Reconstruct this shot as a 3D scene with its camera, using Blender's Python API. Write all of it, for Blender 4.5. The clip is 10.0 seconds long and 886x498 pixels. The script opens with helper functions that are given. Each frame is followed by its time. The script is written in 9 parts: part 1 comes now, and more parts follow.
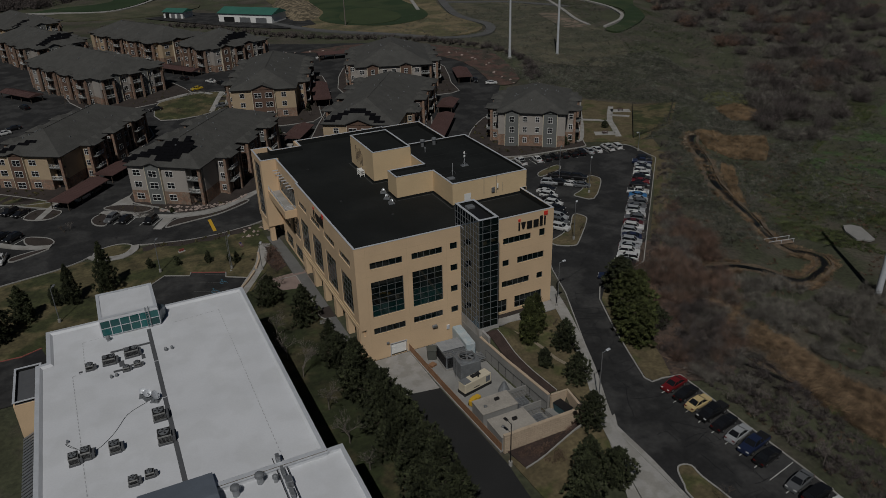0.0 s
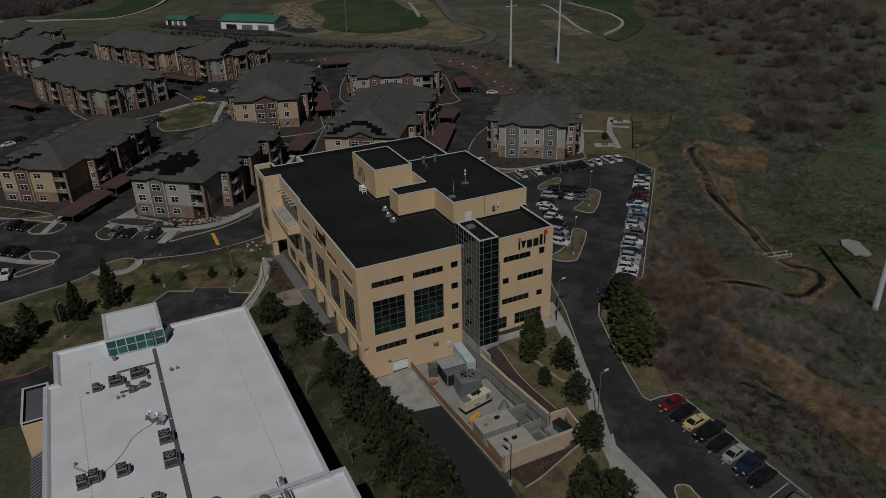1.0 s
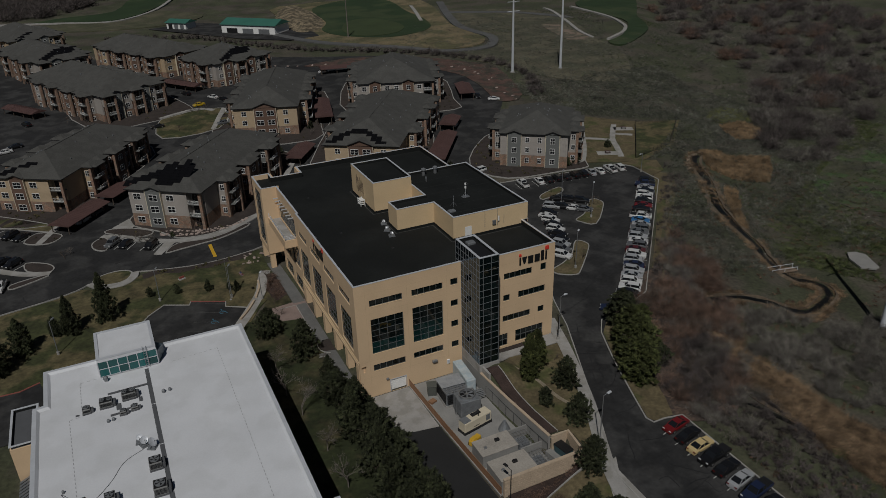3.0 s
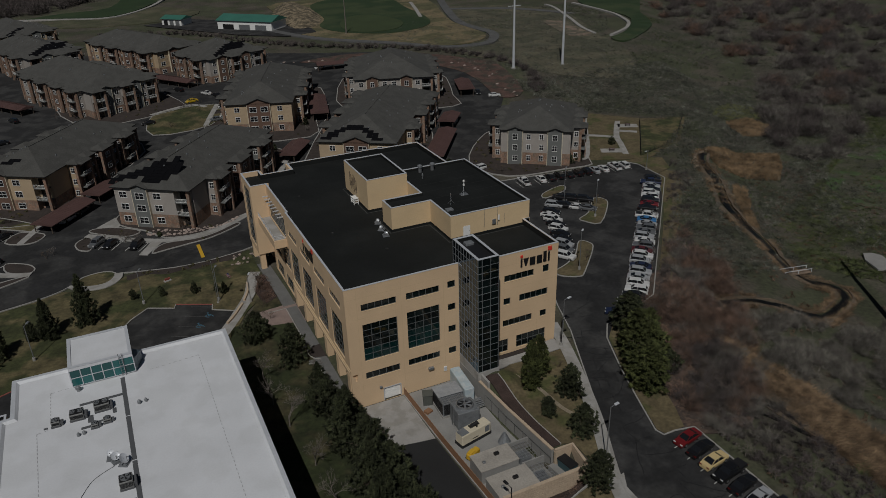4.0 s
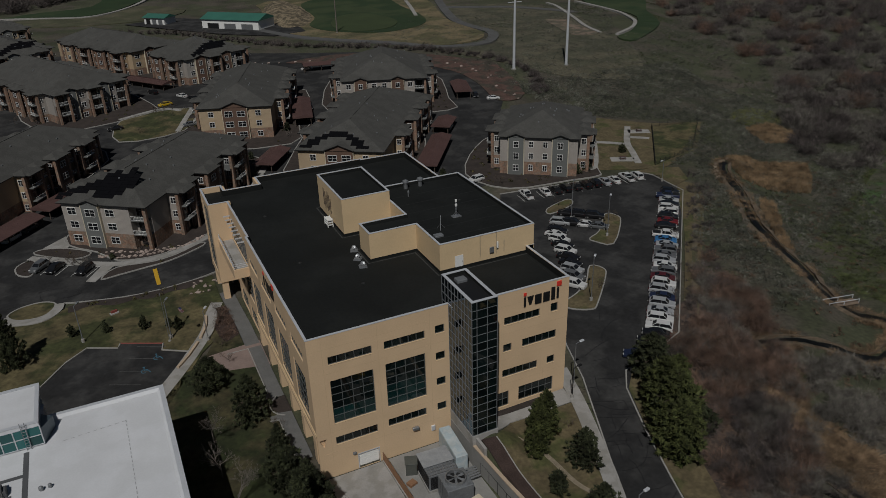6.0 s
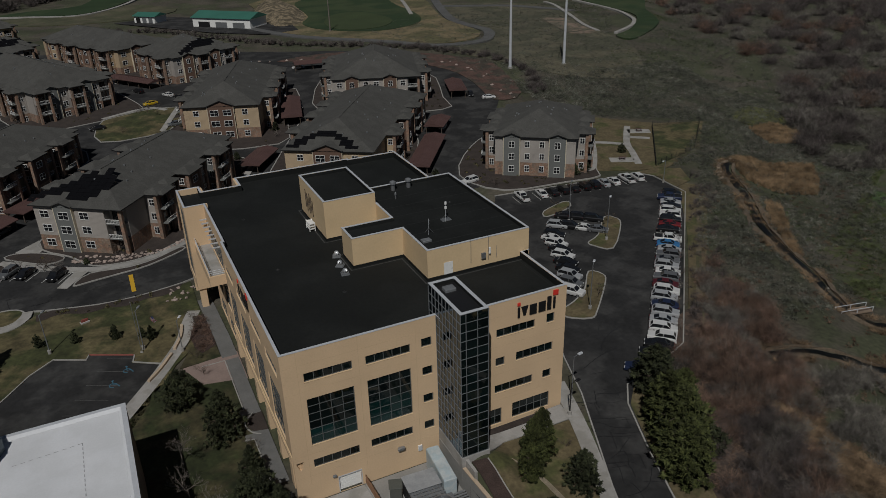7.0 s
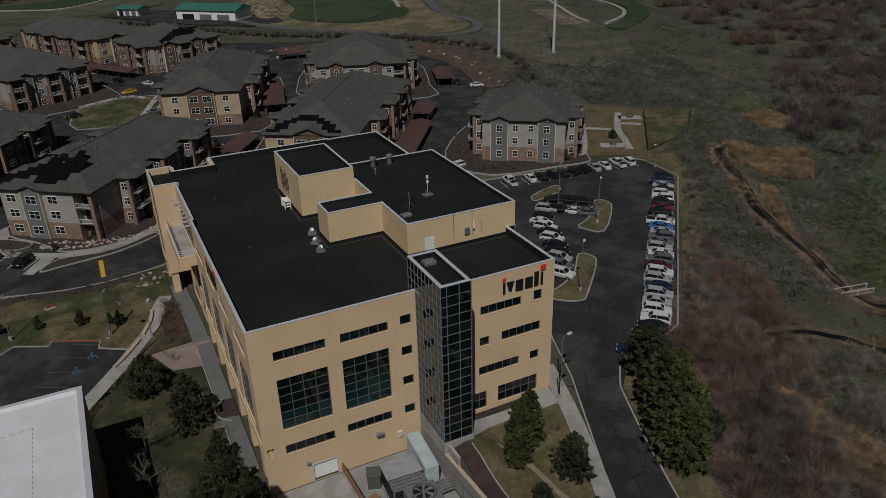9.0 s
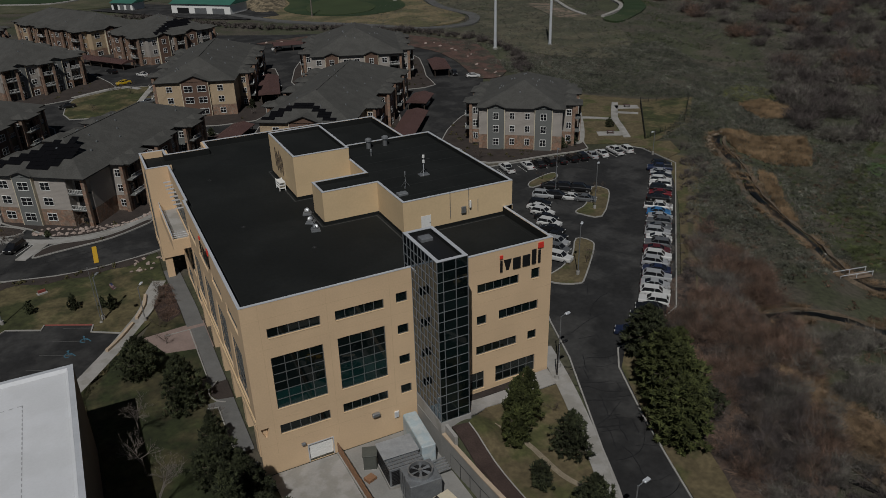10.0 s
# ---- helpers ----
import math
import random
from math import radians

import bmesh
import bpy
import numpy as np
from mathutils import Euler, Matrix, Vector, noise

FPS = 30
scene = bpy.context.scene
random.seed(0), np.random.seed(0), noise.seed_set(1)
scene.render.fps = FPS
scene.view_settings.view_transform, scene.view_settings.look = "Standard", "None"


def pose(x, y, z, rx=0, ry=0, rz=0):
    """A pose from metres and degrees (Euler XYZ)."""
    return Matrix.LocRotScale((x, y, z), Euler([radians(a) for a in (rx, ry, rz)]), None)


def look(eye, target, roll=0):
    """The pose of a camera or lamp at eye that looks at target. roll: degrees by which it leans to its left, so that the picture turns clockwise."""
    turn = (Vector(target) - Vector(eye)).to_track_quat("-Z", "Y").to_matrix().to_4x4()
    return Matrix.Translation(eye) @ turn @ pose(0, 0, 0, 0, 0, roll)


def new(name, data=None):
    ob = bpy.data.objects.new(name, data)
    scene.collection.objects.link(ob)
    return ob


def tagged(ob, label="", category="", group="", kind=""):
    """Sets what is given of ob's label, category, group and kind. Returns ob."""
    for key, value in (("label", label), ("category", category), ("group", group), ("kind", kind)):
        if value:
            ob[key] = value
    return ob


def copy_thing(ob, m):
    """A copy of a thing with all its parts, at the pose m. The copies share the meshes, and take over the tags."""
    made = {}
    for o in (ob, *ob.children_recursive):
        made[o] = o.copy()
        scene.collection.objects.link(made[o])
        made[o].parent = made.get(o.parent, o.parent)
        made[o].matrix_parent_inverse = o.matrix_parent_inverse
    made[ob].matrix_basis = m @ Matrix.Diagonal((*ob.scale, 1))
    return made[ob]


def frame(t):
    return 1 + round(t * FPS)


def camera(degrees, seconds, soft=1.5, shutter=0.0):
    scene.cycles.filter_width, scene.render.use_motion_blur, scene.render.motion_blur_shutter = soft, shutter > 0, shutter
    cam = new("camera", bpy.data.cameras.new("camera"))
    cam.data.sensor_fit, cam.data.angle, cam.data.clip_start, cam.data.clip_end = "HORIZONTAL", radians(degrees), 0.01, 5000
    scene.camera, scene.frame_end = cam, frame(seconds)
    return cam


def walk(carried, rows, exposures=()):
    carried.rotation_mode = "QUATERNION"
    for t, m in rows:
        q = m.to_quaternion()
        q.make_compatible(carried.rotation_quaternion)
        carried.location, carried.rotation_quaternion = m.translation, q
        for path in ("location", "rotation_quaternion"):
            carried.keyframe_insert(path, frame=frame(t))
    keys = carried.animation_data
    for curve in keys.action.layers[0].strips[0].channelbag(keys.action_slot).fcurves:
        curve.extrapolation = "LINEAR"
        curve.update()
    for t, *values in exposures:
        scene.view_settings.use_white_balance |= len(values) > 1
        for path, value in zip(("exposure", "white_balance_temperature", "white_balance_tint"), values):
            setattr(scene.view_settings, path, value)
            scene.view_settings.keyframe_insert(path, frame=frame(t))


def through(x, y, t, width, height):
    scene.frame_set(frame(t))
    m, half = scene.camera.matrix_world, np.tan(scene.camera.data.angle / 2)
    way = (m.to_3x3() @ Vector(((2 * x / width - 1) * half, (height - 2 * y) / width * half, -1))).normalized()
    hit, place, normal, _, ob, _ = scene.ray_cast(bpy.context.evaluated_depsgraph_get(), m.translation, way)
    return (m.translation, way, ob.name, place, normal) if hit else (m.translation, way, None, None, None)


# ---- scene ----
cam = camera(62.0, 10.0, 0.8)
PATH = [
    (0, (-33.708, -106.552, 77.663), (-32.942, -104.931, 76.776), -1.6),
    (0.5, (-33.689, -106.573, 79.377), (-32.924, -104.952, 78.49), -1.6),
    (1, (-33.679, -106.695, 81.381), (-32.915, -105.072, 80.496), -1.6),
    (1.5, (-33.594, -106.758, 82.812), (-32.832, -105.133, 81.931), -1.6),
    (2, (-33.375, -106.448, 83.694), (-32.613, -104.823, 82.81), -1.6),
    (2.5, (-32.668, -105.365, 83.593), (-31.908, -103.739, 82.709), -1.6),
    (4, (-28.029, -97.823, 79.56), (-27.273, -96.196, 78.676), -1.6),
    (4.5, (-25.578, -93.462, 78.211), (-24.823, -91.835, 77.327), -1.5),
    (5, (-22.766, -88.526, 76.77), (-22.01, -86.899, 75.887), -1.5),
    (5.5, (-19.818, -83.288, 75.483), (-19.06, -81.659, 74.604), -1.6),
    (6, (-17.073, -78.853, 74.14), (-16.315, -77.224, 73.261), -1.6),
    (7.5, (-11.294, -71.292, 69.788), (-10.525, -69.664, 68.915), -1.5),
    (8, (-10.429, -70.406, 68.349), (-9.655, -68.781, 67.477), -1.5),
    (8.5, (-10.034, -70.172, 66.832), (-9.256, -68.549, 65.96), -1.6),
    (9, (-9.988, -70.265, 65.35), (-9.204, -68.644, 64.48), -1.5),
    (9.5, (-10.036, -70.353, 63.841), (-9.248, -68.733, 62.97), -1.5),
    (10, (-10.095, -70.395, 62.431), (-9.303, -68.778, 61.559), -1.5),
]
walk(cam, [(t, look(eye, target, roll)) for t, eye, target, roll in PATH], [(0, -1.17), (2.5, -1.02), (5, -1.0), (7.5, -0.81), (10, -0.79)])

# ---- world, sun, exposure ----
SUN = Vector((-0.328, -0.536, 0.777)).normalized()
world = bpy.data.worlds.new("sky")
scene.world = world
world.use_nodes = True
wn = world.node_tree
sky = wn.nodes.new("ShaderNodeTexSky")
sky.sky_type, sky.sun_disc = "NISHITA", False
sky.sun_elevation, sky.sun_rotation = math.asin(SUN.z), math.atan2(SUN.x, SUN.y)
sky.altitude = 1400.0
wn.nodes["Background"].inputs["Strength"].default_value = 0.021
wn.links.new(sky.outputs[0], wn.nodes["Background"].inputs["Color"])
sun_data = bpy.data.lights.new("sun", "SUN")
sun_data.energy, sun_data.angle, sun_data.color = 4.1, radians(0.55), (1.0, 0.985, 0.955)
sun = new("sun", sun_data)
sun.matrix_world = look(SUN * 300, (0, 0, 0))

rnd = random.Random(7)


# ---- helpers ----
class M:
    """Gathers vertices and faces of one mesh."""

    def __init__(self):
        self.v, self.f, self.m = [], [], []

    def add(self, vs, fs, mi=0):
        k = len(self.v)
        self.v += [tuple(p) for p in vs]
        self.f += [tuple(i + k for i in q) for q in fs]
        self.m += [mi] * len(fs)
        return self

    def box(self, x0, x1, y0, y1, z0, z1, mi=0):
        vs = [(x, y, z) for z in (z0, z1) for x, y in ((x0, y0), (x1, y0), (x1, y1), (x0, y1))]
        return self.add(vs, [(3, 2, 1, 0), (4, 5, 6, 7), (0, 1, 5, 4), (1, 2, 6, 5), (2, 3, 7, 6), (3, 0, 4, 7)], mi)

    def bevel_box(self, x0, x1, y0, y1, z0, z1, b=0.05, mi=0):
        """A box with its upper and upright edges taken off."""
        def ring(i, z):
            return [(x0 + b + i, y0 + i, z), (x1 - b - i, y0 + i, z), (x1 - i, y0 + b + i, z), (x1 - i, y1 - b - i, z),
                    (x1 - b - i, y1 - i, z), (x0 + b + i, y1 - i, z), (x0 + i, y1 - b - i, z), (x0 + i, y0 + b + i, z)]
        vs = ring(0, z0) + ring(0, z1 - b) + ring(b * 0.7, z1)
        fs = [tuple(range(7, -1, -1)), tuple(range(16, 24))]
        for r in (0, 8):
            fs += [(r + i, r + (i + 1) % 8, r + 8 + (i + 1) % 8, r + 8 + i) for i in range(8)]
        return self.add(vs, fs, mi)

    def prism(self, pts, z0, z1, mi=0, top=None):
        n = len(pts)
        vs = [(x, y, z0) for x, y in pts] + [(x, y, z1) for x, y in pts]
        self.add(vs, [(i, (i + 1) % n, n + (i + 1) % n, n + i) for i in range(n)] + [tuple(range(n - 1, -1, -1))], mi)
        return self.add([(x, y, z1) for x, y in pts], [tuple(range(n))], mi if top is None else top)

    def tube(self, p0, p1, r0, r1=None, n=8, mi=0, caps=True):
        p0, p1 = Vector(p0), Vector(p1)
        r1 = r0 if r1 is None else r1
        d = (p1 - p0).normalized()
        a = d.orthogonal().normalized()
        b = d.cross(a)
        vs = []
        for p, r in ((p0, r0), (p1, r1)):
            vs += [p + (a * math.cos(6.28319 * i / n) + b * math.sin(6.28319 * i / n)) * r for i in range(n)]
        fs = [(i, (i + 1) % n, n + (i + 1) % n, n + i) for i in range(n)]
        if caps:
            fs += [tuple(range(n - 1, -1, -1)), tuple(range(n, 2 * n))]
        return self.add(vs, fs, mi)

    def turned(self, m):
        self.v = [tuple(m @ Vector(p)) for p in self.v]
        return self

    def lattice(self, us, zs, solid, t, place, mi=0):
        """One sheet of thickness t from the cells of a grid that are solid, with its holes cut through; place(u, v, z) puts a point."""
        index = {}

        def vert(i, j, k):
            if (i, j, k) not in index:
                index[i, j, k] = len(self.v)
                self.v.append(tuple(place(us[i], t * k, zs[j])))
            return index[i, j, k]
        nu, nz = len(us) - 1, len(zs) - 1
        ok = [[solid(i, j) for j in range(nz)] for i in range(nu)]
        for i in range(nu):
            for j in range(nz):
                if not ok[i][j]:
                    continue
                q = ((i, j), (i + 1, j), (i + 1, j + 1), (i, j + 1))
                fs = [tuple(vert(*p, 0) for p in q), tuple(vert(*p, 1) for p in q[::-1])]
                for (di, dj), (a, b) in (((0, -1), (0, 1)), ((1, 0), (1, 2)), ((0, 1), (2, 3)), ((-1, 0), (3, 0))):
                    ii, jj = i + di, j + dj
                    if not (0 <= ii < nu and 0 <= jj < nz and ok[ii][jj]):
                        fs.append((vert(*q[b], 0), vert(*q[a], 0), vert(*q[a], 1), vert(*q[b], 1)))
                self.f += fs
                self.m += [mi] * len(fs)
        return self

    def ring(self, out, ins, z0, z1, mi=0):
        """A closed band between two outlines of as many points."""
        n = len(out)
        vs = [(*p, z) for z in (z0, z1) for pts in (out, ins) for p in pts]
        fs = []
        for i in range(n):
            j = (i + 1) % n
            fs += [(i, j, 2 * n + j, 2 * n + i), (n + j, n + i, 3 * n + i, 3 * n + j), (2 * n + i, 2 * n + j, 3 * n + j, 3 * n + i), (j, i, n + i, n + j)]
        return self.add(vs, fs, mi)

    def mesh(self, name, mats, smooth=False):
        me = bpy.data.meshes.new(name)
        me.from_pydata(self.v, [], self.f)
        for mt in mats if isinstance(mats, (list, tuple)) else [mats]:
            me.materials.append(mt)
        me.polygons.foreach_set("material_index", self.m)
        if smooth:
            me.polygons.foreach_set("use_smooth", [True] * len(self.f))
        me.update()
        return me


def part(name, mesh, mats=None, parent=None, label="", at=None):
    """Links a mesh as one object under a thing or a part."""
    if isinstance(mesh, M):
        mesh = mesh.mesh(name, mats)
    ob = new(name, mesh)
    if parent is not None:
        ob.parent = parent
    if at is not None:
        ob.matrix_basis = at
    return tagged(ob, label) if label else ob


def thing(name, label, category, at=None, group="", kind=""):
    ob = new(name)
    ob.empty_display_size = 0.3
    if at is not None:
        ob.matrix_basis = at
    return tagged(ob, label, category, group, kind)


def solid(name, mesh, mats, label, category, at=None, group="", kind=""):
    ob = part(name, mesh, mats, None, "", at)
    return tagged(ob, label, category, group, kind)


def material(name, base, rough=0.8, metal=0.0, vary=0.12, size=3.0, fine=0.06, fine_size=0.25, second=None, amount=0.5,
             patch=4.0, bump=0.0, bump_size=0.1, piece=0.0, spec=0.4, clear=0.0):
    """Paint or stone with patches of a second colour, broad and fine variation, and relief. Sizes are in metres."""
    mt = bpy.data.materials.new(name)
    mt.use_nodes = True
    nt = mt.node_tree
    bsdf = nt.nodes["Principled BSDF"]
    geo = nt.nodes.new("ShaderNodeNewGeometry")

    def noise_of(metres, detail=4.0):
        n = nt.nodes.new("ShaderNodeTexNoise")
        n.inputs["Scale"].default_value, n.inputs["Detail"].default_value = 1.0 / metres, detail
        nt.links.new(geo.outputs["Position"], n.inputs["Vector"])
        return n.outputs["Fac"]

    def mixed(kind, fac, a, b):
        n = nt.nodes.new("ShaderNodeMix")
        n.data_type, n.blend_type = "RGBA", kind
        for socket, value in ((n.inputs[0], fac), (n.inputs[6], a), (n.inputs[7], b)):
            if isinstance(value, (tuple, float, int)):
                socket.default_value = (*value, 1.0) if isinstance(value, tuple) else value
            else:
                nt.links.new(value, socket)
        return n.outputs[2]

    def ramp(value, lo, hi, a, b):
        n = nt.nodes.new("ShaderNodeMapRange")
        for i, x in enumerate((lo, hi, a, b)):
            n.inputs[1 + i].default_value = x
        nt.links.new(value, n.inputs[0])
        return n.outputs[0]

    color = tuple(base)
    if second is not None:
        color = mixed("MIX", ramp(noise_of(patch, 5.0), 0.62 - amount * 0.35, 0.72 - amount * 0.35, 0.0, 1.0), color, tuple(second))
    for metres, much in ((size, vary), (fine_size, fine)):
        if much:
            color = mixed("MULTIPLY", 1.0, color, ramp(noise_of(metres), 0.25, 0.75, 1 - much, 1 + much))
    if piece:
        info = nt.nodes.new("ShaderNodeObjectInfo")
        color = mixed("MULTIPLY", 1.0, color, ramp(info.outputs["Random"], 0.0, 1.0, 1 - piece, 1 + piece))
    if isinstance(color, tuple):
        bsdf.inputs["Base Color"].default_value = (*color, 1.0)
    else:
        nt.links.new(color, bsdf.inputs["Base Color"])
    bsdf.inputs["Roughness"].default_value = rough
    bsdf.inputs["Metallic"].default_value = metal
    bsdf.inputs["Specular IOR Level"].default_value = spec
    bsdf.inputs["Coat Weight"].default_value = clear
    bsdf.inputs["Coat Roughness"].default_value = 0.05
    if bump:
        b = nt.nodes.new("ShaderNodeBump")
        b.inputs["Strength"].default_value, b.inputs["Distance"].default_value = min(1.0, bump * 8), bump
        nt.links.new(noise_of(bump_size, 6.0), b.inputs["Height"])
        nt.links.new(b.outputs["Normal"], bsdf.inputs["Normal"])
    return mt


def leafy(name, base, second, rough=0.75, through=0.15):
    """Foliage, twigs or grass: every island of the mesh has a shade of its own."""
    mt = bpy.data.materials.new(name)
    mt.use_nodes = True
    nt = mt.node_tree
    bsdf = nt.nodes["Principled BSDF"]
    geo = nt.nodes.new("ShaderNodeNewGeometry")
    mix = nt.nodes.new("ShaderNodeMix")
    mix.data_type = "RGBA"
    mix.inputs[6].default_value, mix.inputs[7].default_value = (*base, 1), (*second, 1)
    nt.links.new(geo.outputs["Random Per Island"], mix.inputs[0])
    n = nt.nodes.new("ShaderNodeTexNoise")
    n.inputs["Scale"].default_value = 0.12
    nt.links.new(geo.outputs["Position"], n.inputs["Vector"])
    rg = nt.nodes.new("ShaderNodeMapRange")
    for i, x in enumerate((0.3, 0.7, 0.65, 1.35)):
        rg.inputs[1 + i].default_value = x
    nt.links.new(n.outputs["Fac"], rg.inputs[0])
    mul = nt.nodes.new("ShaderNodeMix")
    mul.data_type, mul.blend_type = "RGBA", "MULTIPLY"
    mul.inputs[0].default_value = 1.0
    nt.links.new(mix.outputs[2], mul.inputs[6])
    nt.links.new(rg.outputs[0], mul.inputs[7])
    n2 = nt.nodes.new("ShaderNodeTexNoise")
    n2.inputs["Scale"].default_value = 0.55
    nt.links.new(geo.outputs["Position"], n2.inputs["Vector"])
    rg2 = nt.nodes.new("ShaderNodeMapRange")
    for i, x in enumerate((0.3, 0.7, 0.5, 1.5)):
        rg2.inputs[1 + i].default_value = x
    nt.links.new(n2.outputs["Fac"], rg2.inputs[0])
    mul2 = nt.nodes.new("ShaderNodeMix")
    mul2.data_type, mul2.blend_type = "RGBA", "MULTIPLY"
    mul2.inputs[0].default_value = 1.0
    nt.links.new(mul.outputs[2], mul2.inputs[6])
    nt.links.new(rg2.outputs[0], mul2.inputs[7])
    nt.links.new(mul2.outputs[2], bsdf.inputs["Base Color"])
    bsdf.inputs["Roughness"].default_value = rough
    bsdf.inputs["Specular IOR Level"].default_value = 0.2
    return mt


def glazing(name, tint, rough=0.03, through=0.5):
    mt = bpy.data.materials.new(name)
    mt.use_nodes = True
    nt = mt.node_tree
    bsdf = nt.nodes["Principled BSDF"]
    info = nt.nodes.new("ShaderNodeObjectInfo")
    rg = nt.nodes.new("ShaderNodeMapRange")
    rg.inputs[3].default_value, rg.inputs[4].default_value = 0.6, 1.5
    nt.links.new(info.outputs["Random"], rg.inputs[0])
    mul = nt.nodes.new("ShaderNodeMix")
    mul.data_type, mul.blend_type = "RGBA", "MULTIPLY"
    mul.inputs[0].default_value, mul.inputs[6].default_value = 1.0, (*tint, 1)
    nt.links.new(rg.outputs[0], mul.inputs[7])
    nt.links.new(mul.outputs[2], bsdf.inputs["Base Color"])
    bsdf.inputs["Roughness"].default_value = rough
    bsdf.inputs["Transmission Weight"].default_value = through
    bsdf.inputs["IOR"].default_value = 1.5
    return mt


# ---- materials ----
STUCCO = material("beige_stucco", (0.60, 0.435, 0.275), 0.9, vary=0.07, size=5, fine=0.05, fine_size=0.2, bump=0.004, bump_size=0.06)
STUCCO_2 = material("pale_beige_stucco", (0.60, 0.45, 0.27), 0.9, vary=0.06, size=4, fine=0.04, bump=0.004, bump_size=0.06)
CAP = material("grey_white_coping_metal", (0.55, 0.57, 0.60), 0.45, 0.2, vary=0.08, size=2, fine=0.04)
MEMBRANE = material("black_roof_membrane", (0.0125, 0.0137, 0.0132), 0.8, vary=0.18, size=7, fine=0.14, fine_size=0.5, second=(0.0155, 0.0168, 0.0162), amount=0.35, patch=9, spec=0.15)
MEMBRANE_W = material("white_roof_membrane", (0.595, 0.606, 0.628), 0.8, vary=0.06, size=6, fine=0.035, second=(0.565, 0.575, 0.592), amount=0.45, patch=4)
GREY_BAND = material("grey_walkway_membrane", (0.085, 0.088, 0.094), 0.8, vary=0.12)
FRAME = material("grey_mullion_metal", (0.15, 0.158, 0.158), 0.4, 0.4, vary=0.05)
GLASS = glazing("dark_tinted_glass", (0.005, 0.010, 0.010), 0.03, 0.25)
GLASS_T = glazing("teal_tinted_glass", (0.006, 0.028, 0.027), 0.03, 0.3)
# brighter copy of the teal glass; the lantern's lit look is in its tint
GLASS_L = glazing("teal_lit_glass", (0.020, 0.105, 0.105), 0.05, 0.15)
ASPHALT = material("asphalt", (0.042, 0.0415, 0.041), 0.95, vary=0.28, size=5, fine=0.2, fine_size=0.7, second=(0.025, 0.025, 0.0255), amount=0.55, patch=6, bump=0.006, bump_size=0.04, spec=0.2)
ASPHALT_B = material("fresh_dark_asphalt", (0.017, 0.0175, 0.018), 0.95, vary=0.15, size=5, fine=0.12, bump=0.005, bump_size=0.04)
CONCRETE = material("pale_concrete", (0.30, 0.29, 0.275), 0.9, vary=0.12, size=3, fine=0.06, second=(0.25, 0.24, 0.22), amount=0.4, patch=2.5, bump=0.003)
CONCRETE_D = material("grey_concrete", (0.235, 0.23, 0.218), 0.9, vary=0.14, size=3, fine=0.07)
PATH_GREY = material("weathered_grey_paving", (0.125, 0.124, 0.120), 0.9, vary=0.14, size=2, fine=0.08)
TAUPE = material("dark_taupe_stucco", (0.150, 0.130, 0.110), 0.9, vary=0.1, size=4, fine=0.06, bump=0.004)
KERB = material("kerb_concrete", (0.28, 0.272, 0.255), 0.9, vary=0.12, size=2, fine=0.08)
PAINT_W = material("white_road_paint", (0.45, 0.45, 0.43), 0.8, vary=0.2, size=0.8, fine=0.2)
PAINT_B = material("blue_road_paint", (0.04, 0.11, 0.16), 0.8, vary=0.2, size=0.5)
PAINT_R = material("red_kerb_paint", (0.24, 0.075, 0.06), 0.8, vary=0.15, size=0.6)
PAVER = material("rose_paving", (0.22, 0.165, 0.145), 0.9, vary=0.12, size=2, fine=0.08)
SOIL = material("dry_scrub_soil", (0.068, 0.060, 0.045), 1.0, vary=0.35, size=14, fine=0.35, fine_size=0.8, second=(0.050, 0.054, 0.030), amount=0.55, patch=16, bump=0.12, bump_size=0.7)
LAWN = material("early_spring_lawn", (0.043, 0.048, 0.018), 1.0, vary=0.42, size=3.5, fine=0.38, fine_size=0.7, second=(0.090, 0.075, 0.037), amount=0.46, patch=7, bump=0.03, bump_size=0.12)
# dark green turf, its colour darkened further for tree shadows lying on it
LAWN_G = material("dark_green_shaded_lawn", (0.023, 0.029, 0.010), 1.0, vary=0.45, size=3.5, fine=0.4, fine_size=0.7, second=(0.050, 0.044, 0.021), amount=0.42, patch=6, bump=0.03, bump_size=0.12)
LAWN_DRY = material("dry_straw_lawn", (0.104, 0.083, 0.045), 1.0, vary=0.32, size=3, fine=0.32, fine_size=0.6, second=(0.066, 0.068, 0.026), amount=0.3, patch=5, bump=0.03, bump_size=0.12)
GOLF = material("golf_green_grass", (0.018, 0.036, 0.012), 1.0, vary=0.15, size=12, fine=0.1, second=(0.034, 0.050, 0.019), amount=0.35, patch=26)
MULCH = material("dark_red_bark_mulch", (0.038, 0.0295, 0.0255), 1.0, vary=0.3, size=2, fine=0.35, fine_size=0.15, bump=0.03, bump_size=0.1)
MULCH_R = material("fresh_red_bark_mulch", (0.044, 0.029, 0.0245), 1.0, vary=0.3, size=2, fine=0.35, fine_size=0.15, bump=0.03, bump_size=0.1)
REED = leafy("tan_reeds", (0.27, 0.185, 0.110), (0.18, 0.125, 0.072))
STRAW = leafy("pale_straw", (0.24, 0.165, 0.10), (0.095, 0.066, 0.042))
SEDGE = leafy("olive_green_grass", (0.052, 0.072, 0.024), (0.082, 0.088, 0.038))
WORN = material("worn_road_paint", (0.075, 0.075, 0.073), 0.85, vary=0.3, size=0.8, fine=0.3)
DUSK = leafy("dark_purplish_twigs", (0.120, 0.102, 0.096), (0.048, 0.041, 0.039))
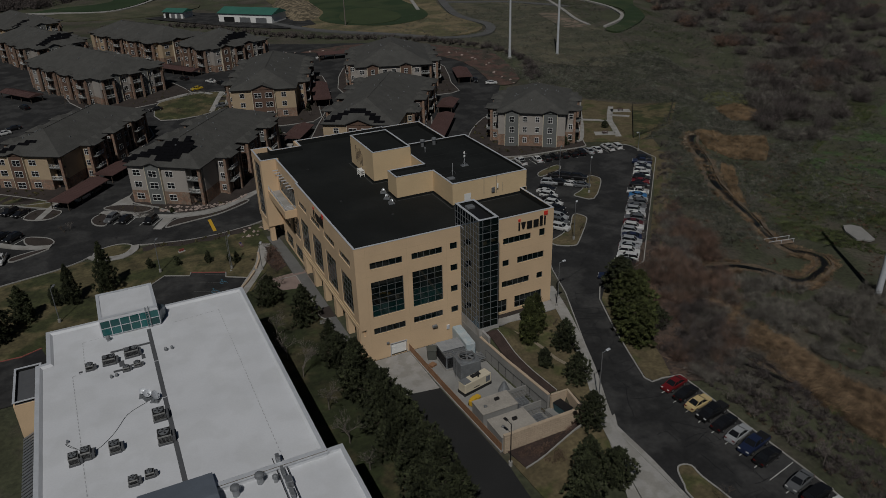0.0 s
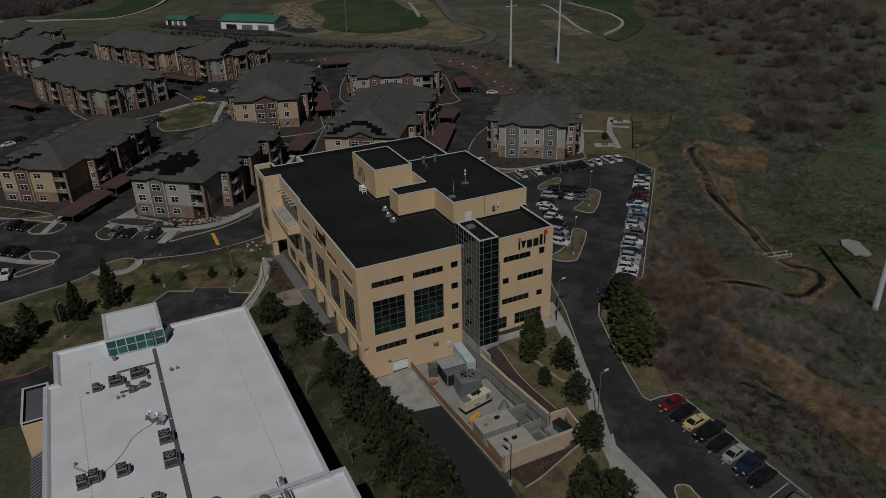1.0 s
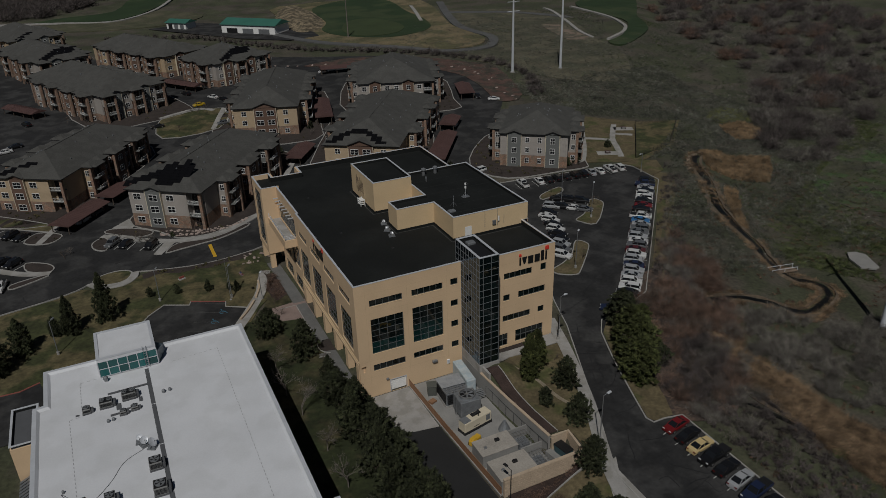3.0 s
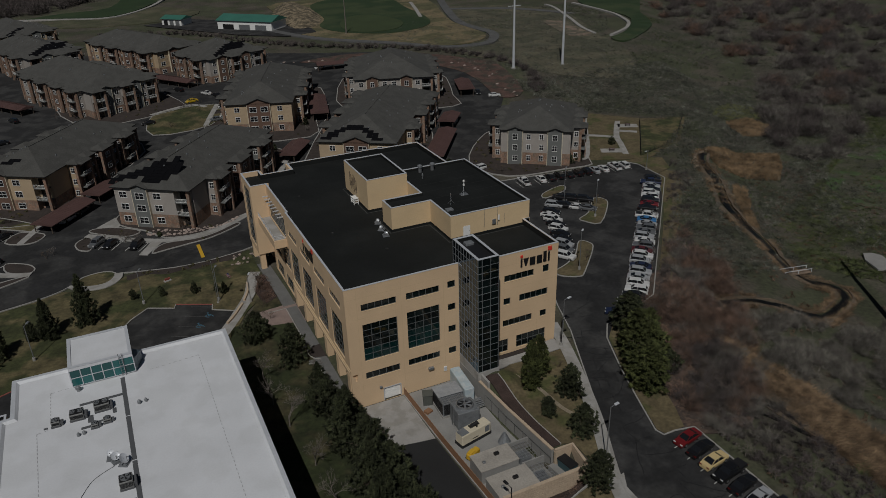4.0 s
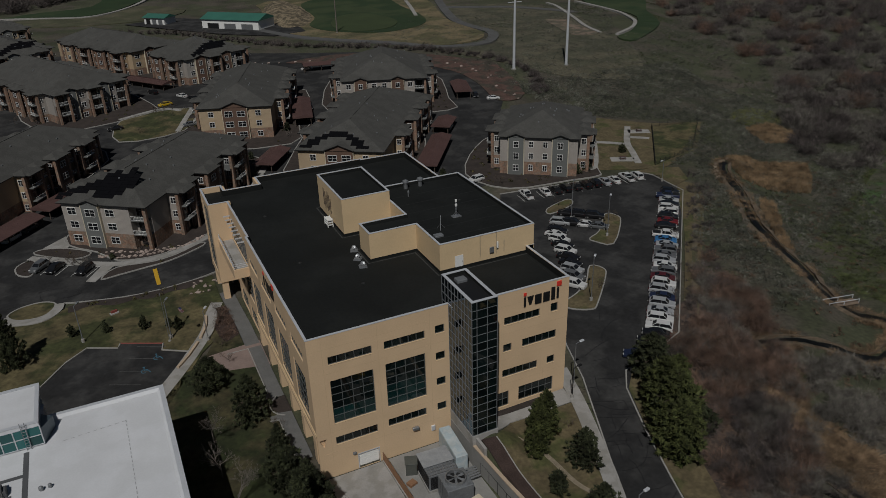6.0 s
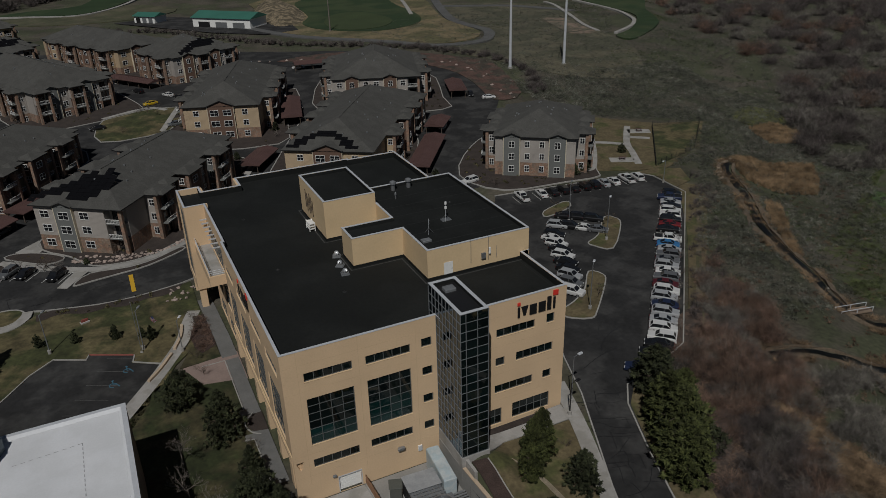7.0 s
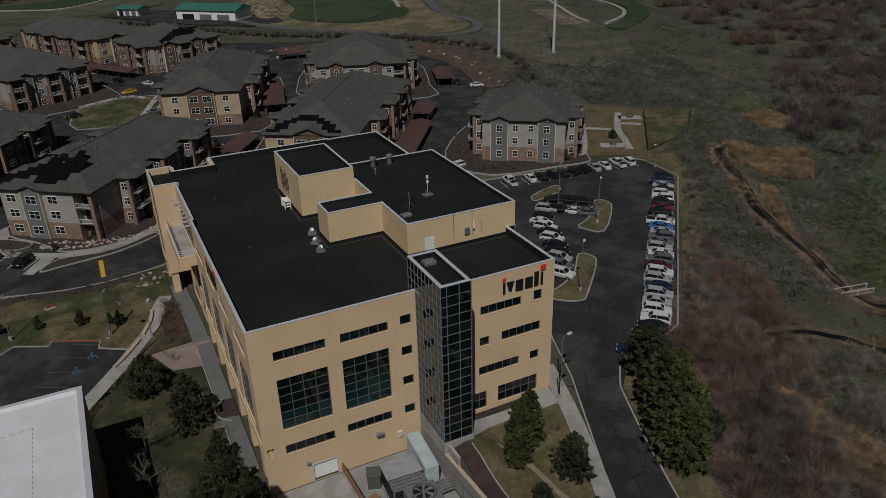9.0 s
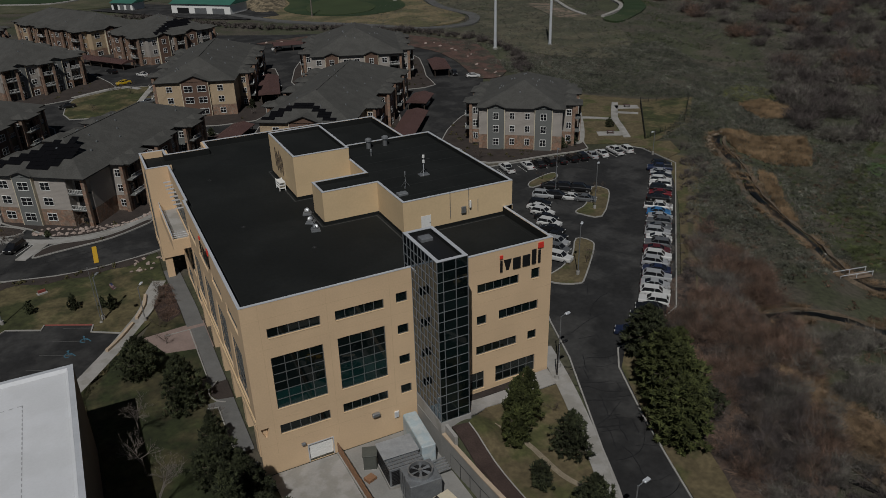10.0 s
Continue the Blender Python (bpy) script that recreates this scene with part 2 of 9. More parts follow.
NEEDLES = leafy("dark_pine_needles", (0.010, 0.013, 0.007), (0.048, 0.054, 0.026))
NEEDLES_Y = leafy("olive_pine_needles", (0.016, 0.021, 0.007), (0.070, 0.078, 0.026))
BARK = material("grey_brown_bark", (0.085, 0.066, 0.052), 0.95, vary=0.2, size=0.5, fine=0.2, fine_size=0.1)
BARK_PALE = material("pale_bare_twigs", (0.145, 0.126, 0.110), 0.95, vary=0.2, size=0.5, fine=0.2, fine_size=0.1)
TWIG_R = leafy("reddish_bare_twigs", (0.205, 0.130, 0.095), (0.070, 0.049, 0.040))
TWIG_G = leafy("grey_bare_twigs", (0.200, 0.184, 0.160), (0.064, 0.058, 0.051))
SAGE = leafy("grey_green_sagebrush", (0.050, 0.054, 0.040), (0.135, 0.136, 0.112))
RUST = leafy("rust_brown_brush", (0.14, 0.085, 0.058), (0.095, 0.066, 0.048))
WATER = material("dark_creek_water", (0.007, 0.0075, 0.007), 0.3, vary=0.3, size=2, spec=0.15)
GALV = material("galvanised_steel", (0.34, 0.35, 0.36), 0.4, 0.7, vary=0.1, size=1, fine=0.08)
GALV_D = material("weathered_grey_steel", (0.19, 0.20, 0.21), 0.6, 0.35, vary=0.15, size=1, fine=0.1)
DARK = material("near_black_metal", (0.02, 0.02, 0.021), 0.5, 0.3, vary=0.1)
WHITE = material("white_paint", (0.72, 0.72, 0.70), 0.5, vary=0.04)
CREAM = material("cream_enamel", (0.56, 0.50, 0.38), 0.5, vary=0.05)
YELLOW = material("yellow_enamel", (0.55, 0.33, 0.03), 0.5, vary=0.08)
DULL_RED = material("faded_red_board", (0.20, 0.05, 0.04), 0.7, vary=0.1)
RED = material("red_sign_enamel", (0.62, 0.045, 0.03), 0.4, vary=0.03)
BLACK = material("black_sign_enamel", (0.012, 0.012, 0.013), 0.4, vary=0.03)
BLOCK = material("buff_split_block", (0.42, 0.33, 0.24), 0.95, vary=0.1, size=2, fine=0.12, fine_size=0.3, bump=0.02, bump_size=0.25)
WOODFENCE = material("rust_brown_metal_fence", (0.25, 0.135, 0.075), 0.7, vary=0.12, size=1)
SHINGLE = material("grey_brown_shingles", (0.0585, 0.0575, 0.0530), 0.95, vary=0.10, size=9, fine=0.22, fine_size=0.3, second=(0.067, 0.066, 0.061), amount=0.5, patch=2.5, bump=0.012, bump_size=0.3)
RED_ROOF = material("brick_red_metal_roof", (0.092, 0.052, 0.047), 0.6, 0.1, vary=0.12, size=3, fine=0.06)
GREEN_ROOF = material("green_metal_roof", (0.045, 0.15, 0.115), 0.5, 0.1, vary=0.1, size=6)
PANEL = material("black_solar_cells", (0.004, 0.004, 0.005), 0.6, vary=0.2, size=1, spec=0.1)
SIDING = {
    "grey": material("grey_lap_siding", (0.30, 0.275, 0.25), 0.8, vary=0.05, fine=0.05),
    "slate": material("slate_grey_siding", (0.13, 0.135, 0.13), 0.8, vary=0.05, fine=0.05),
    "cream": material("cream_lap_siding", (0.38, 0.29, 0.19), 0.8, vary=0.05, fine=0.05),
    "brown": material("brown_lap_siding", (0.122, 0.074, 0.053), 0.8, vary=0.06, fine=0.05),
}
STONE = material("orange_brown_stone", (0.235, 0.145, 0.102), 0.95, vary=0.25, size=1.2, fine=0.35, fine_size=0.45, second=(0.20, 0.15, 0.115), amount=0.45, patch=0.8, bump=0.03, bump_size=0.35)
TYRE = material("black_rubber", (0.015, 0.015, 0.015), 0.85, vary=0.1)
RIM = material("alloy_rim", (0.45, 0.45, 0.46), 0.3, 0.8, vary=0.05)
CAR_GLASS = material("dark_car_glass", (0.012, 0.013, 0.015), 0.06, vary=0.0, fine=0.0, spec=0.6)
LAMP_LENS = material("clear_lamp_lens", (0.55, 0.55, 0.55), 0.2, vary=0.0, fine=0.0)
TAIL = material("red_lamp_lens", (0.10, 0.008, 0.008), 0.2, vary=0.0, fine=0.0)
ROCK = material("pale_pink_boulders", (0.30, 0.24, 0.21), 0.95, vary=0.25, size=1.5, fine=0.2, bump=0.03, bump_size=0.3)


# ---- ground ----
def smooth(t):
    t = min(1.0, max(0.0, t))
    return t * t * (3 - 2 * t)


def height(x, y):
    """The lie of the land: a plateau, the sunken service court, the creek flats, and the slow rise behind."""
    d = 0.82 * (x - 37) - 0.572 * (y + 56)
    d += 4 * smooth((-28 - y) / 10)
    z = 3.0 + 1.2 * math.exp(-((x - 61) / 24) ** 2 - ((y - 20) / 28) ** 2)
    z += 4.5 * smooth((y - 107) / 100) + max(0.0, (y - 430) / 600) ** 1.5 * 60
    z += 1.9 * math.exp(-((x - 23.2) / 3.0) ** 2 - ((y + 8.2) / 4.5) ** 2) if x > 20.9 else 0.0
    z -= 3.0 * smooth((d - 12) / 14) * (1 - smooth((d - 140) / 110))
    wide = 0.6 + 12.0 * smooth((-31.8 - y) / 3)
    edge = 20.7 - 0.06 * y if y > -27 else 25.4
    z -= 3.0 * smooth((x + 6) / 5) * smooth((edge - x) / wide) * smooth((1 - y) / 1)
    return z


def axis(cuts):
    out = []
    for a, b, step in cuts:
        n = max(1, round((b - a) / step))
        out += [a + (b - a) * i / n for i in range(n)]
    return out + [cuts[-1][1]]


gx = axis([(-1600, -400, 120), (-400, -120, 20), (-120, -30, 5), (-30, 15, 1.5), (15, 30, 0.6), (30, 60, 1.5), (60, 180, 3), (180, 420, 10), (420, 1800, 120)])
gy = axis([(-1200, -200, 120), (-200, -70, 8), (-70, 10, 1.25), (10, 130, 3), (130, 400, 6), (400, 600, 20), (600, 2400, 150)])
g = M()
for y in gy:
    for x in gx:
        near = -20 < x < 60 and -70 < y < 110
        bump = 0.0 if near else 0.35 * noise.noise(Vector((x * 0.05, y * 0.05, 0.3)))
        g.v.append((x, y, height(x, y) - 0.12 + min(0.0, bump)))
nx = len(gx)
for j in range(len(gy) - 1):
    for i in range(nx - 1):
        g.f.append((j * nx + i, j * nx + i + 1, (j + 1) * nx + i + 1, (j + 1) * nx + i))
g.m = [0] * len(g.f)
ground_mesh = g.mesh("ground", SOIL, True)
solid("ground", ground_mesh, None, "dry scrubland soil with patches of weeds", "ground", kind="structure")


def drape(name, pts, lift, mt, label, category, step=2.0, kind="structure", thick=0.0, parent=None):
    """A sheet with the outline pts that follows the lie of the land, with its edge turned down."""
    bm = bmesh.new()
    face = bm.faces.new([bm.verts.new((x, y, 0)) for x, y in pts])
    bmesh.ops.triangulate(bm, faces=[face])
    for k, (a, b) in enumerate(((min(p[i] for p in pts), max(p[i] for p in pts)) for i in (0, 1))):
        c = math.ceil(a / step) * step
        while c < b:
            co, no = Vector((0, 0, 0)), Vector((0, 0, 0))
            co[k], no[k] = c, 1.0
            bmesh.ops.bisect_plane(bm, geom=bm.verts[:] + bm.edges[:] + bm.faces[:], plane_co=co, plane_no=no)
            c += step
    for v in bm.verts:
        v.co.z = height(v.co.x, v.co.y) + lift
    bmesh.ops.recalc_face_normals(bm, faces=bm.faces[:])
    if sum(f.normal.z for f in bm.faces) < 0:
        bmesh.ops.reverse_faces(bm, faces=bm.faces[:])
    edge = [e for e in bm.edges if e.is_boundary]
    made = bmesh.ops.extrude_edge_only(bm, edges=edge)
    for v in (q for q in made["geom"] if isinstance(q, bmesh.types.BMVert)):
        v.co.z -= 0.15 + thick
    me = bpy.data.meshes.new(name)
    bm.to_mesh(me)
    bm.free()
    me.materials.append(mt)
    ob = new(name, me)
    if parent is not None:
        ob.parent = parent
        return ob
    return tagged(ob, label, category, kind=kind)


def resample(pts, step, closed=False):
    ps = [Vector((*p[:2], 0)) for p in pts]
    if closed:
        ps.append(ps[0].copy())
    out = []
    for a, b in zip(ps, ps[1:]):
        n = max(1, round((b - a).length / step))
        out += [a.lerp(b, i / n) for i in range(n)]
    if not closed:
        out.append(ps[-1])
    return out


def curve_through(pts, n=5, closed=False):
    """A smooth line through the points."""
    ps = [Vector((*p[:2], 0)) for p in pts]
    k = len(ps)
    out = []
    for i in range(k if closed else k - 1):
        if closed:
            a, b, c, d = (ps[(i + j) % k] for j in (-1, 0, 1, 2))
        else:
            a, b, c, d = ps[max(0, i - 1)], ps[i], ps[i + 1], ps[min(k - 1, i + 2)]
        for s in range(n):
            t = s / n
            out.append(0.5 * ((2 * b) + (c - a) * t + (2 * a - 5 * b + 4 * c - d) * t * t + (3 * b - a - 3 * c + d) * t ** 3))
    if not closed:
        out.append(ps[-1])
    return [(p.x, p.y) for p in out]


def ribbon(mesh, pts, width, z0, z1, closed=False, step=2.0, mi=0, base=height):
    """A low band (kerb, painted line, wall) along pts, from z0 to z1 above the ground."""
    ps = resample(pts, step, closed)
    n = len(ps)
    rows = []
    for i, p in enumerate(ps):
        a = ps[i - 1] if i or closed else p
        b = ps[(i + 1) % n] if i < n - 1 or closed else p
        d = (b - a).normalized()
        s = Vector((-d.y, d.x, 0)) * width / 2
        h = base(p.x, p.y)
        rows.append([(p.x + s.x, p.y + s.y, h + z0), (p.x + s.x, p.y + s.y, h + z1), (p.x - s.x, p.y - s.y, h + z1), (p.x - s.x, p.y - s.y, h + z0)])
    vs = [q for r in rows for q in r]
    fs = []
    for i in range(n if closed else n - 1):
        a, b = 4 * i, 4 * ((i + 1) % n)
        fs += [(a + k, b + k, b + k + 1, a + k + 1) for k in range(3)]
    if not closed:
        fs += [(0, 1, 2, 3), (4 * n - 1, 4 * n - 2, 4 * n - 3, 4 * n - 4)]
    mesh.add(vs, fs, mi)
    return mesh


# ---- roads, car parks, lawns ----
EAST_LOT = [(45.9, 8), (43.1, -0.8), (38.2, -12.1), (33.9, -21.9), (28.4, -32.9), (26.4, -39), (26.2, -53), (26, -80), (44.6, -80), (44.6, -32.2),
            (41.5, -31.6), (39.4, -31.6), (38.9, -30), (41.1, -23.8), (44.1, -15.2), (47.7, -6), (50.5, -2.4), (56, -1.5), (65.2, 2.2), (113.0, 54.4),
            (113.6, 66.9), (112, 70), (71, 74.5), (66, 66), (58, 45), (52, 25), (49, 15)]
drape("car_park", EAST_LOT, 0.05, ASPHALT, "worn cracked grey asphalt car park and drive", "car park", 2.5)
drape("road", [(-110, 40), (-75, 56), (-60, 59.4), (-49.3, 61.8), (-44.3, 63.8), (-41.5, 66.2), (-39.1, 68.6), (-35.3, 69.1), (-32.6, 67.3), (-28.3, 65.7), (-20.5, 63.8), (-13.5, 63.6), (-4.8, 65.2), (2, 68.5), (12, 74), (30, 81), (52, 84), (70, 82), (78, 86),
               (84, 110), (100, 128), (122, 160), (118, 200), (112, 240), (70, 262), (10, 300), (-60, 330), (-130, 330), (-150, 180)],
      0.03, ASPHALT, "worn asphalt road winding between the apartment houses", "road", 4.0)
drape("service_drive", [(1.2, -11.6), (9.2, -12.9), (10.2, -34), (9.6, -41.6), (8.5, -85), (0.5, -85), (1.0, -41)], 0.05, ASPHALT_B, "fresh dark asphalt service drive", "drive", 2.0)
drape("concrete_apron", [(0.6, -0.2), (9.0, -0.2), (9.2, -12.9), (1.2, -11.6)], 0.06, CONCRETE, "pale concrete apron before the loading door", "pavement", 2.0)
drape("court_floor", [(9.5, -0.2), (20.0, -0.2), (20.2, -15), (21.6, -31), (10.6, -31.5), (9.7, -14)], 0.06, CONCRETE_D, "stained concrete floor of the service court", "floor", 2.0)

BARE_EARTH = material("pale_bare_earth", (0.21, 0.175, 0.125), 1.0, vary=0.25, size=1.5, fine=0.2)
LAWNS = [
    ("lawn", [(-80, 30), (-80, 54), (-60, 58.8), (-49.3, 61.1), (-44, 63.2), (-40.5, 61.5), (-34.5, 61.0), (-31.2, 64.2), (-28.4, 64.9), (-20.5, 63), (-13.5, 62.8), (-4.8, 64.4), (-3.4, 64.8), (-3.6, 51), (-5, 42), (-10, 36), (-18, 22), (-17.4, 11), (-52, 12)], LAWN),
    ("lawn", [(-17.0, 10), (-18.5, 24), (-14, 31), (-6.5, 33.6), (-2.6, 33.8), (-2.6, 0), (-3.0, -12), (-4, -50), (-14.5, -50), (-15.8, -35.5)], LAWN_G),
    ("lawn", [(23.3, -8), (27.5, -4.8), (38.3, -4.9), (36.4, -10.4), (31.2, -24.6), (26.2, -37), (22.6, -43.5), (11.4, -46), (10.8, -33.4), (24.5, -32.4), (26, -31), (26, -26.5), (24.2, -26), (23.6, -20)], LAWN_DRY),
    ("lawn", [(101.5, 79), (104, 77), (113, 72.5), (121, 70), (140, 78), (160, 98), (146, 104), (132, 120), (127, 119)], LAWN_DRY),
    ("lawn", [(41.2, -23.8), (39.2, -30.0), (39.8, -31.4), (43.6, -31.4), (46.0, -26), (49.4, -16), (54.6, -4), (51, -3.2), (48.0, -6.2), (44.2, -15.4)], LAWN_DRY),
    ("lawn", [(112.0, 71.5), (114.6, 67), (113.6, 58), (120, 60), (124, 68), (119, 71)], LAWN_DRY),
]
for nm, pts, mt in LAWNS:
    drape(nm, pts, 0.10, mt, "patchy early spring lawn, green turning to straw" if mt in (LAWN, LAWN_G) else "dry straw-coloured lawn", "lawn", 2.5)
drape("dog_run_lawn", [(119.5, 72.5), (138, 78), (158.5, 97.8), (142.8, 101.9)], 0.14, LAWN, "green grass of the fenced dog run", "lawn", 3.0)
drape("mulch_bed", [(21.4, -7.2), (23.2, -8.2), (23.6, -20), (24.2, -26), (22.6, -26), (21.4, -15)], 0.14, MULCH_R, "bed of dark red bark mulch beside the wall", "mulch bed", 2.0)
drape("mulch_bed", [(11.4, -32.2), (25.2, -32.1), (25.0, -34.2), (18.0, -35.2), (12, -36.2)], 0.32, MULCH_R, "bed of dark red bark mulch below the block wall", "mulch bed", 2.0)
drape("mulch_bed", [(-5.2, 50.4), (-3.1, 50.4), (-3.1, 39.0), (-5.6, 37.4), (-6.4, 39.6), (-6.7, 43.4), (-5.3, 47.6)], 0.16, MULCH_R, "bed of dark red bark mulch beside the path", "mulch bed", 1.5)
drape("mulch_bed", [(-2.4, 13.6), (-0.4, 13.2), (-0.4, 17.6), (-1.6, 17.5), (-2.8, 16.6), (-3.0, 15)], 0.20, MULCH, "round bed of dark mulch beside the house", "mulch bed", 1.5)

drape("mulch_bed", [(25.6, -1.6), (36.6, -1.6), (36.6, -2.7), (25.6, -2.7)], 0.24, MULCH, "narrow mulch bed below the ground floor windows", "mulch bed", 1.5)
drape("side_pavement", [(24.4, -1.5), (39.0, -1.5), (38.6, -4.7), (27.6, -4.7), (24.4, -6.6)], 0.16, CONCRETE, "pale concrete pavement below the wing", "pavement", 1.5)
tp = M()
ribbon(tp, curve_through([(26.5, -8.5), (28.5, -12.5), (29.2, -19.0), (30.6, -22.4)], 4), 0.7, -0.05, 0.13, step=1.0)
solid("worn_track", tp, BARE_EARTH, "bare worn track across the dry lawn", "path", kind="structure")
# mulch strip between the road and the lawn
strip = [(-30.8, 64.6), (-28.3, 65.2), (-20.5, 63.3), (-13.5, 63.1), (-4.8, 64.6)]
drape("mulch_bed", strip + [(x, y - 2.3 + 0.45 * math.sin(x * 0.9)) for x, y in [(p_.x, p_.y) for p_ in reversed([Vector(a).lerp(Vector(b), k / 6) for a, b in zip(strip, strip[1:]) for k in range(6)])]], 0.135, MULCH, "strip of dark mulch along the road", "mulch bed", 2.0)
# footpaths
walk_mid = curve_through([(41.5, 3), (39.6, -4), (37.2, -11.2), (32.7, -23), (27.3, -34.5), (25.0, -41), (23.2, -48), (20, -60)], 4)
pav = M()
ribbon(pav, walk_mid, 2.2, -0.1, 0.17)
solid("sidewalk", pav, CONCRETE, "pale concrete footpath along the drive", "sidewalk", kind="structure")
drape("sidewalk_ramp", [(28.8, -35.2), (27.4, -37.7), (27.3, -46), (26.7, -54), (26.0, -70), (14.5, -66), (20.2, -49.2), (24.8, -38.5), (26.0, -36)], 0.12, CONCRETE, "broad pale concrete ramp beside the drive", "sidewalk", 2.0)
pth = M()
ribbon(pth, curve_through([(-4.6, 52.5), (-6.1, 49), (-8.0, 43), (-10.6, 38.2), (-14, 32.6), (-18.5, 26), (-22, 21)], 4), 2.3, -0.1, 0.16)
solid("footpath", pth, CONCRETE, "pale curving concrete footpath", "footpath", kind="structure")
pth = M()
ribbon(pth, [(-1.5, 0.5), (-1.5, 33.5)], 2.1, -0.1, 0.17)
ribbon(pth, [(-3.6, 18.4), (-1.0, 18.3)], 1.3, -0.1, 0.165)
ribbon(pth, [(-3.8, 12.6), (-1.0, 12.5)], 1.3, -0.1, 0.165)
ribbon(pth, [(-1.7, 34.4), (-1.7, 40.5), (-2.2, 56)], 2.5, -0.1, 0.17)
solid("footpath", pth, PATH_GREY, "grey concrete footpath along the house", "footpath", kind="structure")
drape("lawn", [(-9.6, 34.6), (-6.9, 40.4), (-6.4, 39.6), (-5.6, 37.4), (-3.1, 39.0), (-3.0, 34.9)], 0.12, LAWN_G, "small dark green lawn beside the forecourt", "lawn", 1.5)
drape("forecourt", [(-9.2, 34.3), (-2.0, 35.1), (-0.3, 35.4), (-0.3, 27.0), (-6.9, 28.4)], 0.15, PAVER, "rose-coloured paved forecourt", "pavement", 2.0)
lw = M()
ribbon(lw, curve_through([(-7.4, 48), (-8.0, 44.5), (-9.6, 40.6)], 3), 0.45, 0, 0.55, step=1.0)
ribbon(lw, curve_through([(-10.2, 39.4), (-12.5, 35.6), (-14.5, 33.0)], 3), 0.45, 0, 0.55, step=1.0)
solid("seat_wall", lw, BLOCK, "low curved buff stone seat wall beside the path", "wall")

# disabled bays by the white building
drape("side_lane", [(-80, 26), (-60.4, 27.0), (-55.2, 26.8), (-52, 28.2), (-51, 24), (-51, 12), (-80, 12)], 0.13, ASPHALT, "asphalt lane beside the white building", "drive", 2.5)
drape("side_car_park", [(-40, 21), (-40, 31), (-34.0, 39.7), (-31.4, 43.6), (-28.0, 46.8), (-23.1, 44.2), (-22.5, 45.6), (-15.9, 42.1), (-16.4, 40), (-11.8, 37), (-14.8, 32.8), (-22.5, 21.5)], 0.13, ASPHALT, "dark asphalt car park with disabled bays", "car park", 2.5)
bl = M()
for cx, cy in ((-17.3, 38.1), (-19.6, 34.9)):
    ring = [(cx + 0.55 * math.cos(a), cy - 0.1 + 0.55 * math.sin(a)) for a in [0.3 + 0.42 * i for i in range(12)]]
    ribbon(bl, ring, 0.16, 0.13, 0.145, step=0.4)
    ribbon(bl, [(cx, cy + 0.9), (cx, cy), (cx + 0.6, cy - 0.05), (cx + 0.9, cy - 0.8)], 0.18, 0.13, 0.145, step=0.5)
    bl.prism([(cx + 0.2 * math.cos(a), cy + 1.15 + 0.2 * math.sin(a)) for a in [0.785 * i for i in range(8)]], 3.13, 3.145)
solid("bay_symbols", bl, PAINT_B, "blue painted wheelchair symbols on the asphalt", "road marking", kind="structure")
ln = M()
for i in range(6):
    x, y = -15.4 - 1.72 * i, 41.0 - 3.3 * i
    ribbon(ln, [(x, y), (x - 4.6, y + 2.4)], 0.1, 0.12, 0.14, step=1.5)
solid("bay_lines", ln, WORN, "thin worn white painted bay lines", "road marking", kind="structure")


def kerb(pts, label="pale concrete kerb", closed=False, mt=KERB, w=0.22, top=0.19):
    k = M()
    ribbon(k, pts, w, -0.1, top, closed, 2.0)
    solid("kerb", k, mt, label, "kerb", kind="structure")


kerb([(26.3, -80), (26.3, -53), (26.5, -39), (28.5, -33), (34, -22), (38.3, -12.1), (43.2, -0.8), (46, 8), (49, 15), (52, 25), (58, 45)])
kerb([(44.7, -80), (44.7, -32.2), (41.5, -31.5), (39.3, -31.5), (38.9, -30), (41, -23.8), (44, -15.2), (47.7, -6), (50.5, -2.3), (56, -1.4), (65.3, 2.1), (113.2, 54.3), (113.9, 66.9), (112, 70.2), (71, 74.8)])
kerb(curve_through([(-75, 55.8), (-60, 59.2), (-49.3, 61.6), (-44.3, 63.6), (-42.2, 65.4)], 3))
kerb(curve_through([(-31.4, 66.6), (-28.3, 65.5), (-20.5, 63.6), (-13.5, 63.4), (-4.8, 65.0), (2, 68.3), (12, 73.8), (30, 80.8)], 3))
kerb([(-22.6, 45.75), (-15.8, 42.2)], "red painted fire lane kerb", mt=PAINT_R, top=0.26)
kerb([(-40, 31.2), (-34.1, 39.8), (-31.5, 43.7), (-28.0, 46.95), (-23.1, 44.35), (-22.6, 45.75)], top=0.26)
kerb([(-80, 26.1), (-60.4, 27.1), (-55.2, 26.9), (-52, 28.3)], "red painted fire lane kerb", mt=PAINT_R, top=0.26)
kerb([(-15.8, 42.2), (-16.2, 40.1), (-11.6, 37.1)], top=0.26)
kerb([(-2.7, 0), (-2.7, 11.9), (-4.0, 12.2)], top=0.24, w=0.15)
kerb(curve_through([(-1.6, 12.6), (-2.6, 13.4), (-3.2, 15), (-2.9, 16.8), (-1.6, 17.8)], 3), top=0.24, w=0.15)
kerb([(-4.2, 19.2), (-2.7, 19.0), (-2.7, 33.4), (-6.3, 33.3)], top=0.24, w=0.15)
kerb([(23.25, -8.2), (23.65, -20), (24.2, -26)], "pale concrete mowing strip", w=0.15, top=0.2)
kerb([(12, -36.4), (18, -35.4), (25.0, -34.4)], "pale concrete mowing strip", w=0.15, top=0.36)

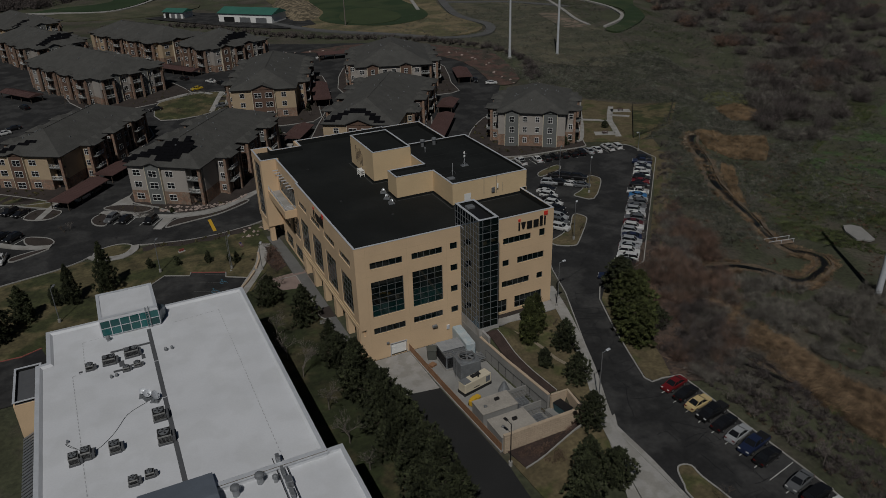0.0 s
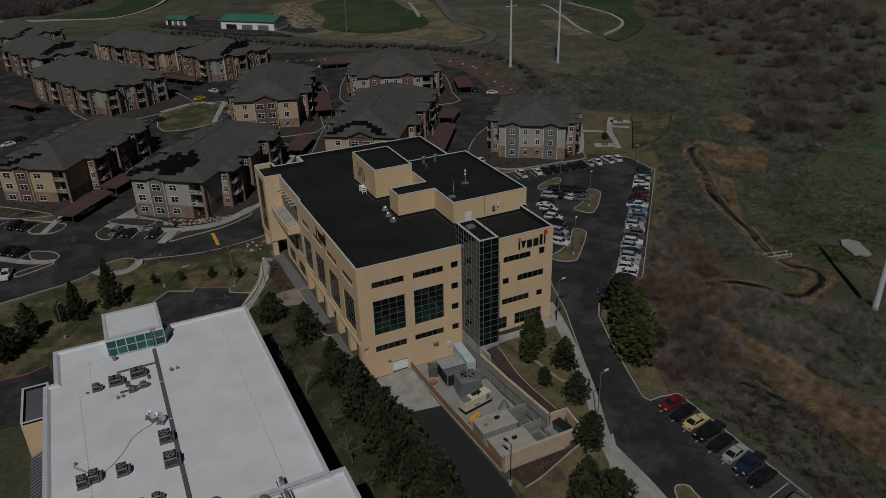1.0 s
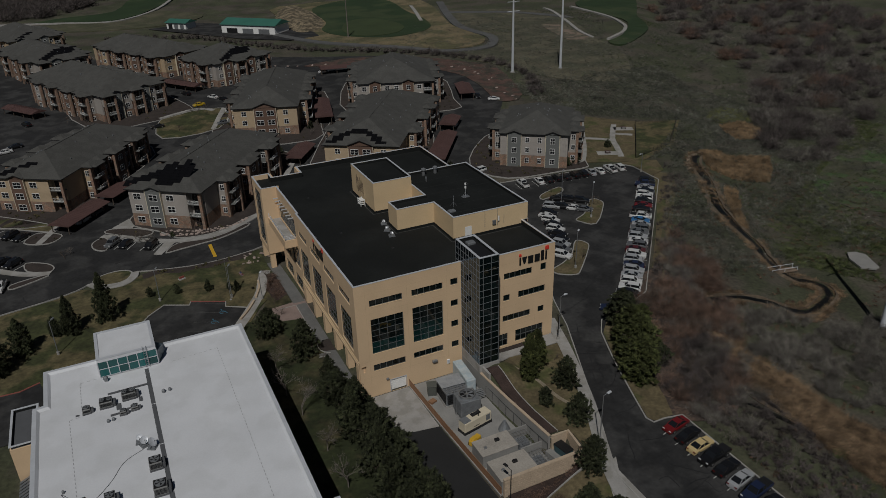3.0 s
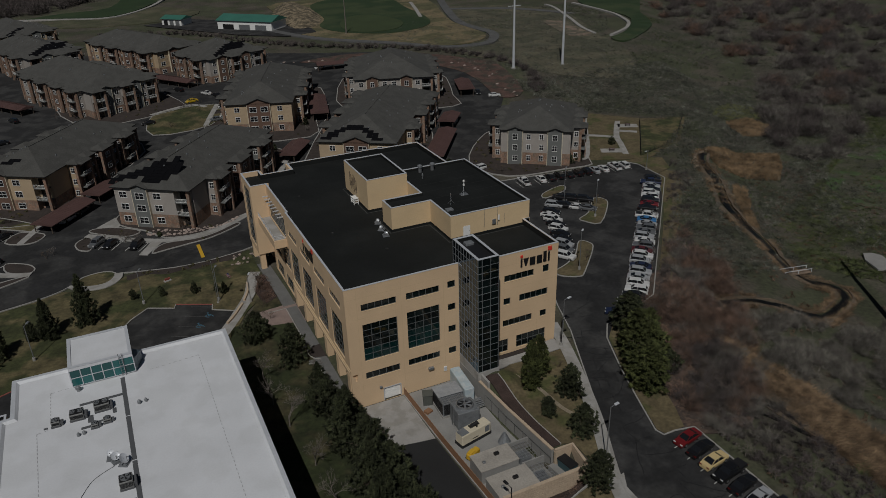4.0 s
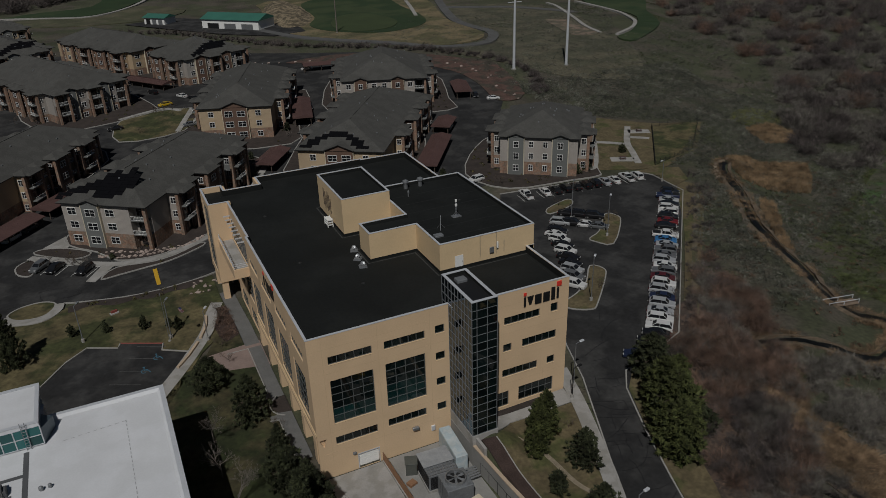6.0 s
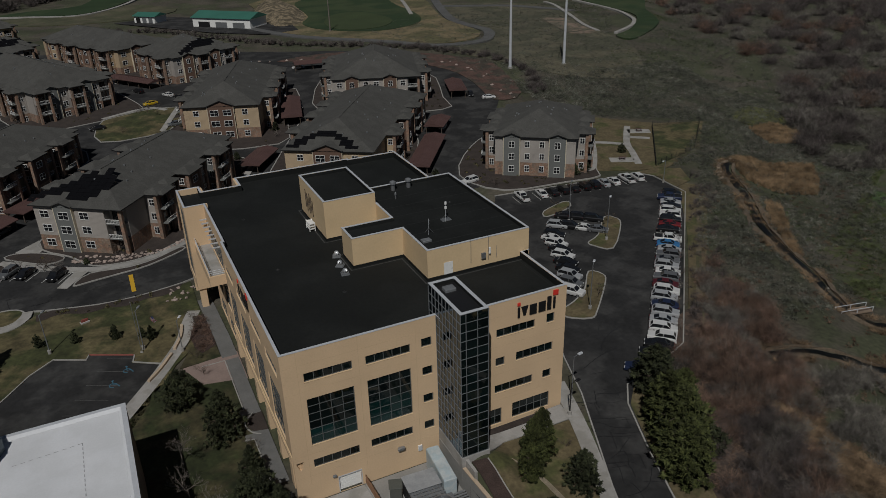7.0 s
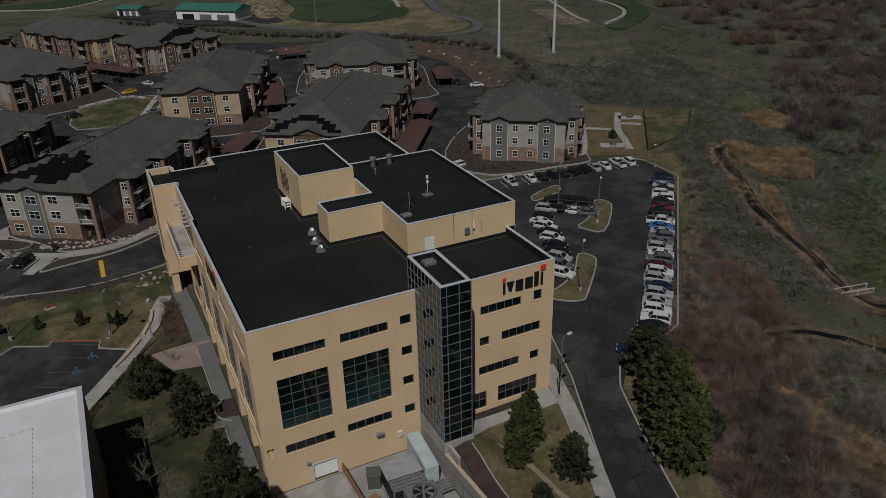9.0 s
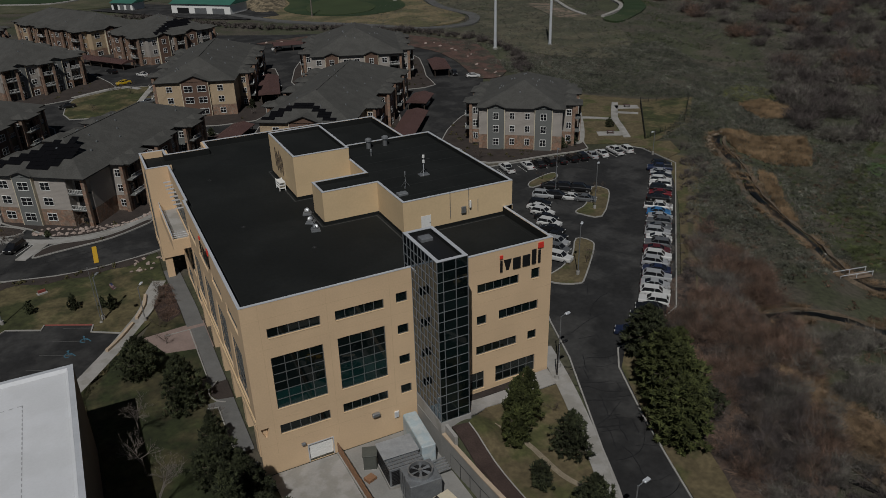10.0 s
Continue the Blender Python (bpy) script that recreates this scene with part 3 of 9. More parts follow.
ISLANDS = [
    [(53.2, 19.5), (53.0, 17.2), (56.3, 15.0), (58.7, 16.4), (66.3, 24.2), (68.0, 27.2), (66.3, 29.5), (61.5, 24), (57, 21)],
    [(77.6, 36.4), (87.0, 46.0), (88.2, 49.5), (86.2, 51.0), (79, 43.5), (74.8, 41.2), (74.6, 39.4)],
    [(75.0, 57.4), (82.2, 59.4), (84.5, 62.2), (83, 63.2), (76, 60.4)],
    [(28.8, -49.3), (29.9, -48.6), (31.2, -49.4), (31.0, -51.6), (31.4, -56.3), (31.4, -64), (27.2, -64), (27.0, -54.0), (27.7, -51.8)],
]
for pts in ISLANDS:
    sm = curve_through(pts, 3, True)
    drape("island", sm, 0.16, LAWN_DRY, "kerbed parking island of dry grass", "island", 2.0)
    kerb(sm, closed=True, w=0.25, top=0.22)

BANK = material("tan_earth_bank", (0.115, 0.088, 0.062), 1.0, vary=0.3, size=2, fine=0.25, fine_size=0.4, bump=0.05, bump_size=0.4)
BARE_TRACK = material("dusty_tan_track", (0.125, 0.102, 0.066), 1.0, vary=0.3, size=2, fine=0.3, fine_size=0.5, second=(0.075, 0.070, 0.036), amount=0.5, patch=3)
OLIVE_GRASS = material("yellow_green_grass", (0.085, 0.090, 0.024), 1.0, vary=0.3, size=4, fine=0.3, fine_size=0.8)
GOLF_PALE = material("pale_golf_grass", (0.034, 0.050, 0.018), 1.0, vary=0.15, size=12, fine=0.1)
# the creek with its cut banks
CREEK = curve_through([(139, 66), (132.8, 60.5), (124.3, 45.8), (113.9, 31.2), (108.8, 19.4), (107.2, 12.0), (104.2, 6.0), (102.6, 0.0), (103.2, -4.2), (106.0, -8.0), (104.6, -12.2), (99.4, -14.6), (94.0, -15.9), (89.6, -15.0), (85.2, -11.4), (81.4, -7.9), (75.9, -6.2)], 5)
wt = M()
left_, right_ = [], []
for i, (x, y) in enumerate(CREEK):
    a, b = Vector((*CREEK[max(0, i - 1)], 0)), Vector((*CREEK[min(len(CREEK) - 1, i + 1)], 0))
    d = (b - a).normalized()
    wide_ = 1.0 if i < 30 else (0.55 if i < 42 else 0.7)
    w1, w2 = (wide_ * (0.95 + 0.75 * noise.noise(Vector((i * 0.45, k, 0)))) for k in (1.5, 7.5))
    left_.append((x - d.y * w1, y + d.x * w1))
    right_.append((x + d.y * w2, y - d.x * w2))
n_ = len(CREEK)
wt.add([(x, y, height(x, y) + 0.03) for x, y in left_ + right_], [(n_ + i, n_ + i + 1, i + 1, i) for i in range(n_ - 1)])
solid("creek", wt, WATER, "narrow dark creek winding through the scrub", "creek", kind="structure")


def offset(pts, d):
    ps = [Vector((*p, 0)) for p in pts]
    out = []
    for i, p in enumerate(ps):
        t = (ps[min(i + 1, len(ps) - 1)] - ps[max(i - 1, 0)]).normalized()
        out.append((p.x - t.y * d, p.y + t.x * d))
    return out


for side in (1, -1):
    bk = M()
    line = resample(offset(CREEK, side * 1.35), 1.0)
    rows = []
    for p in line:
        k = 0.25 + 0.7 * noise.noise(p * 0.35)
        n2 = noise.noise(p * 0.8 + Vector((5, 0, 0)))
        rows.append([(p.x, p.y, height(p.x, p.y) - 0.3), (p.x + 0.2 * n2, p.y + 0.2 * n2, height(p.x, p.y) + 0.15 + k * 0.6), (p.x + side * 0.9 * (1 + n2), p.y - side * 0.7 * (1 + n2), height(p.x, p.y) - 0.2)])
    for a, b in zip(rows, rows[1:]):
        bk.add(a + b, [(0, 3, 4, 1), (1, 4, 5, 2)])
    solid("creek_bank", bk, BANK, "eroded bare earth bank of the creek", "bank", kind="structure")

tk = M()
ribbon(tk, curve_through([(118, 55), (101, 36.5), (84.0, 18.6), (73.9, 7.2), (67.6, 0.8), (62, -4.5)], 4), 1.1, -0.1, 0.12, step=1.5)
solid("dirt_track", tk, BARE_TRACK, "bare dusty track along the verge", "track", kind="structure")
# a second channel below the tan bank
CHANNEL = curve_through([(53.5, -30.5), (56.2, -33.9), (57.6, -37.0), (58.4, -40.0), (60.2, -43.6), (62.6, -46.2), (65.0, -48.9), (69.2, -52.4), (76, -57)], 4)
ch = M()
ribbon(ch, CHANNEL, 0.7, -0.1, 0.02, step=1.0)
solid("side_channel", ch, WATER, "thin dark side channel of the creek", "creek", kind="structure")
BANK_TAN = material("orange_tan_bank", (0.142, 0.108, 0.076), 1.0, vary=0.35, size=2.5, fine=0.4, fine_size=0.5, second=(0.085, 0.066, 0.046), amount=0.5, patch=2.5, bump=0.12, bump_size=0.5)
drape("tan_bank", curve_through([(61.6, -19.5), (64.8, -28.4), (67.4, -34.9), (69.4, -39.5), (70.4, -45.0), (73, -51), (69.5, -51.8), (65.6, -48.2), (61.0, -42.8), (58.9, -38.5), (58.4, -33.5), (59.6, -26)], 3, True), 0.06, BANK_TAN, "bare orange-tan earth bank above the channel", "bank", 1.5, thick=0.2)
LITTER = material("brown_leaf_litter", (0.105, 0.072, 0.055), 1.0, vary=0.4, size=2.0, fine=0.4, fine_size=0.4, second=(0.050, 0.038, 0.031), amount=0.5, patch=2.0, bump=0.08, bump_size=0.4)
drape("thicket_floor", curve_through([(43.6, -33), (45.2, -27.5), (48.3, -19.5), (52.2, -12.5), (55.6, -5), (59.5, 1.0), (68, 8), (79, 10), (77, -2), (70, -12), (64.5, -17), (61.5, -24), (58.4, -31), (52, -36)], 3, True), 0.13, LITTER, "brown leaf litter below the willow thicket", "ground", 2.0)
drape("green_field", curve_through([(150, 18), (154, 33), (168, 42), (184, 49), (199, 51), (235, 67), (265, 74), (235, 34), (190, 8), (165, 6)], 3, True), 0.05, material("fresh_green_grass", (0.050, 0.086, 0.030), 1.0, vary=0.3, size=5, fine=0.35, fine_size=0.9, second=(0.062, 0.060, 0.042), amount=0.55, patch=9, bump=0.08, bump_size=0.7), "patchy fresh green grass field", "field", 3.0, thick=0.3)
drape("moss_patch", curve_through([(179, 104), (192, 111), (198, 103), (193, 93), (183, 90), (178, 96)], 3, True), 0.1, OLIVE_GRASS, "yellow-green grassy hollow", "grass", 3.0, thick=0.3)
drape("verge", curve_through([(114.8, 58.2), (118, 53), (101.5, 34.6), (82, 15), (71, 3.8), (67.2, 3.0), (66.4, 2.4), (79.5, 16.4), (97.8, 36.8)], 3, True), 0.08, LAWN_DRY, "strip of dry grass along the car park", "verge", 2.5)
# the dry meadow, the rough, the fairways and the slopes beyond the houses
MEADOW = material("dry_olive_meadow", (0.092, 0.084, 0.056), 1.0, vary=0.3, size=9, fine=0.35, fine_size=1.1, second=(0.062, 0.062, 0.040), amount=0.5, patch=13, bump=0.1, bump_size=0.8)
ROUGH = material("tan_rough_grass", (0.150, 0.120, 0.068), 1.0, vary=0.3, size=8, fine=0.35, fine_size=1.0, second=(0.085, 0.080, 0.040), amount=0.5, patch=15, bump=0.08, bump_size=0.8)
OLIVE = material("dull_olive_grass", (0.060, 0.062, 0.034), 1.0, vary=0.25, size=10, fine=0.25, fine_size=1.2, second=(0.080, 0.074, 0.046), amount=0.45, patch=14)
BARK_RED = material("red_bark_slope", (0.085, 0.050, 0.040), 1.0, vary=0.35, size=4, fine=0.4, fine_size=0.7, second=(0.050, 0.042, 0.032), amount=0.5, patch=5, bump=0.06, bump_size=0.5)
PINK_SOIL = material("pinkish_bare_soil", (0.185, 0.140, 0.108), 1.0, vary=0.3, size=3, fine=0.25, fine_size=0.7, second=(0.100, 0.090, 0.064), amount=0.5, patch=5)
GREY_ROAD = material("worn_grey_road", (0.088, 0.088, 0.087), 0.95, vary=0.2, size=6, fine=0.15, fine_size=0.8)
drape("meadow", curve_through([(131, 232), (139, 200), (152, 166), (178, 152), (206, 190), (216, 226), (236, 274), (246, 312), (224, 345), (192, 356), (174, 306), (173, 262), (166, 244), (153, 230)], 3, True), 0.1, MEADOW, "dry olive meadow of weeds beneath the masts", "meadow", 6.0, thick=0.5)
drape("rough", curve_through([(80, 330), (83, 308), (95, 288), (117, 263), (134, 242), (157, 246), (167, 262), (168, 285), (170, 308), (180, 342), (194, 390), (190, 440), (100, 445), (88, 400)], 3, True), 0.3, ROUGH, "dry tan rough round the fairway", "golf course", 8.0, thick=0.7)
drape("bark_slope", curve_through([(60, 243), (84, 248), (112, 236), (130, 210), (137, 196), (126, 153), (113, 150), (116, 171), (115, 193), (100, 222), (76, 234)], 3, True), 0.25, BARK_RED, "slope of dark red bark mulch with boulders", "slope", 6.0)
drape("golf_green", curve_through([(150, 445), (117, 420), (108, 360), (97, 333), (101, 309), (121, 290), (142, 294), (157, 309), (165, 338), (168, 372), (176, 430)], 4, True), 0.5, GOLF, "mown golf fairway", "golf course", 10.0, thick=0.7)
drape("golf_tee", curve_through([(109, 332), (122, 354), (138, 355), (144, 323), (133, 301), (115, 297), (106, 310)], 4, True), 0.75, GOLF_PALE, "paler mown oval within the fairway", "golf course", 10.0, thick=0.7)
drape("golf_green", curve_through([(271, 318), (264.5, 266), (249, 241), (228, 221), (215, 214), (214, 203), (228, 209), (259, 235), (279, 270), (300, 296), (330, 340), (290, 345)], 3, True), 0.5, GOLF, "mown golf fairway", "golf course", 10.0, thick=0.7)
drape("pink_clearing", curve_through([(214, 276), (224, 270), (219, 248), (213, 226), (201, 230), (206, 252)], 3, True), 0.3, PINK_SOIL, "bare pinkish clearing in the meadow", "clearing", 6.0, thick=0.5)
drape("olive_grass", curve_through([(-48, 452), (-16, 441), (2, 449), (20, 472), (46, 440), (26, 412), (-10, 408), (-50, 425)], 3, True), 0.3, OLIVE, "dull olive grass below the cart path", "golf course", 10.0, thick=0.7)
drape("golf_green", curve_through([(-60, 464), (-40, 457), (-16, 447), (2, 456), (18, 480), (44, 530), (10, 530), (-8, 482), (-36, 474)], 3, True), 0.5, GOLF, "mown golf fairway", "golf course", 10.0, thick=0.7)
cp = M()
ribbon(cp, curve_through([(180, 392), (171, 363), (165, 345), (160, 330)], 4), 2.2, -0.2, 0.7)
ribbon(cp, curve_through([(250, 330), (247, 315), (232, 276), (220, 247), (215, 228)], 5), 2.0, -0.2, 0.62)
ribbon(cp, curve_through([(268, 325), (267, 309), (263, 276), (255, 254), (249, 243), (239, 232), (229, 225), (219, 219)], 5), 2.0, -0.2, 0.75)
ribbon(cp, curve_through([(-90, 470), (-45, 455), (-16, 443), (2, 452), (20, 477), (34, 510)], 4), 2.4, -0.2, 0.7)
solid("cart_path", cp, CONCRETE, "pale winding golf cart path", "path", kind="structure")
tr = M()
ribbon(tr, curve_through([(66, 344), (80, 306), (93, 286), (116, 261), (132, 239), (153, 236), (165, 247), (171.6, 263), (170.4, 282), (173, 306), (188, 352), (206, 400)], 4), 5.2, -0.2, 0.42)
ribbon(tr, curve_through([(188, 352), (209, 339), (224, 328), (237, 306), (243, 290)], 4), 6.0, -0.2, 0.38)
solid("back_road", tr, GREY_ROAD, "worn grey back road beyond the houses", "road", kind="structure")


def mound(name, pts, top, mt, label, step=2.2, k=3.0):
    """A rounded heap of earth with a lumpy surface over the outline pts."""
    xs, ys = [q[0] for q in pts], [q[1] for q in pts]
    nx_, ny_ = int((max(xs) - min(xs)) / step) + 2, int((max(ys) - min(ys)) / step) + 2
    edges = [(Vector((*a, 0)), Vector((*b, 0))) for a, b in zip(pts, pts[1:] + pts[:1])]

    def rise(x, y):
        ins = False
        for (x0, y0), (x1, y1) in zip(pts, pts[1:] + pts[:1]):
            if (y0 > y) != (y1 > y) and x < x0 + (y - y0) / (y1 - y0) * (x1 - x0):
                ins = not ins
        if not ins:
            return -0.8
        p_ = Vector((x, y, 0))
        d_ = 1e9
        for a, b in edges:
            u = max(0.0, min(1.0, (p_ - a).dot(b - a) / (b - a).length_squared))
            d_ = min(d_, (p_ - a.lerp(b, u)).length)
        return top * smooth(d_ / 9) * (1 + 0.35 * noise.noise(p_ * 0.12)) + 0.5 * noise.noise(p_ * 0.45) + 0.2
    h_ = M()
    for j in range(ny_):
        for i in range(nx_):
            x, y = min(xs) + i * step, min(ys) + j * step
            h_.v.append((x, y, height(x, y) + rise(x, y)))
    h_.f = [(j * nx_ + i, j * nx_ + i + 1, (j + 1) * nx_ + i + 1, (j + 1) * nx_ + i) for j in range(ny_ - 1) for i in range(nx_ - 1)]
    h_.m = [0] * len(h_.f)
    solid(name, h_, mt, label, "mound", kind="structure")


HEAP = material("stony_tan_earth", (0.200, 0.160, 0.105), 1.0, vary=0.35, size=4, fine=0.4, fine_size=0.8, second=(0.085, 0.070, 0.046), amount=0.5, patch=3.5, bump=0.15, bump_size=0.7)
mound("earth_mound", curve_through([(95, 430), (81, 372), (82, 333), (95, 334), (106, 356), (113, 392), (112, 425)], 3, True), 3.2, HEAP, "stony tan earth mound beside the shed yard")


# ---- office building ----
SEAM = material("roof_seam_membrane", (0.0130, 0.0142, 0.0137), 0.8, vary=0.3, size=4, fine=0.2)


def wall_panel(mesh, a, b, z0, z1, holes, t=0.35, mi=0):
    """A wall from a to b (its outer face), of thickness t inwards (to the left of a to b), with holes (u0, u1, z0, z1)."""
    a, b = Vector((*a, 0)), Vector((*b, 0))
    L = (b - a).length
    d = (b - a) / L
    n = Vector((-d.y, d.x, 0)) * t
    us = sorted({0.0, L, *[u for q in holes for u in q[:2]]})
    zs = sorted({z0, z1, *[z for q in holes for z in q[2:] if z0 < z < z1]})

    def solid_cell(i, j):
        u, z = (us[i] + us[i + 1]) / 2, (zs[j] + zs[j + 1]) / 2
        return not any(q[0] < u < q[1] and q[2] < z < q[3] for q in holes)
    return mesh.lattice(us, zs, solid_cell, 1.0, lambda u, v, z: (*(a + d * u + n * v).xy, z), mi)


def wall_loop(mesh, pts, z0, z1, t, mi=0):
    """Walls round a closed outline (counter-clockwise), mitred so that no two faces share a plane."""
    return mesh.ring(pts, inset(pts, t), z0, z1, mi)


def inset(pts, d):
    out, n = [], len(pts)
    for i in range(n):
        p, q, r = (Vector((*pts[(i + k) % n], 0)) for k in (-1, 0, 1))
        a, b = (q - p).normalized(), (r - q).normalized()
        k = d / max(0.3, 1 + a.dot(b))
        out.append((q.x - (a.y + b.y) * k, q.y + (a.x + b.x) * k))
    return out


def frame_at(a, b, u, z):
    """Pose with x along the wall a to b, y inwards, origin u along it at height z."""
    a, b = Vector((*a, 0)), Vector((*b, 0))
    d = (b - a).normalized()
    o = a + d * u
    return Matrix(((d.x, -d.y, 0, o.x), (d.y, d.x, 0, o.y), (0, 0, 1, z), (0, 0, 0, 1)))


PANES = {}


def pane_mesh(w, h, mt):
    key = (round(w, 3), round(h, 3), mt.name)
    if key not in PANES:
        PANES[key] = M().box(0, w, 0, 0.03, 0, h).mesh("pane", mt)
    return PANES[key]


def window(parent, a, b, u0, u1, z0, z1, cols, rows, mt=GLASS, deep=0.2, bar=0.09, name="window", sill=True, teal=()):
    """A window in a hole of the wall a to b, with its frame, sill and panes."""
    m = frame_at(a, b, u0, z0)
    w, h = u1 - u0, z1 - z0
    us = [u for i in range(cols + 1) for u in ((w - bar) * i / cols, (w - bar) * i / cols + bar)]
    zs = [z for j in range(rows + 1) for z in ((h - bar) * j / rows, (h - bar) * j / rows + bar)]
    fr = M().lattice(us, zs, lambda i, j: i % 2 == 0 or j % 2 == 0, 0.14, lambda u, v, z: (u, deep - 0.05 + v, z))
    win = part(name, fr, FRAME, parent, "dark window with grey metal mullions", m)
    if sill:
        part("sill", M().bevel_box(-0.03, w + 0.03, -0.035, deep - 0.05, -0.09, -0.01, 0.01), STUCCO_2, win)
    pw, ph = (w - bar) / cols - bar, (h - bar) / rows - bar
    for i in range(cols):
        for j in range(rows):
            part("pane", pane_mesh(pw, ph, GLASS_T if j in teal else mt), None, win, "", pose((w - bar) * i / cols + bar, deep, (h - bar) * j / rows + bar))
    return win


office = thing("office_building", "beige stucco office block with dark windows and flat black roofs", "office building", pose(0, 0, 0))
TOP, ROOF = 23.12, 22.05
FRONT = ((0, 0), (20.2, 0))
LEFT = ((0, 35.5), (0, 0))
WING = ((24.0, -1.2), (39.2, -1.2))

# front wall
front_holes = [(2.65, 8.75, 18.65, 19.9), (10.5, 16.5, 18.65, 19.9), (2.65, 8.75, 9.05, 16.1), (10.5, 16.45, 9.05, 16.25), (2.6, 8.75, 5.45, 6.75), (10.4, 16.3, 5.65, 6.9), (5.6, 8.65, 0.05, 2.55), (0.35, 1.3, 5.6, 6.9)]
squares = [(18.05, 19.5, z, z + 1.3) for z in (18.85, 14.45, 10.1, 5.7)]
wall = M()
wall_panel(wall, *FRONT, 0, TOP, front_holes + squares)
part("wall_front", wall, STUCCO, office, "beige stucco wall with rows of windows")
for q in front_holes[:2] + front_holes[4:6]:
    window(office, *FRONT, *q, 5, 1)
window(office, *FRONT, *front_holes[2], 4, 6, teal=(0, 1))
window(office, *FRONT, *front_holes[3], 4, 6, teal=(0, 1, 2))
for q in squares:
    window(office, *FRONT, *q, 1, 1)
cf = M()
for pts_ in ([(0.35, 5.6), (0.8, 5.6), (0.35, 6.7)], [(0.95, 5.6), (1.3, 5.6), (1.3, 6.9)]):
    cf.add([(x, y, z) for y in (0.0, 0.35) for x, z in pts_], [(0, 1, 2), (5, 4, 3), (0, 3, 4, 1), (1, 4, 5, 2), (2, 5, 3, 0)])
part("corner_reveal", cf, STUCCO, office)
door = part("loading_door", M().box(0, 3.05, 0.2, 0.26, 0, 2.5), WHITE, office, "white roller loading door", frame_at(*FRONT, 5.6, 0.05))
slats = M()
for i in range(7):
    slats.box(0.04, 3.01, 0.17, 0.21, 0.05 + 0.35 * i, 0.36 + 0.35 * i)
part("slat", slats, WHITE, door)
fr = M().box(-0.12, 0, -0.03, 0.25, 0, 2.62).box(3.05, 3.17, -0.03, 0.25, 0, 2.62).box(-0.12, 3.17, -0.034, 0.25, 2.5, 2.66)
part("frame", fr, CAP, door)

# left wall, with the arcade below it
lh = [(35.5 - b, 35.5 - a) for a, b in ((2.6, 8.6), (11.2, 17.4), (20.0, 26.3), (28.8, 34.6))]
left_holes = [(*q, 18.5, 19.8) for q in lh] + [(*q, 8.9, 15.9) for q in lh]
wall = M()
wall_panel(wall, (0, 35.5), (0, 0.36), 7.85, TOP, left_holes)
part("wall_left", wall, STUCCO, office, "beige stucco wall with tall windows")
for q in left_holes[:4]:
    window(office, *LEFT, *q, 5, 1)
for q in left_holes[4:]:
    window(office, *LEFT, *q, 4, 6)
part("belt_course", M().box(-0.12, 0.0, 0.0, 35.5, 7.85, 8.1), STUCCO_2, office)
part("arcade_beam", M().box(-0.06, 0.5, 0.36, 35.5, 6.75, 7.3), STUCCO, office)
# dark grey backing puts the shade of the open slot into its colour
part("slot_lining", M().box(0.9, 1.0, 0.36, 35.5, 7.4, 8.2), FRAME, office)
for y in (0.34, 6.4, 13.2, 20.0, 26.8, 33.4):
    part("arcade_column", M().bevel_box(-0.12, 1.1, y + 0.02, y + 1.5, 2.8, 6.75, 0.05), STUCCO, office)
arc = M()
wall_panel(arc, (2.2, 35.5), (2.2, 0.4), 2.8, 7.2, [(u, u + 4.4, 3.3, 6.4) for u in (2.0, 8.8, 15.6, 22.4, 29.2)])
part("arcade_wall", arc, STUCCO, office)
for u in (2.0, 8.8, 15.6, 22.4, 29.2):
    window(office, (2.2, 35.5), (2.2, 0.4), u, u + 4.4, 3.3, 6.4, 4, 2, sill=False)
part("arcade_soffit", M().box(0.5, 2.2, 0.36, 35.5, 7.2, 7.4), STUCCO_2, office)
# same dark grey, painting in shade at the top of the slot
part("slot_ceiling", M().box(0.36, 0.9, 0.36, 35.5, 8.2, 8.3), FRAME, office)

# rear left block, which leans out over columns, and the terrace between
blk = M()
wall_panel(blk, (-3.1, 61.65), (-3.1, 52.95), 7.0, TOP, [(1.25, 7.25, 8.4, 21.6)])
wall_panel(blk, (-3.1, 52.6), (1.0, 52.6), 7.0, TOP, [])
wall_panel(blk, (1.0, 61.9), (-3.1, 62), 7.0, TOP, [])
blk.box(-2.7, 1.0, 53, 61.6, 7.05, 7.4)
part("wall_block", blk, STUCCO, office)
window(office, (-3.1, 62), (-3.1, 52.6), 1.6, 7.6, 8.4, 21.6, 4, 10, sill=False)
for x, y in ((-2.9, 52.9), (-2.9, 60.6)):
    part("block_column", M().bevel_box(x, x + 1.2, y, y + 1.2, 2.8, 7.1, 0.05), STUCCO, office)
ter = M()
wall_panel(ter, (-2.3, 52.6), (-2.3, 38.35), 14.5, 16.2, [])
wall_panel(ter, (-2.3, 38.0), (0.3, 38.0), 14.5, 16.2, [])
wall_panel(ter, (0.3, 52.6), (0.3, 35.5), 15.5, TOP, [(1.0, 14.2, 16.0, 20.4)])
part("terrace_wall", ter, STUCCO, office)
low = M()
wall_panel(low, (0.3, 52.6), (0.3, 35.5), 2.8, 15.5, [(u, u + 5.8, *z) for u in (1.6, 9.4) for z in ((3.3, 6.4), (8.9, 14.2))])
part("wall_below_terrace", low, STUCCO, office)
for u in (1.6, 9.4):
    window(office, (0.3, 52.6), (0.3, 35.5), u, u + 5.8, 3.3, 6.4, 4, 2, sill=False)
    window(office, (0.3, 52.6), (0.3, 35.5), u, u + 5.8, 8.9, 14.2, 4, 5, sill=False)
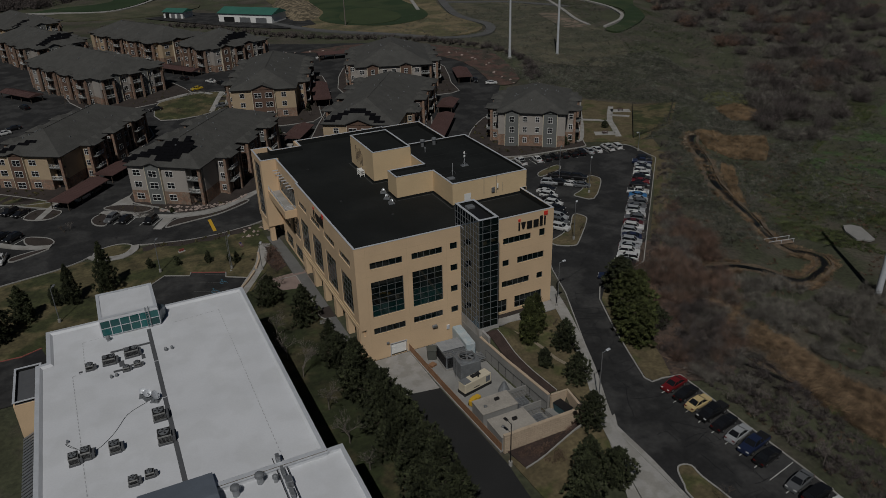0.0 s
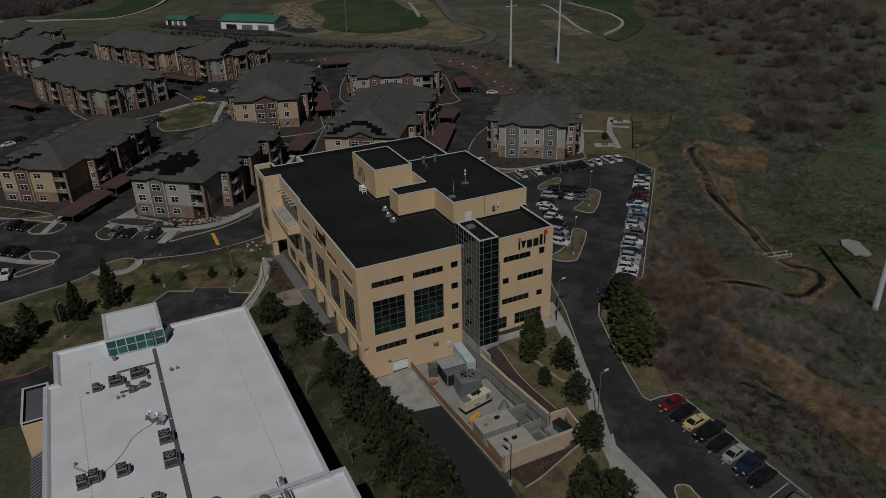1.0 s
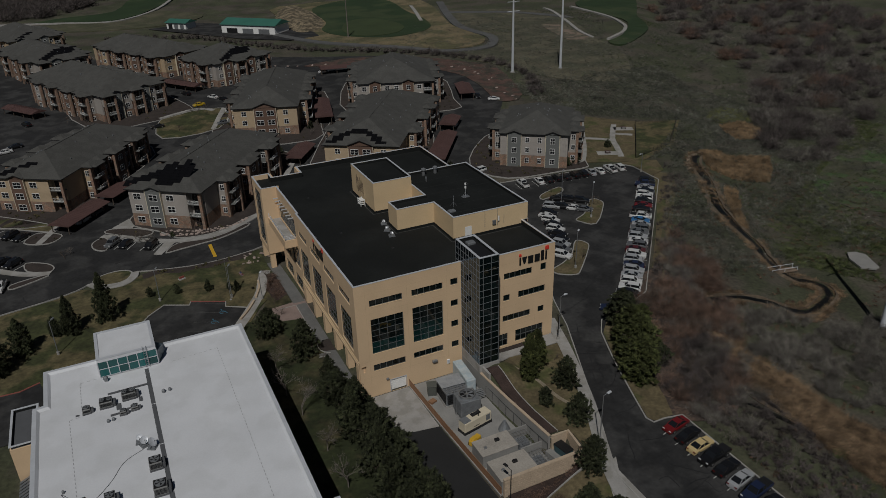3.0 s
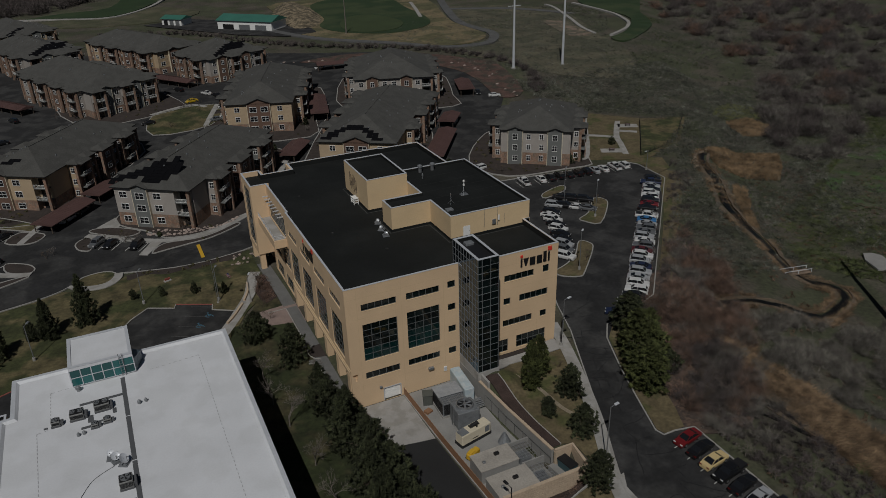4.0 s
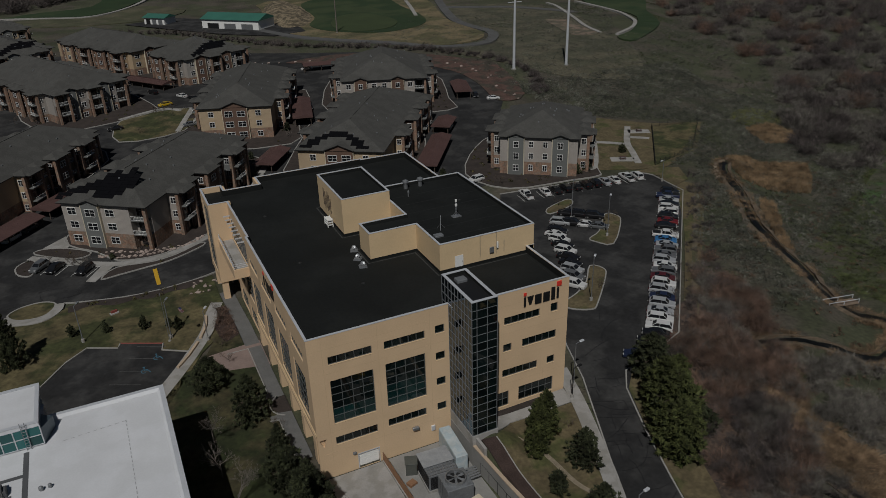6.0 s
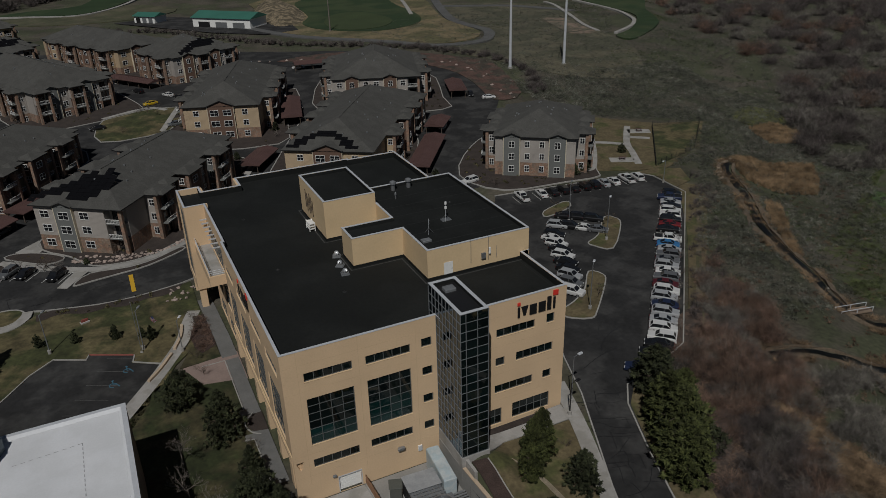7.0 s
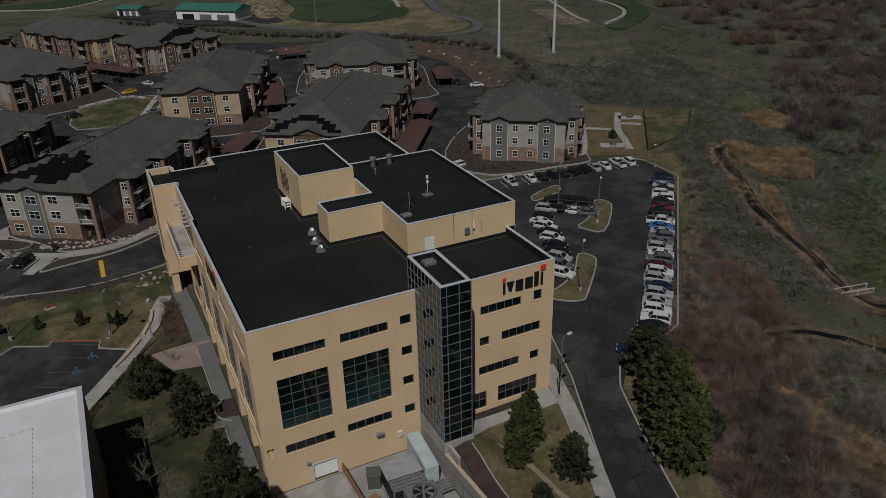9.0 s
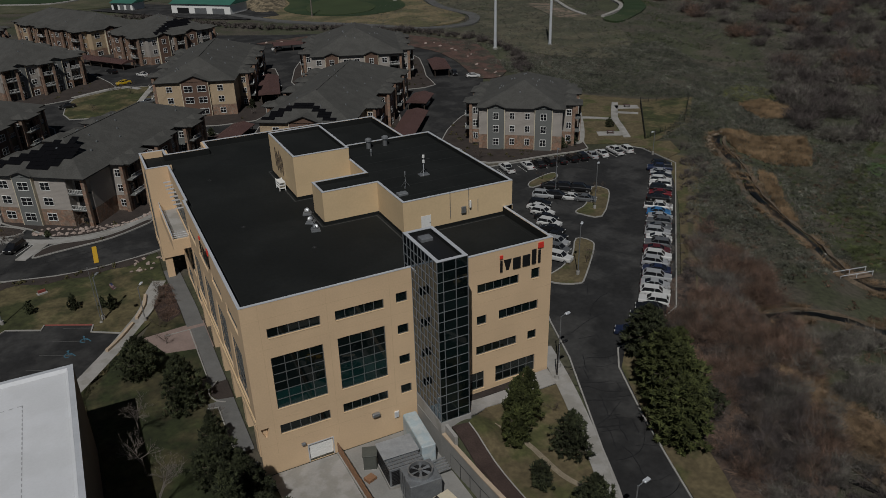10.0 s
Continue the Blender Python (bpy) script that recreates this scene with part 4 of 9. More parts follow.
window(office, (0.3, 52.6), (0.3, 35.5), 1.0, 14.2, 16.0, 20.4, 9, 2, sill=False)
part("terrace_floor", M().box(-2.0, 0.3, 38.3, 52.6, 15.3, 15.6), CONCRETE, office)
rail = M()
for z in (16.55, 16.85, 17.2):
    rail.tube((-2.15, 38.15, z), (-2.15, 52.5, z), 0.035, n=6).tube((-2.15, 38.15, z), (0.25, 38.15, z), 0.035, n=6)
for i in range(10):
    rail.tube((-2.15, 38.2 + 1.58 * i, 16.2), (-2.15, 38.2 + 1.58 * i, 17.2), 0.04, n=6)
part("terrace_rail", rail, CAP, office, "pale steel terrace railing")
per = M()
for i in range(8):
    per.box(-0.9, 0.3, 38.8 + 1.8 * i, 38.92 + 1.8 * i, 20.7, 20.9)
part("terrace_canopy", per, CAP, office)

# right wing
wing_holes = [(4.35, 10.3, 17.85, 19.1), (12.15, 13.4, 17.9, 19.35), (7.45, 13.3, 13.3, 14.65), (4.25, 5.65, 13.3, 14.6), (4.15, 10.15, 8.85, 10.15), (11.85, 13.2, 8.9, 10.2), (2.3, 5.3, 3.55, 6.2), (7.0, 13.1, 3.75, 6.3)]
wall = M()
wall_panel(wall, *WING, 2.5, TOP, wing_holes)
wall_panel(wall, (39.2, -0.85), (39.2, 10.4), 2.5, TOP, [])
wall_panel(wall, (40.4, 10.4), (40.4, 62.8), 2.5, TOP, [(3 + 8 * i, 9 + 8 * i, 9, 16) for i in range(6)])
wall_panel(wall, (39.2, 10.4), (40.05, 10.4), 2.5, TOP, [])
part("wall_wing", wall, STUCCO, office, "beige stucco wall with rows of windows")
for i, q in enumerate(wing_holes):
    window(office, *WING, *q, (5, 1, 5, 1, 5, 1, 3, 5)[i], 1 if i < 6 else 2)
for i in range(6):
    window(office, (40.4, 10.4), (40.4, 62.8), 3 + 8 * i, 9 + 8 * i, 9, 16, 4, 6)
# rear walls
wall = M()
for a, b in (((40.4, 62.8), (30.4, 62.8)), ((30.4, 63.3), (7.8, 63.3)), ((7.8, 59), (1.0, 59))):
    wall_panel(wall, a, b, 2.5, TOP, [])
wall.box(7.45, 7.8, 59.35, 63.3, 2.5, TOP).box(30.05, 30.4, 62.8, 62.95, 2.5, TOP).box(1.0, 1.35, 59.0, 61.5, 2.5, TOP)
part("wall_rear", wall, STUCCO, office)

# roof deck, inner parapet and coping
OUTLINE = [(0, 0), (20.2, 0), (20.2, -1.2), (39.2, -1.2), (39.2, 10.4), (40.4, 10.4), (40.4, 62.8), (30.4, 62.8), (30.4, 63.3), (7.8, 63.3), (7.8, 59), (1, 59), (1, 62), (-3.1, 62), (-3.1, 52.6), (0.3, 52.6), (0.3, 35.5), (0, 35.5)]


def parapet(pts, z_roof, z_top, cap_w=0.32, parent=office, deck=MEMBRANE):
    part("roof_deck", M().prism(inset(pts, 0.30), z_roof - 0.4, z_roof), deck, parent, "black membrane roof" if deck is MEMBRANE else "white membrane roof")
    part("parapet_lining", M().ring(inset(pts, 0.28), inset(pts, 0.36), z_roof - 0.05, z_top - 0.01), deck, parent)
    part("coping", M().ring(inset(pts, -0.03), inset(pts, cap_w), z_top, z_top + 0.07), CAP, parent, "pale grey metal coping")


parapet(OUTLINE, ROOF, TOP)
# step where the wing roof meets the penthouse
PENT = [(16, 19.1), (23.9, 19.1), (23.9, 10.4), (40.3, 10.4), (40.3, 36.9), (23.9, 36.9), (23.9, 23.6), (16, 23.6)]
BOXP = [(15.4, 30.0), (23.9, 30.0), (23.9, 43.7), (15.4, 43.7)]
for nm, pts, z in (("penthouse", PENT, 26.72), ("plant_room", BOXP, 28.6)):
    w = M()
    wall_loop(w, pts, ROOF - 0.1, z, 0.3)
    part(nm, w, STUCCO_2, office, "pale beige rooftop block")
    parapet(pts, z - 0.55, z, 0.3)
    part("flashing", M().ring(inset(pts, -0.08), inset(pts, 0.02), ROOF - 0.02, ROOF + 0.4), MEMBRANE, office)

# pale welded strip round the foot of the rooftop blocks and inside the parapet
STRIP = material("grey_weathered_strip", (0.042, 0.043, 0.042), 0.8, vary=0.35, size=1.2, fine=0.25)
for pts in (PENT, BOXP):
    part("welded_strip", M().ring(inset(pts, -0.62), inset(pts, -0.42), ROOF - 0.01, ROOF + 0.012), STRIP, office)
part("welded_strip", M().ring(inset(OUTLINE, 0.85), inset(OUTLINE, 0.91), ROOF - 0.01, ROOF + 0.01), SEAM, office)
# scored joints of the stucco
JOINT = material("stucco_joint", (0.53, 0.385, 0.24), 0.95, vary=0.1, size=2)
for z in (4.3, 7.75, 17.35, 21.2):
    part("stucco_joint", M().box(0.05, 20.1, -0.006, 0.02, z - 0.02, z + 0.02), JOINT, office)
for x in (1.95, 9.6, 17.3):
    part("stucco_joint", M().box(x - 0.02, x + 0.02, -0.008, 0.02, 2.8, TOP - 0.05), JOINT, office)
for z in (7.6, 12.0, 16.4, 21.0):
    part("stucco_joint", M().box(24.1, 39.1, -1.206, -1.18, z - 0.02, z + 0.02), JOINT, office)
for x in (27.6, 35.2):
    part("stucco_joint", M().box(x - 0.02, x + 0.02, -1.208, -1.18, 6.6 if x > 30 else 6.4, 8.6), JOINT, office)
# welded seams of the penthouse roof
for i in range(6):
    part("roof_seam", M().box(24.6, 39.6, 13.5 + 3.7 * i, 13.62 + 3.7 * i, 26.15, 26.18), SEAM, office)

# glass stair tower
TX0, TX1, TY0, TY1, TZ0, TZ1 = 20.2, 24.0, -6.9, 2.0, 5.3, 26.7
tw = M()
tw.box(TX0 + 0.25, TX1 - 0.3, TY0 + 0.3, TY1 - 0.3, 2.8, TZ1 - 0.5)
tower = part("stair_tower", tw, DARK, office, "dark glass stair tower with a grid of mullions")
TOWER_SIDE = material("tinted_coated_glass", (0.080, 0.112, 0.140), 0.05, 1.0, vary=0.08, size=2, fine=0.0)
tf = M()
rows = 17
zs = [TZ0 + (TZ1 - TZ0) * i / rows for i in range(rows + 1)]
xs_f = [TX0, TX0 + 0.75, TX0 + 2.3, TX1]
ys_l = [TY0 + (TY1 - TY0) * i / 9 for i in range(10)]
for z in zs:
    tf.box(TX0 - 0.04, TX1 + 0.04, TY0 - 0.04, TY0 + 0.06, z - 0.028, z + 0.028)
    tf.box(TX0 - 0.045, TX0 + 0.06, TY0 - 0.03, TY1, z - 0.025, z + 0.025)
    tf.box(TX1 - 0.06, TX1 + 0.045, TY0 - 0.03, TY1, z - 0.035, z + 0.035)
for x in xs_f:
    tf.box(x - 0.035, x + 0.035, TY0 - 0.05, TY0 + 0.05, TZ0, TZ1)
for y in ys_l:
    for x in (TX0, TX1):
        tf.box(x - 0.05, x + 0.05, y - 0.03, y + 0.03, TZ0, TZ1)
part("mullions", tf, GALV_D, tower)
for i in range(rows):
    z, h = zs[i] + 0.04, zs[i + 1] - zs[i] - 0.08
    for a, b in zip(xs_f, xs_f[1:]):
        part("pane", pane_mesh(b - a - 0.1, h, GLASS), None, tower, "", pose(a + 0.05, TY0 + 0.02, z))
    for a, b in zip(ys_l, ys_l[1:]):
        for x in (TX0 + 0.02, TX1 - 0.05):
            part("pane", pane_mesh(b - a - 0.09, h, TOWER_SIDE if x < TX0 + 0.1 else GLASS), None, tower, "", pose(x + 0.03, a + 0.045, z, 0, 0, 90))
parapet([(TX0, TY0), (TX1, TY0), (TX1, TY1), (TX0, TY1)], TZ1 - 0.6, TZ1, 0.4, tower)
part("tower_base", M().box(TX0 - 0.1, TX1 + 0.2, TY0 - 0.15, TY1, -0.2, TZ0 - 0.02), CONCRETE, tower, "pale concrete plinth")
part("roof_hatch", M().bevel_box(21.4, 22.9, -0.6, 0.6, 26.1, 26.6, 0.06), GALV_D, tower)

# floors inside, seen through the glass
for z in (3.0, 7.6, 12.0, 16.4, 20.9):
    fl = M().box(2.6, 19.8, 0.6, 16, z - 0.3, z).box(24.5, 38.8, -0.6, 10, z - 0.3, z) if z < 4 else M().box(0.5, 19.8, 0.6, 51, z - 0.3, z).box(24.5, 38.8, -0.6, 10, z - 0.3, z)
    part("floor_slab", fl, CONCRETE_D, office)
part("core_wall", M().box(4.5, 19.5, 6.5, 50, 0, 21.8).box(26, 38, 3.5, 12, 3, 21.8), STUCCO_2, office)


# ---- white-roofed building ----
hall = thing("white_roofed_building", "large low building with a white membrane roof", "building", pose(0, 0, 0))
WZ, WR = 15.3, 15.0
W_OUT = [(-49.8, -36), (-17.0, -36), (-17.3, 10.9), (-48.4, 10.9), (-48.3, 1.4), (-49.8, 1.2)]
ww = M()
n = len(W_OUT)
wall_loop(ww, W_OUT, 2.5, WZ, 0.35)
part("wall", ww, TAUPE, hall, "dark taupe stucco wall")
parapet(W_OUT, WR, WZ, 0.55, hall, MEMBRANE_W)
lips = M()
inn = inset(W_OUT, 0.55)
for i in range(n):
    j = (i + 1) % n
    inn2 = inset(W_OUT, 0.9)
    lips.add([(*inn[i], WZ + 0.08), (*inn[j], WZ + 0.08), (*inn2[j], WR + 0.02), (*inn2[i], WR + 0.02)], [(3, 2, 1, 0)])
part("parapet_membrane", lips, MEMBRANE_W, hall)
# lower front roof with its taller parapet
LOW = [(-49.8, -75), (-14.9, -75), (-14.9, -35.6), (-17.4, -35.6), (-17.4, -35.8), (-49.8, -35.8)]
ww = M()
wall_loop(ww, LOW, 2.5, WZ - 0.2, 0.35)
part("wall_front", ww, TAUPE, hall)
parapet(LOW, WR - 0.5, WZ - 0.2, 0.5, hall, MEMBRANE_W)
# raised entrance lantern
BX = [(-40.3, 5.4), (-31.6, 5.4), (-31.6, 14.1), (-40.3, 14.1)]
bw = M()
bw.box(-40.1, -31.8, 5.6, 13.9, 2.8, 15.2).box(-40.3, -31.6, 5.41, 14.1, 17.9, 18.3).box(-40.3, -40.0, 5.6, 14.1, 15, 17.9).box(-40.0, -31.9, 13.8, 14.1, 15, 17.9)
part("lantern", bw, MEMBRANE_W, hall, "raised white-topped lantern")
parapet(BX, 17.9, 18.35, 0.45, hall, MEMBRANE_W)
lf = M()
for x in [-40.3 + 8.7 * i / 6 for i in range(7)]:
    lf.box(x - 0.06, x + 0.06, 5.36, 5.5, 15.2, 17.9)
for z in (15.2, 16.55, 17.88):
    lf.box(-40.3, -31.6, 5.37, 5.48, z - 0.05, z + 0.05)
part("lantern_frame", lf, CAP, hall)
for i in range(6):
    for z in (15.25, 16.6):
        part("pane", pane_mesh(8.7 / 6 - 0.12, 1.25, GLASS_L), None, hall, "", pose(-40.24 + 8.7 * i / 6, 5.43, z))
sp = M()
sp.add([(-31.6, 5.4, 14.8), (-31.6, 8.6, 14.8), (-31.6, 5.4, 17.3), (-31.6, 8.6, 17.3), (-30.4, 8.6, 14.8), (-30.4, 8.6, 16.6)], [(0, 4, 5, 2), (2, 5, 3), (0, 1, 4)])
part("lantern_cheek", sp, material("blue_grey_cladding", (0.085, 0.115, 0.135), 0.4, 0.2), hall)
lad = M()
for x in (-33.5, -33.0):
    lad.tube((x, 5.2, 14.8), (x, 5.2, 18.9), 0.04, n=6)
for i in range(9):
    lad.tube((-33.5, 5.2, 15.2 + 0.4 * i), (-33.0, 5.2, 15.2 + 0.4 * i), 0.03, n=6)
part("roof_ladder", lad, GALV_D, hall, "grey steel roof ladder")
band = M().box(-33.9, -33.3, -33.2, 4.8, WR + 0.005, WR + 0.03).box(-39.6, -33.9, 0.2, 0.75, WR + 0.005, WR + 0.028)
part("walkway_pad", band, GREY_BAND, hall, "grey walkway strip")
jt = M()
for y in (-5.2, -15.0, -25.0):
    jt.box(-33.92, -33.28, y - 0.06, y + 0.06, WR + 0.03, WR + 0.034)
part("pad_joint", jt, MEMBRANE_W, hall)
for x, y, w, d in ((-38.3, -3.5, 0.7, 1.6), (-35.2, -3.0, 0.5, 1.2), (-38.9, -5.2, 1.3, 0.5), (-37.0, -4.6, 0.8, 0.4), (-43.9, -3.0, 0.5, 0.4)):
    part("service_pad", M().box(x - w / 2, x + w / 2, y - d / 2, y + d / 2, WR + 0.002, WR + 0.05), GREY_BAND, hall, "dark grey service pad")
ds = M()
def dashes(a, b, step=0.8):
    a, b = Vector(a), Vector(b)
    k = int((b - a).length / step)
    d = (b - a) / max(1, k)
    for i in range(k):
        p, q = a + d * i, a + d * (i + 0.55)
        s = Vector((-d.y, d.x, 0)).normalized() * 0.04
        ds.add([p + s, p - s, q - s, q + s], [(0, 1, 2, 3)])
for a, b in (((-22.4, 5.6), (-22.2, -34.5)), ((-22.4, 5.6), (-30, 5.0)), ((-43.3, 5.4), (-43.3, -1.5)), ((-43.3, 5.4), (-40.5, 5.6)), ((-45, -3.7), (-44.1, -34)), ((-45, -3.7), (-43.3, -3.4))):
    dashes((*a, WR + 0.03), (*b, WR + 0.03))
part("seam_tabs", ds, material("faint_seam_tape", (0.34, 0.345, 0.355), 0.8, vary=0.1), hall)
cable = M()
cab = curve_through([(-36.0, -15), (-38.6, -16.6), (-40.5, -19.8), (-43, -22.2), (-45.6, -20.3), (-46.2, -19.2), (-44.6, -21.4)], 5)
for p, q in zip(cab, cab[1:]):
    cable.tube((*p, WR + 0.04), (*q, WR + 0.04), 0.035, n=5)
part("cable", cable, GREY_BAND, hall, "loose grey cable snaking over the roof")
# side wall with flat roof and striped awning
sd = M().box(-53.6, -49.8, -2.0, 7.6, 2.5, 11.6)
part("side_bay", sd, STUCCO, hall, "orange-beige stucco side bay")
part("side_bay_deck", M().box(-53.4, -50.0, -1.8, 7.4, 11.6, 11.68), GREY_BAND, hall)
parapet([(-53.6, -2.0), (-49.85, -2.0), (-49.85, 7.6), (-53.6, 7.6)], 11.6, 12.1, 0.3, hall)
for i in range(34):
    y = -2.6 - 0.72 * i
    part("awning_rib", M().add([(-53.6, y, 6.2), (-53.6, y - 0.42, 6.2), (-49.85, y - 0.42, 8.0), (-49.85, y, 8.0), (-53.6, y, 6.1), (-53.6, y - 0.42, 6.1), (-49.85, y - 0.42, 7.9), (-49.85, y, 7.9)],
                               [(0, 1, 2, 3), (7, 6, 5, 4), (0, 4, 5, 1), (1, 5, 6, 2), (3, 7, 4, 0)]), GALV, hall)
part("awning_back", M().add([(-53.5, -2.3, 6.0), (-53.5, -27, 6.0), (-49.9, -27, 7.75), (-49.9, -2.3, 7.75)], [(0, 1, 2, 3)]), SIDING["slate"], hall)


UNIT_GREY = material("dull_unit_grey", (0.20, 0.20, 0.195), 0.6, 0.2, vary=0.15, size=0.8, fine=0.1)


def rooftop_unit(x, y, w, d, h, turn=0, base=WR, fans=2, label="grey rooftop air-conditioning unit on a kerb"):
    u = thing("rooftop_unit", label, "air conditioner", pose(x, y, base, 0, 0, turn), "rooftop units")
    part("curb", M().box(-w / 2, w / 2, -d / 2, d / 2, 0, 0.25), GREY_BAND, u)
    part("body", M().bevel_box(-w / 2 + 0.06, w / 2 - 0.06, -d / 2 + 0.06, d / 2 - 0.06, 0.25, h, 0.05), UNIT_GREY, u)
    part("coil_top", M().box(-w / 2 + 0.14, w / 2 - 0.14, -d / 2 + 0.14, d / 2 - 0.14, h - 0.02, h + 0.02), DARK, u)
    part("side_cabinet", M().bevel_box(w / 2 - 0.06, w / 2 + 0.34, -d / 2 + 0.2, d / 2 - 0.3, 0.0, h * 0.7, 0.04), GREY_BAND, u)
    for i in range(fans):
        c = -w / 2 + w * (i + 0.5) / fans
        r = min(w / fans, d) * 0.36
        ring = M().tube((c, 0, h), (c, 0, h + 0.16), r, n=16)
        f = part("fan_shroud", ring, GALV_D, u)
        bl = M()
        for k in range(4):
            a = k * 1.5708
            bl.add([(c, 0, h + 0.165), (c + r * 0.9 * math.cos(a), r * 0.9 * math.sin(a), h + 0.165), (c + r * 0.9 * math.cos(a + 0.6), r * 0.9 * math.sin(a + 0.6), h + 0.18)], [(0, 1, 2)])
        part("fan_blade", bl, DARK, f)
    lv = M()
    for i in range(5):
        lv.box(-w / 2 + 0.15, w / 2 - 0.15, -d / 2 + 0.03, -d / 2 + 0.07, 0.4 + i * (h - 0.55) / 5, 0.4 + (i + 0.55) * (h - 0.55) / 5)
    part("louvre", lv, DARK, u)
    return u


for x, y, w, d, h, fans in ((-42.6, -2.8, 1.2, 1.2, 0.9, 1), (-39.9, -2.4, 1.9, 1.6, 1.1, 2), (-36.7, -1.8, 2.1, 1.6, 1.2, 2), (-37.8, -5.6, 1.0, 1.0, 0.7, 1), (-36.2, -5.2, 1.1, 1.0, 0.7, 1),
                            (-34.8, -19.4, 1.7, 1.7, 1.3, 1), (-34.7, -24.4, 1.8, 1.9, 1.4, 1), (-45.3, -23.4, 1.3, 1.6, 1.2, 1), (-43.9, -23.0, 1.3, 1.6, 1.2, 1), (-40.6, -23.4, 1.4, 1.5, 1.2, 1),
                            (-39.1, -30.6, 1.2, 1.2, 0.9, 1), (-37.2, -30.2, 1.2, 1.0, 0.8, 1)):
    rooftop_unit(x, y, w, d, h, rnd.uniform(-4, 4), fans=fans)


def vent_pipe(x, y, z, h, r, group="roof vents"):
    v = thing("roof_vent", "galvanised mushroom roof vent", "vent", pose(x, y, z), group)
    part("pipe", M().tube((0, 0, 0), (0, 0, h), r, n=12), GALV, v)
    part("cowl", M().tube((0, 0, h - 0.25), (0, 0, h + 0.1), r * 1.5, r * 1.35, n=12).tube((0, 0, h + 0.1), (0, 0, h + 0.25), r * 1.35, r * 0.5, n=12), GALV_D, v)


for x, y, h, r in ((-28.6, -37.6, 1.3, 0.4), (-25.6, -36.9, 1.3, 0.4), (-23.9, -37.6, 0.9, 0.25), (-31.9, -3.0, 0.4, 0.18), (-31.0, -2.9, 0.35, 0.15), (-39.9, -6.6, 0.3, 0.15), (-39.2, -6.5, 0.3, 0.15), (-46.0, -19.0, 0.25, 0.12), (-39.6, 4.2, 0.7, 0.25)):
    vent_pipe(x, y, WR if y > -36 else WR - 0.5, h, r)


def dish(x, y, z, r, turn, base_h=0.9, mt=CAP):
    d = thing("satellite_dish", "pale satellite dish on a ballast frame", "satellite dish", pose(x, y, z, 0, 0, turn), "dishes")
    part("ballast_frame", M().box(-0.6, 0.6, -0.6, 0.6, 0, 0.12).box(-0.5, 0.5, -0.5, -0.1, 0.12, 0.3).box(-0.5, 0.5, 0.1, 0.5, 0.12, 0.3), GALV_D, d)
    part("mast", M().tube((0, 0, 0.1), (0, 0, base_h), 0.05, n=8), GALV, d)
    bowl = M()
    ring = 14
    for k in range(4):
        rr, zz = r * k / 3, 0.22 * r * (k / 3) ** 2
        for i in range(ring):
            bowl.v.append((rr * math.cos(6.2832 * i / ring), rr * math.sin(6.2832 * i / ring), zz))
    for k in range(3):
        for i in range(ring):
            j = (i + 1) % ring
            bowl.f.append((k * ring + i, k * ring + j, (k + 1) * ring + j, (k + 1) * ring + i))
    bowl.m = [0] * len(bowl.f)
    b = part("reflector", bowl, mt, d, "", pose(0, 0, base_h, 50, 0, 0))
    part("feed_arm", M().tube((0, -r * 0.8, 0.1), (0, -0.1, 0.8 * r), 0.025, n=6).box(-0.06, 0.06, -0.16, -0.04, 0.75 * r, 0.95 * r), DARK, b)


for x, y, r, t in ((-35.7, -14.2, 0.55, 20), (-34.8, -15.2, 0.7, 60), (-36.2, -13.3, 0.45, -10)):
    dish(x, y, WR, r, t)
# long blue-grey monitor roof and pipework by the low front roof
sk = thing("monitor_roof", "blue-grey metal ridge monitor on the low roof", "skylight", pose(-34.6, -39.5, WR - 0.5))
part("body", M().box(-4.3, 4.0, -3.2, 5.6, 0, 1.2), GALV, sk)
part("roof", M().add([(-4.4, -3.3, 1.2), (4.1, -3.3, 1.2), (4.1, 5.7, 1.2), (-4.4, 5.7, 1.2), (-4.4, 1.2, 1.9), (4.1, 1.2, 1.9)], [(0, 1, 5, 4), (2, 3, 4, 5), (0, 4, 3), (1, 2, 5)]), material("blue_grey_metal", (0.16, 0.185, 0.22), 0.45, 0.3), sk)
pk = thing("pipe_rack", "dark rooftop pipework and ducts on a frame", "pipework", pose(-22.9, -38, WR - 0.5))
for i, (x, y, w, d, h) in enumerate(((0, 3.0, 0.5, 0.9, 1.6), (0.1, 1.2, 0.4, 1.6, 0.7), (0.3, -0.8, 0.8, 1.2, 1.0), (0.2, -2.6, 0.5, 1.4, 0.6))):
    part("duct", M().bevel_box(x - w / 2, x + w / 2, y - d / 2, y + d / 2, 0, h, 0.05), GALV_D if i % 2 else GALV, pk)
part("rack_frame", M().tube((-0.5, -4, 0.5), (-0.5, 4, 0.5), 0.06, n=6).tube((0.7, -4, 0.5), (0.7, 4, 0.5), 0.06, n=6), DARK, pk)


# ---- apartment houses ----
WIN_CACHE = {}


